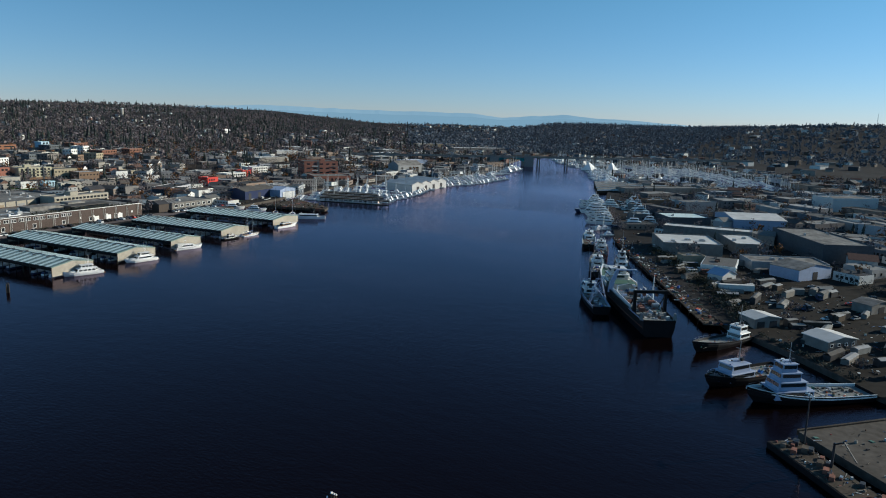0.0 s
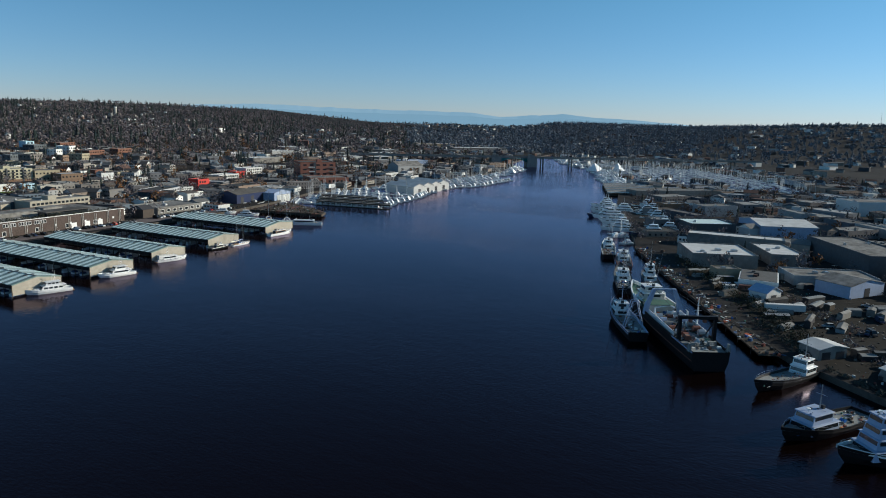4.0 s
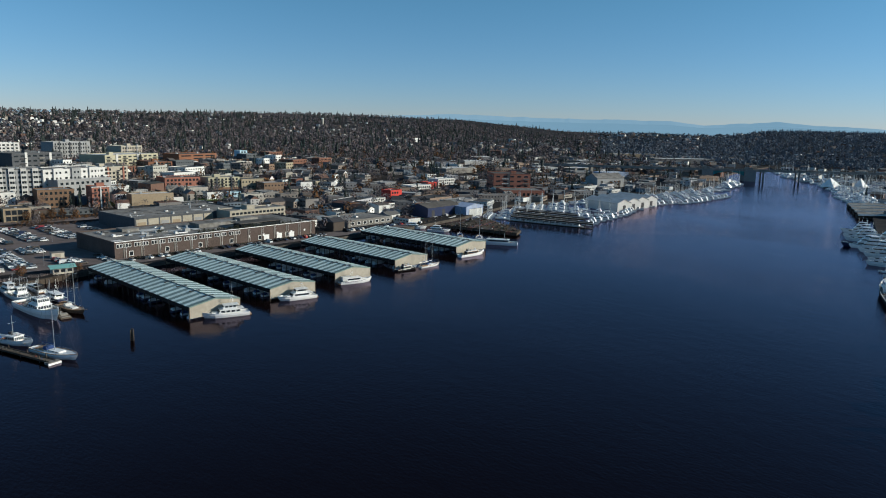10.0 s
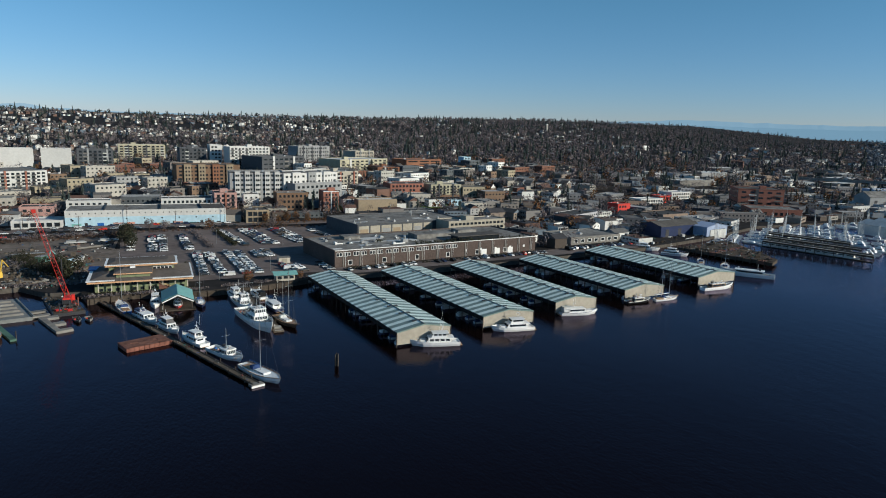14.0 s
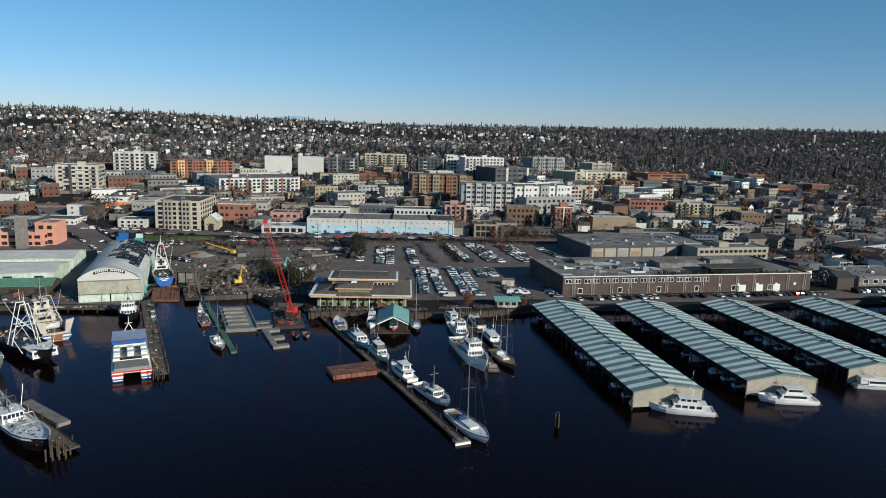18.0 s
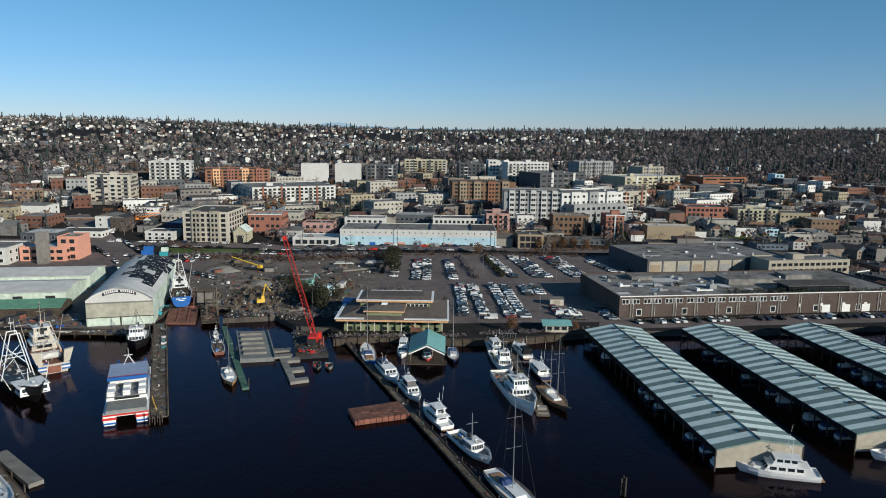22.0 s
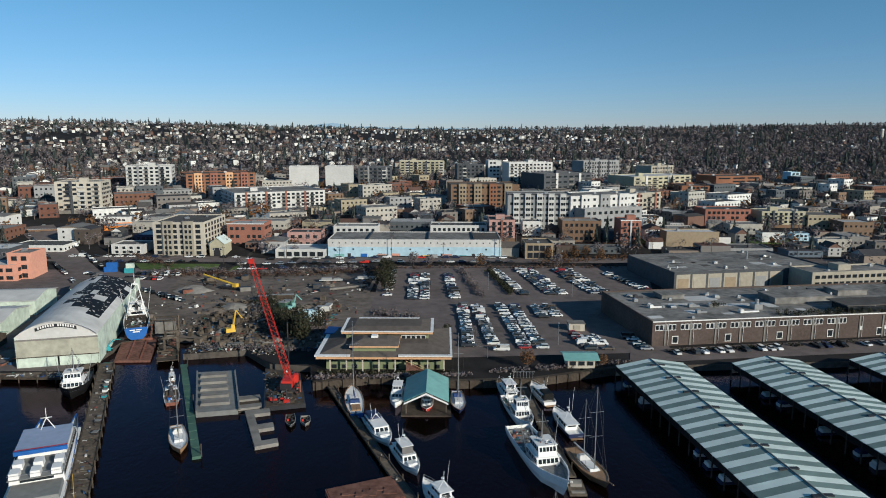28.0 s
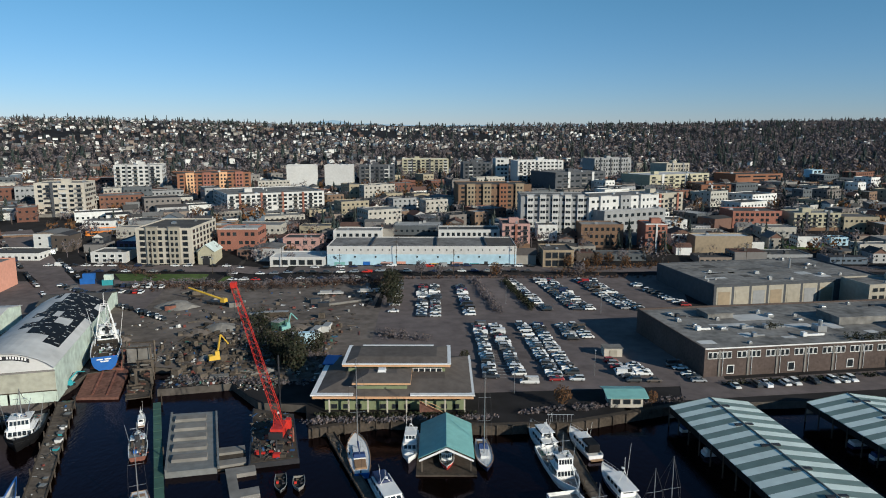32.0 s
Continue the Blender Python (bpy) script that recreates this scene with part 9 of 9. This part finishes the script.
for k in range(2600):  # ragged evergreens along the crest
    a, q = radians(hill.uniform(-42, 52)), hill.uniform(2100, 2950)
    x, y = 80 + q * math.sin(a), 100 + q * math.cos(a)
    if noise.noise(Vector((x, y, 7)) * .006) > hill.uniform(-.1, .4):
        h = hill.uniform(8, 20)
        wood_spots.append((hill.choice((0, 1, 3, 4, 5, 6)), x, y, land(x, y) - .5, hill.uniform(0, 6.28), h * hill.uniform(.9, 1.5), h))
for k in range(900):  # boatyards and houses east of the warehouse
    x = hill.uniform(318, 640)
    y = hill.uniform(shore_north(x) + 20, 645)
    if k % 9 == 0:
        if all(math.hypot(x - c[0], y - c[1]) > 8 + max(c[2] * .75, 4) for c in OCC):
            OCC.append((x, y, 8, 1, 1, 0))
            low_spots.append((hill.randrange(7), x, y, land(x, y), radians(hill.choice((8, 98, 28))), hill.uniform(.8, 1.3), hill.uniform(.7, 1.1)))
    elif k % 3 == 0 and all(math.hypot(x - c[0], y - c[1]) > 1 + max(c[2] * .75, 4) for c in OCC):
        h = hill.uniform(6, 12)
        street_spots.append((hill.randrange(6), x, y, land(x, y) - .2, hill.uniform(0, 6.28), h, h))
tagged(new("low_houses", scatter("low_houses", HOUSES + LOW, low_spots, ["house_wall", "house_roof", "glass"])), "low houses and shops crowded between larger blocks", "houses", kind="stuff")
tagged(new("hill_houses", scatter("hill_houses", HOUSES, house_spots, ["house_wall", "house_roof", "glass"])), "hundreds of small gabled houses on the hillsides", "houses", kind="stuff")
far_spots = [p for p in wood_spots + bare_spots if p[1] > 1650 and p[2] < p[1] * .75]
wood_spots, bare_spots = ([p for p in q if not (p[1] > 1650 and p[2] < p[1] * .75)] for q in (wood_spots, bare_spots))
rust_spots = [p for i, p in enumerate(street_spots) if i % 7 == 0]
# far eastern trees take the colour with haze painted in
tagged(new("far_woods", scatter("far_woods", WOOD_TREES, [(p[0] % 2 if p[0] < 3 else 2 + p[0] % 3, *p[1:]) for p in far_spots], ["hazed_wood"])), "winter woods on the far eastern hills, tinted grey-blue for haze", "trees", kind="stuff")
tagged(new("rust_trees", scatter("rust_trees", NEAR_TREES[4:], [(k[0] % 2, *k[1:]) for k in rust_spots], ["autumn"])), "trees with the last rust-brown leaves between blocks", "trees", kind="stuff")
street_spots = [p for i, p in enumerate(street_spots) if i % 7]
tagged(new("hill_conifers", scatter("hill_conifers", FAR_TREES, wood_spots, ["conifer"])), "dark evergreen trees covering the hills", "trees", kind="stuff")
tagged(new("street_trees", scatter("street_trees", NEAR_TREES, street_spots, ["bare"])), "bare winter trees between the town blocks", "trees", kind="stuff")
tagged(new("hill_trees", scatter("hill_trees", FAR_TREES, bare_spots, ["bare"])), "bare and leafy winter trees among the houses", "trees", kind="stuff")


# landmarks on the skyline
t = thing("water_tower", "cream concrete water tower above the trees", "tower", pose(1310, 2150, land(1310, 2150)))
part("shaft", Geo().tube((0, 0, -1), (0, 0, 24), 4.2, 12, r2=3.6), "cream", t)
part("cap", Geo().tube((0, 0, 24), (0, 0, 27), 4.6, 12, r2=4.2), "white", t)
for x, y, h in ((3600, 60, 75), (3620, -60, 90), (3560, 130, 60)):
    t = thing("radio_mast", "thin lattice radio mast on a far hill", "mast", pose(x, y, land(x, y)), "radio masts")
    part("mast", lattice(Geo(), (0, 0, 0), (.1, 0, h), 1.6, .5, 14, .3), "metal", t)


# ---- single trees and shrubs near the water ----
def tree(label, x, y, h, crown, kind="leafy", spread=.34, n=420, seed=1):
    t = thing("tree", label, "tree", pose(x, y, land(x, y)))
    r = random.Random(seed)
    g = Geo().tube((0, 0, -.3), (0, 0, h * .5), h * .022, 7, r2=h * .013)
    for k in range(7):
        a, z = r.uniform(0, 6.28), h * r.uniform(.22, .5)
        g.tube((0, 0, z), (math.cos(a) * h * spread * .7, math.sin(a) * h * spread * .7, z + h * .25), h * .011, 5, r2=h * .003)
    part("trunk", g, "bark", t)
    if kind == "conifer":
        c = spruce(seed, 9, 11, spread)
        c.v = [(p[0] * h, p[1] * h, p[2] * h) for p in c.v]
    else:
        c = leafy(n, seed, spread, .78, .035)
        c.v = [(p[0] * h, p[1] * h, p[2] * h) for p in c.v]
    part("crown", c, crown, t)


for k, (x, y, h) in enumerate(((66, 585, 12), (68, 574, 14), (66, 562, 13), (70, 552, 11), (64, 596, 9))):
    tree("dark evergreen tree at the edge of the parking lot", x, y, h, "leaf", n=700, seed=80 + k)
for k, (x, y, h) in enumerate(((43, 479, 11), (40, 488, 12), (47, 490, 10), (35, 486, 11), (92, 474, 7), (84, 478, 6), (98, 480, 6))):
    tree("dense dark tree behind the harbour office", x, y, h, "leaf", n=700, seed=90 + k)
for k, (x, y, h) in enumerate(((124.5, 445, 7.5), (118, 611, 9), (150, 446, 5), (160, 632, 9), (168, 626, 8), (176, 634, 10), (184, 640, 9), (192, 634, 8))):
    tree("small tree with orange autumn leaves", x, y, h, "autumn", n=520, seed=110 + k)
for k in range(16):
    tree("bare winter tree beside the street", -20 + k * 14 + rng.uniform(-4, 4), rng.choice((612, 644, 668)), rng.uniform(7, 11), "bare", n=420, seed=130 + k)
for k in range(10):
    tree("bare winter tree behind the moorage", 330 + rng.uniform(0, 110), 545 + rng.uniform(-25, 40), rng.uniform(7, 12), "bare", n=420, seed=150 + k)


def hedge(label, a, b, width, h, m, n, seed):
    r = random.Random(seed)
    g = Geo()
    for k in range(n):
        u = r.random()
        x, y = a[0] + (b[0] - a[0]) * u + r.gauss(0, width * .4), a[1] + (b[1] - a[1]) * u + r.gauss(0, width * .4)
        c = leafy(14, seed * 100 + k % 9, 1.1, h * r.uniform(.6, 1.2), .34, low=0)
        z = land(x, y)
        g.add([(x + p[0], y + p[1], z + p[2]) for p in c.v], c.f)
    tagged(part("shrubs", g, m), label, "shrubs", kind="stuff")


hedge("dark shrubs along the warehouse wall", (176, 461.5), (306, 481.5), 1.2, 1.7, "leaf", 130, 1)
hedge("brown shrubs between parking rows", (107, 602), (115, 546), 2.6, 2.6, "bare", 140, 2)
hedge("dark hedge between parking rows", (121.5, 602), (130, 548), 2.2, 2.4, "leaf", 140, 3)
hedge("rusty autumn thicket beside the street", (150, 618), (215, 640), 6, 3, "autumn", 90, 4)
hedge("brown brambles on the bank below the street", (-58, 588), (62, 600), 9, 1.8, "brush", 420, 5)
hedge("brown brush along the street edge", (60, 606), (205, 612), 2.4, 1.8, "brush", 160, 31)
hedge("brown thicket behind the long mural block", (140, 655), (225, 668), 8, 3.5, "brush", 150, 32)
hedge("bare brown thicket beside the yard", (-58, 606), (-96, 640), 4, 3, "brush", 60, 33)
hedge("shrubs along the shore before the office", (57, 438.5), (100, 438.5), 1, 1.2, "leaf", 90, 6)
hedge("rough bushes on the seawall", (112, 440), (160, 450), 1.5, 1.4, "bare", 90, 7)
hedge("dark wooded bank above a railway cutting", (430, -10), (600, 110), 12, 6, "conifer", 240, 8)
hedge("brushy bank behind the boatyard", (300, -40), (430, -12), 10, 5, "conifer", 150, 9)


def roof_plants(label, corner, turn, spots, z, m, seed):
    """Planters of shrubs standing on a flat roof."""
    r = random.Random(seed)
    g = Geo()
    c, s = math.cos(radians(turn)), math.sin(radians(turn))
    for k, (u, v) in enumerate(spots):
        q = leafy(22, seed * 50 + k % 7, 1.2, r.uniform(1.2, 2.6), .3, low=0)
        x, y = corner[0] + u * c - v * s, corner[1] + u * s + v * c
        g.add([(x + p[0], y + p[1], z + p[2]) for p in q.v], q.f)
    tagged(part("roof_garden", g, m), label, "shrubs", kind="stuff")


spots = [(rng.uniform(52, 92), rng.uniform(1, 6)) for k in range(60)] + [(rng.uniform(34, 40), rng.uniform(18, 22)) for k in range(10)] + [(rng.uniform(94, 130), rng.uniform(.8, 2)) for k in range(30)]
roof_plants("dark shrubs in planters on the warehouse roof", (173, 468.5), 8.5, spots, 11, "leaf", 3)
for k, (x, y, h) in enumerate(((44, 470, 12), (39, 476, 11))):
    tree("large dark evergreen tree beside the harbour office", x, y, h, "leaf", spread=.3, n=1100, seed=170 + k)
hedge("rough weeds and brush along the yard's edge", (8, 466), (48, 462), 2.2, 1.6, "bare", 90, 10)
hedge("dark overgrown brush along the seawall", (54, 434), (104, 437), 1.3, 1.5, "bare", 110, 11)
hedge("tangled brush between yard heaps", (14, 520), (60, 476), 9, 2.2, "bare", 160, 12)


# ---- scrap, litter and small yard things ----
def quad_inside(pts):
    def test(x, y):
        s = [(b[0] - a[0]) * (y - a[1]) - (b[1] - a[1]) * (x - a[0]) for a, b in zip(pts, pts[1:] + pts[:1])]
        return all(v > 0 for v in s) or all(v < 0 for v in s)
    return test


litter("timbers, scrap and hoses strewn about the shipyard", 620, .8, 301, (6, 52, 464, 520))
litter("sparse scrap on the open yard", 330, 1.0, 302, (-34, 60, 512, 600))
litter("dark heaps of machinery parts in the yard", 260, 1.5, 318, (-6, 50, 484, 534), "old_wood")
litter("grey beams and planks in the yard", 160, 1.7, 319, (-10, 52, 476, 540), "wood")
litter("rubble and old timbers along the broken shore", 260, .7, 303, (5, 40, 457, 469), inside=lambda x, y: y > shore_north(x) + .4)
litter("gear and scrap beside the slipway", 160, .7, 304, (-12, 6, 479, 505))
litter("crates and net gear on the quay apron", 150, .7, 305, (-66, -26, 436.5, 440.5), "deck_gear", 1.55)
litter("fishing gear stacked in front of the sheds", 420, .9, 306, (-150, -48, 440, 470), "deck_gear")
litter("hoses and boards on the shipyard pier", 110, .5, 307, (-22, 22, 358, 452), "scrap", 1.42, quad_inside([(-20, 450.4), (17.8, 358.6), (20.6, 359.6), (-17, 451.4)]))
litter("ladders, boards and lines on the long pier", 130, .5, 308, (-95, 17, 306, 409), "scrap", 1.32, quad_inside([(-91.8, 408.3), (-94, 405.7), (14.6, 306.3), (16.4, 308.6)]))
litter("boatyard stock and gear on the south shore", 1100, .7, 309, (235, 440, -60, 150), "scrap", inside=lambda x, y: 8 < shore_south(x) - y < 95)
litter("fishing gear on the timber quay", 360, 1.0, 310, (285, 470, 50, 168), "deck_gear", 2.05, quad_inside([(283, 60.4), (287, 53.6), (472, 160.6), (468, 167.4)]))
litter("stock in the yards behind the marina", 700, 1.6, 311, (440, 900, -40, 330), "scrap", inside=lambda x, y: 10 < shore_south(x) - y < 200)
litter("gear and pallets on the broad pier", 120, .6, 312, (160, 230, -40, 12), "scrap", 2.2, quad_inside([(193, 13), (168, -15), (156, -45), (230, -45), (220, -9)]))
litter("small clutter on the open pier planks", 60, .35, 313, (58, 112, 314, 440), "deck_gear", .92, quad_inside([(57, 439.2), (59, 440), (111.4, 315), (109.6, 314.2)]))

t = thing("boom_lift", "blue boom lift parked beside the slipway", "lift", pose(-22.8, 460.5, 2.2, 0, 0, 70))
part("chassis", Geo().box(-1.6, -1, .4, 1.6, 1, 1.1, taper=.9), "teal_hull", t)
part("turret", Geo().box(-.9, -.7, 1.1, .9, .7, 1.9, taper=.9), "teal_hull", t)
part("boom", Geo().tube((0, 0, 1.8), (3.4, 0, 3.6), .22, 5).tube((3.4, 0, 3.6), (6.4, 0, 2.6), .16, 5), "teal_hull", t)
part("basket", Geo().box(6.2, -.8, 2.3, 7.2, .8, 3.2), "dark_metal", t)
for x in (-1.1, 1.1):
    for s in (-1, 1):
        part("wheel", Geo().tube((x, s * .85, .45), (x, s * 1.15, .45), .45, 10), "rubber", t)
t = thing("steel_pile", "long pale steel pile lying in the shipyard", "pile", pose(48, 561, 2.35, 0, 0, 29.5))
part("shaft", Geo().tube((-11.8, 0, .6), (11.8, 0, .6), .6, 10), "concrete", t)
part("chock", Geo().box(-8, -1, 0, -7.4, 1, .25).box(7.4, -1, 0, 8, 1, .25), "old_wood", t)
for x, y, rz in ((38, 577, 6), (56, 581.5, 14)):
    t = thing("flatbed_trailer", "white flatbed trailer loaded with crates", "trailer", pose(x, y, 2.35, 0, 0, rz), "yard trailers")
    part("bed", Geo().box(-6, -1.25, .9, 6, 1.25, 1.3), "white_wall", t)
    part("load", Geo().box(-5, -1.1, 1.3, .5, 1.1, 2.4, taper=.95).box(1.2, -1, 1.3, 5, 1, 2, taper=.9), "grey_wall", t)
    for a in (-4.6, -3.4, 4.4):
        for sg in (-1.1, 1.1):
            part("wheel", Geo().tube((a, sg - .2, .45), (a, sg + .2, .45), .45, 8), "rubber", t)
for x, y, rz, a, b, c, m, words in ((27, 521, 70, 3.1, 1.8, 3.6, "green_deck", "green steel site container"), (40, 508, 8, 5, 1.3, 2.6, "light_panel", "pale blue office container"), (42.5, 513.5, 80, 4, 1.25, 2.6, "white_wall", "white site container"), (46, 519, 84, 3, 1.25, 2.6, "white_wall", "white site container"), (14, 536, 12, 3, 1.3, 2.4, "dark_metal", "dark steel container"), (21, 541, 6, 5, 1.2, 1.8, "old_wood", "open timber skip")):
    t = thing("site_container", words + " in the shipyard", "container", pose(x, y, land(x, y) + .05, 0, 0, rz), "yard stock")
    part("body", Geo().box(-a, -b, 0, a, b, c), m, t)
    part("lid", Geo().box(-a - .06, -b - .06, c, a + .06, b + .06, c + .12), "grey_wall", t)
    part("door", Geo().box(-a + .5, -b - .05, .15, -a + 1.5, -b - .004, min(2.1, c - .2)), "dark_metal", t)
t = thing("pile_guide", "grey concrete test blocks in a timber frame at the shore", "blocks", pose(-10, 480.5, 2.1, 0, 0, 8))
for k in range(2):
    part("block", Geo().box(-3.4 + k * 3.5, -1.5, 0, -.3 + k * 3.5, 1.5, 6.2, taper=.97), "concrete", t)
for a in (-4.4, 4.4):
    for b in (-2.4, 2.4):
        part("post", Geo().tube((a, b, -1), (a, b, 7.6), .3, 7), "wood", t)
for z in (1.2, 6.6):
    for b in (-2.7, 2.7):
        part("rail", Geo().box(-4.9, b - .15, z, 4.9, b + .15, z + .4), "old_wood", t)
t = thing("slab_stack", "stack of pale concrete slabs at the shore", "slabs", pose(21, 466.5, 2.2, 0, 0, 12))
for k in range(3):
    part("slab", Geo().box(-2.8, -1.2 + k * .1, k * .5, 2.8, 1.2, k * .5 + .4), "concrete", t)
for x, y, s, m in ((-26, 556, 6, "concrete"), (-2.5, 515, 4, "dirt"), (4, 522, 5, "concrete"), (34, 520, 5, "dirt"), (12, 540, 4, "concrete")):
    r = random.Random(int(x))
    ring = lambda f, zz: [(s * f * math.cos(6.28 * i / 14) * r.uniform(.8, 1.2), s * f * .7 * math.sin(6.28 * i / 14) * r.uniform(.8, 1.2), zz) for i in range(14)]
    t = thing("gravel_heap", "broad low heap of gravel in the shipyard", "heap", pose(x, y, land(x, y)), "yard stock")
    part("mound", Geo().loft([ring(1.6, -.1), ring(1.1, s * .22), ring(.6, s * .4), ring(.15, s * .48)], closed=True, caps=True), m, t)
sheet("yard_lane", [(-66, 549), (-50, 556), (-10, 510), (-22, 503)], "dirt", "packed earth lane through the shipyard", "road", lift=.12)
litter("rusty wreckage and timbers on the old wharf", 260, .8, 314, (410, 470, 412, 488), "scrap", 3.1, quad_inside([(412, 471), (431, 412), (442, 419), (468, 486)]))
litter("rusty hull plates and winches on the old wharf", 40, 2.0, 320, (410, 470, 412, 488), "old_wood", 3.1, quad_inside([(412, 471), (431, 412), (442, 419), (468, 486)]))
litter("dark stock, nets and timbers behind the wharf", 420, 1.5, 321, (395, 520, 490, 600), "old_wood", inside=lambda x, y: y > shore_north(x) + 4)
litter("pale crates, tanks and boats on stands behind the wharf", 160, 2.2, 322, (380, 540, 490, 640), "white_wall", inside=lambda x, y: y > shore_north(x) + 4)
litter("stock, trailers and gear in the yards east of the warehouse", 420, 1.3, 315, (322, 600, 490, 640), "scrap", inside=lambda x, y: y > shore_north(x) + 14)
litter("weathered baulks and broken decking in the shipyard", 120, 1.9, 316, (6, 46, 466, 506), "wood")
litter("dark rotten timbers and old machinery in the shipyard", 130, 1.8, 317, (-4, 50, 468, 515), "old_wood", inside=lambda x, y: y > shore_north(x) + 2)
hedge("brown winter brush on the bank below the street", (-62, 594), (52, 604), 7, 2.6, "bare", 330, 31)
hedge("dark evergreen brush in the shipyard", (14, 536), (32, 488), 7, 5.5, "leaf", 190, 32)
hedge("bare brush beside the harbour office", (66, 513), (84, 507), 5, 3, "bare", 70, 33)
hedge("dark brush on the bank behind the fishing quay", (292, 46), (330, 70), 5, 2.4, "conifer", 90, 21)
hedge("winter brush between the boatyard sheds", (262, 4), (318, 34), 5, 2.2, "bare", 90, 22)
hedge("dark trees along the boatyard fence", (356, -22), (440, 36), 6, 4.5, "conifer", 130, 23)
hedge("dark brush between the quay and the yard", (300, 44), (440, 128), 9, 4.2, "leaf", 420, 26)
hedge("dark trees along the yard road", (440, 110), (560, 60), 6, 5, "leaf", 120, 27)
hedge("bare trees beside the yachts", (500, 172), (620, 228), 6, 6, "bare", 110, 28)
hedge("brush and ivy along the quay edge", (246, 2), (282, 40), 2, 1.6, "conifer", 60, 24)
hedge("brown brush behind the warehouses", (330, 30), (400, 76), 5, 2.4, "bare", 90, 25)
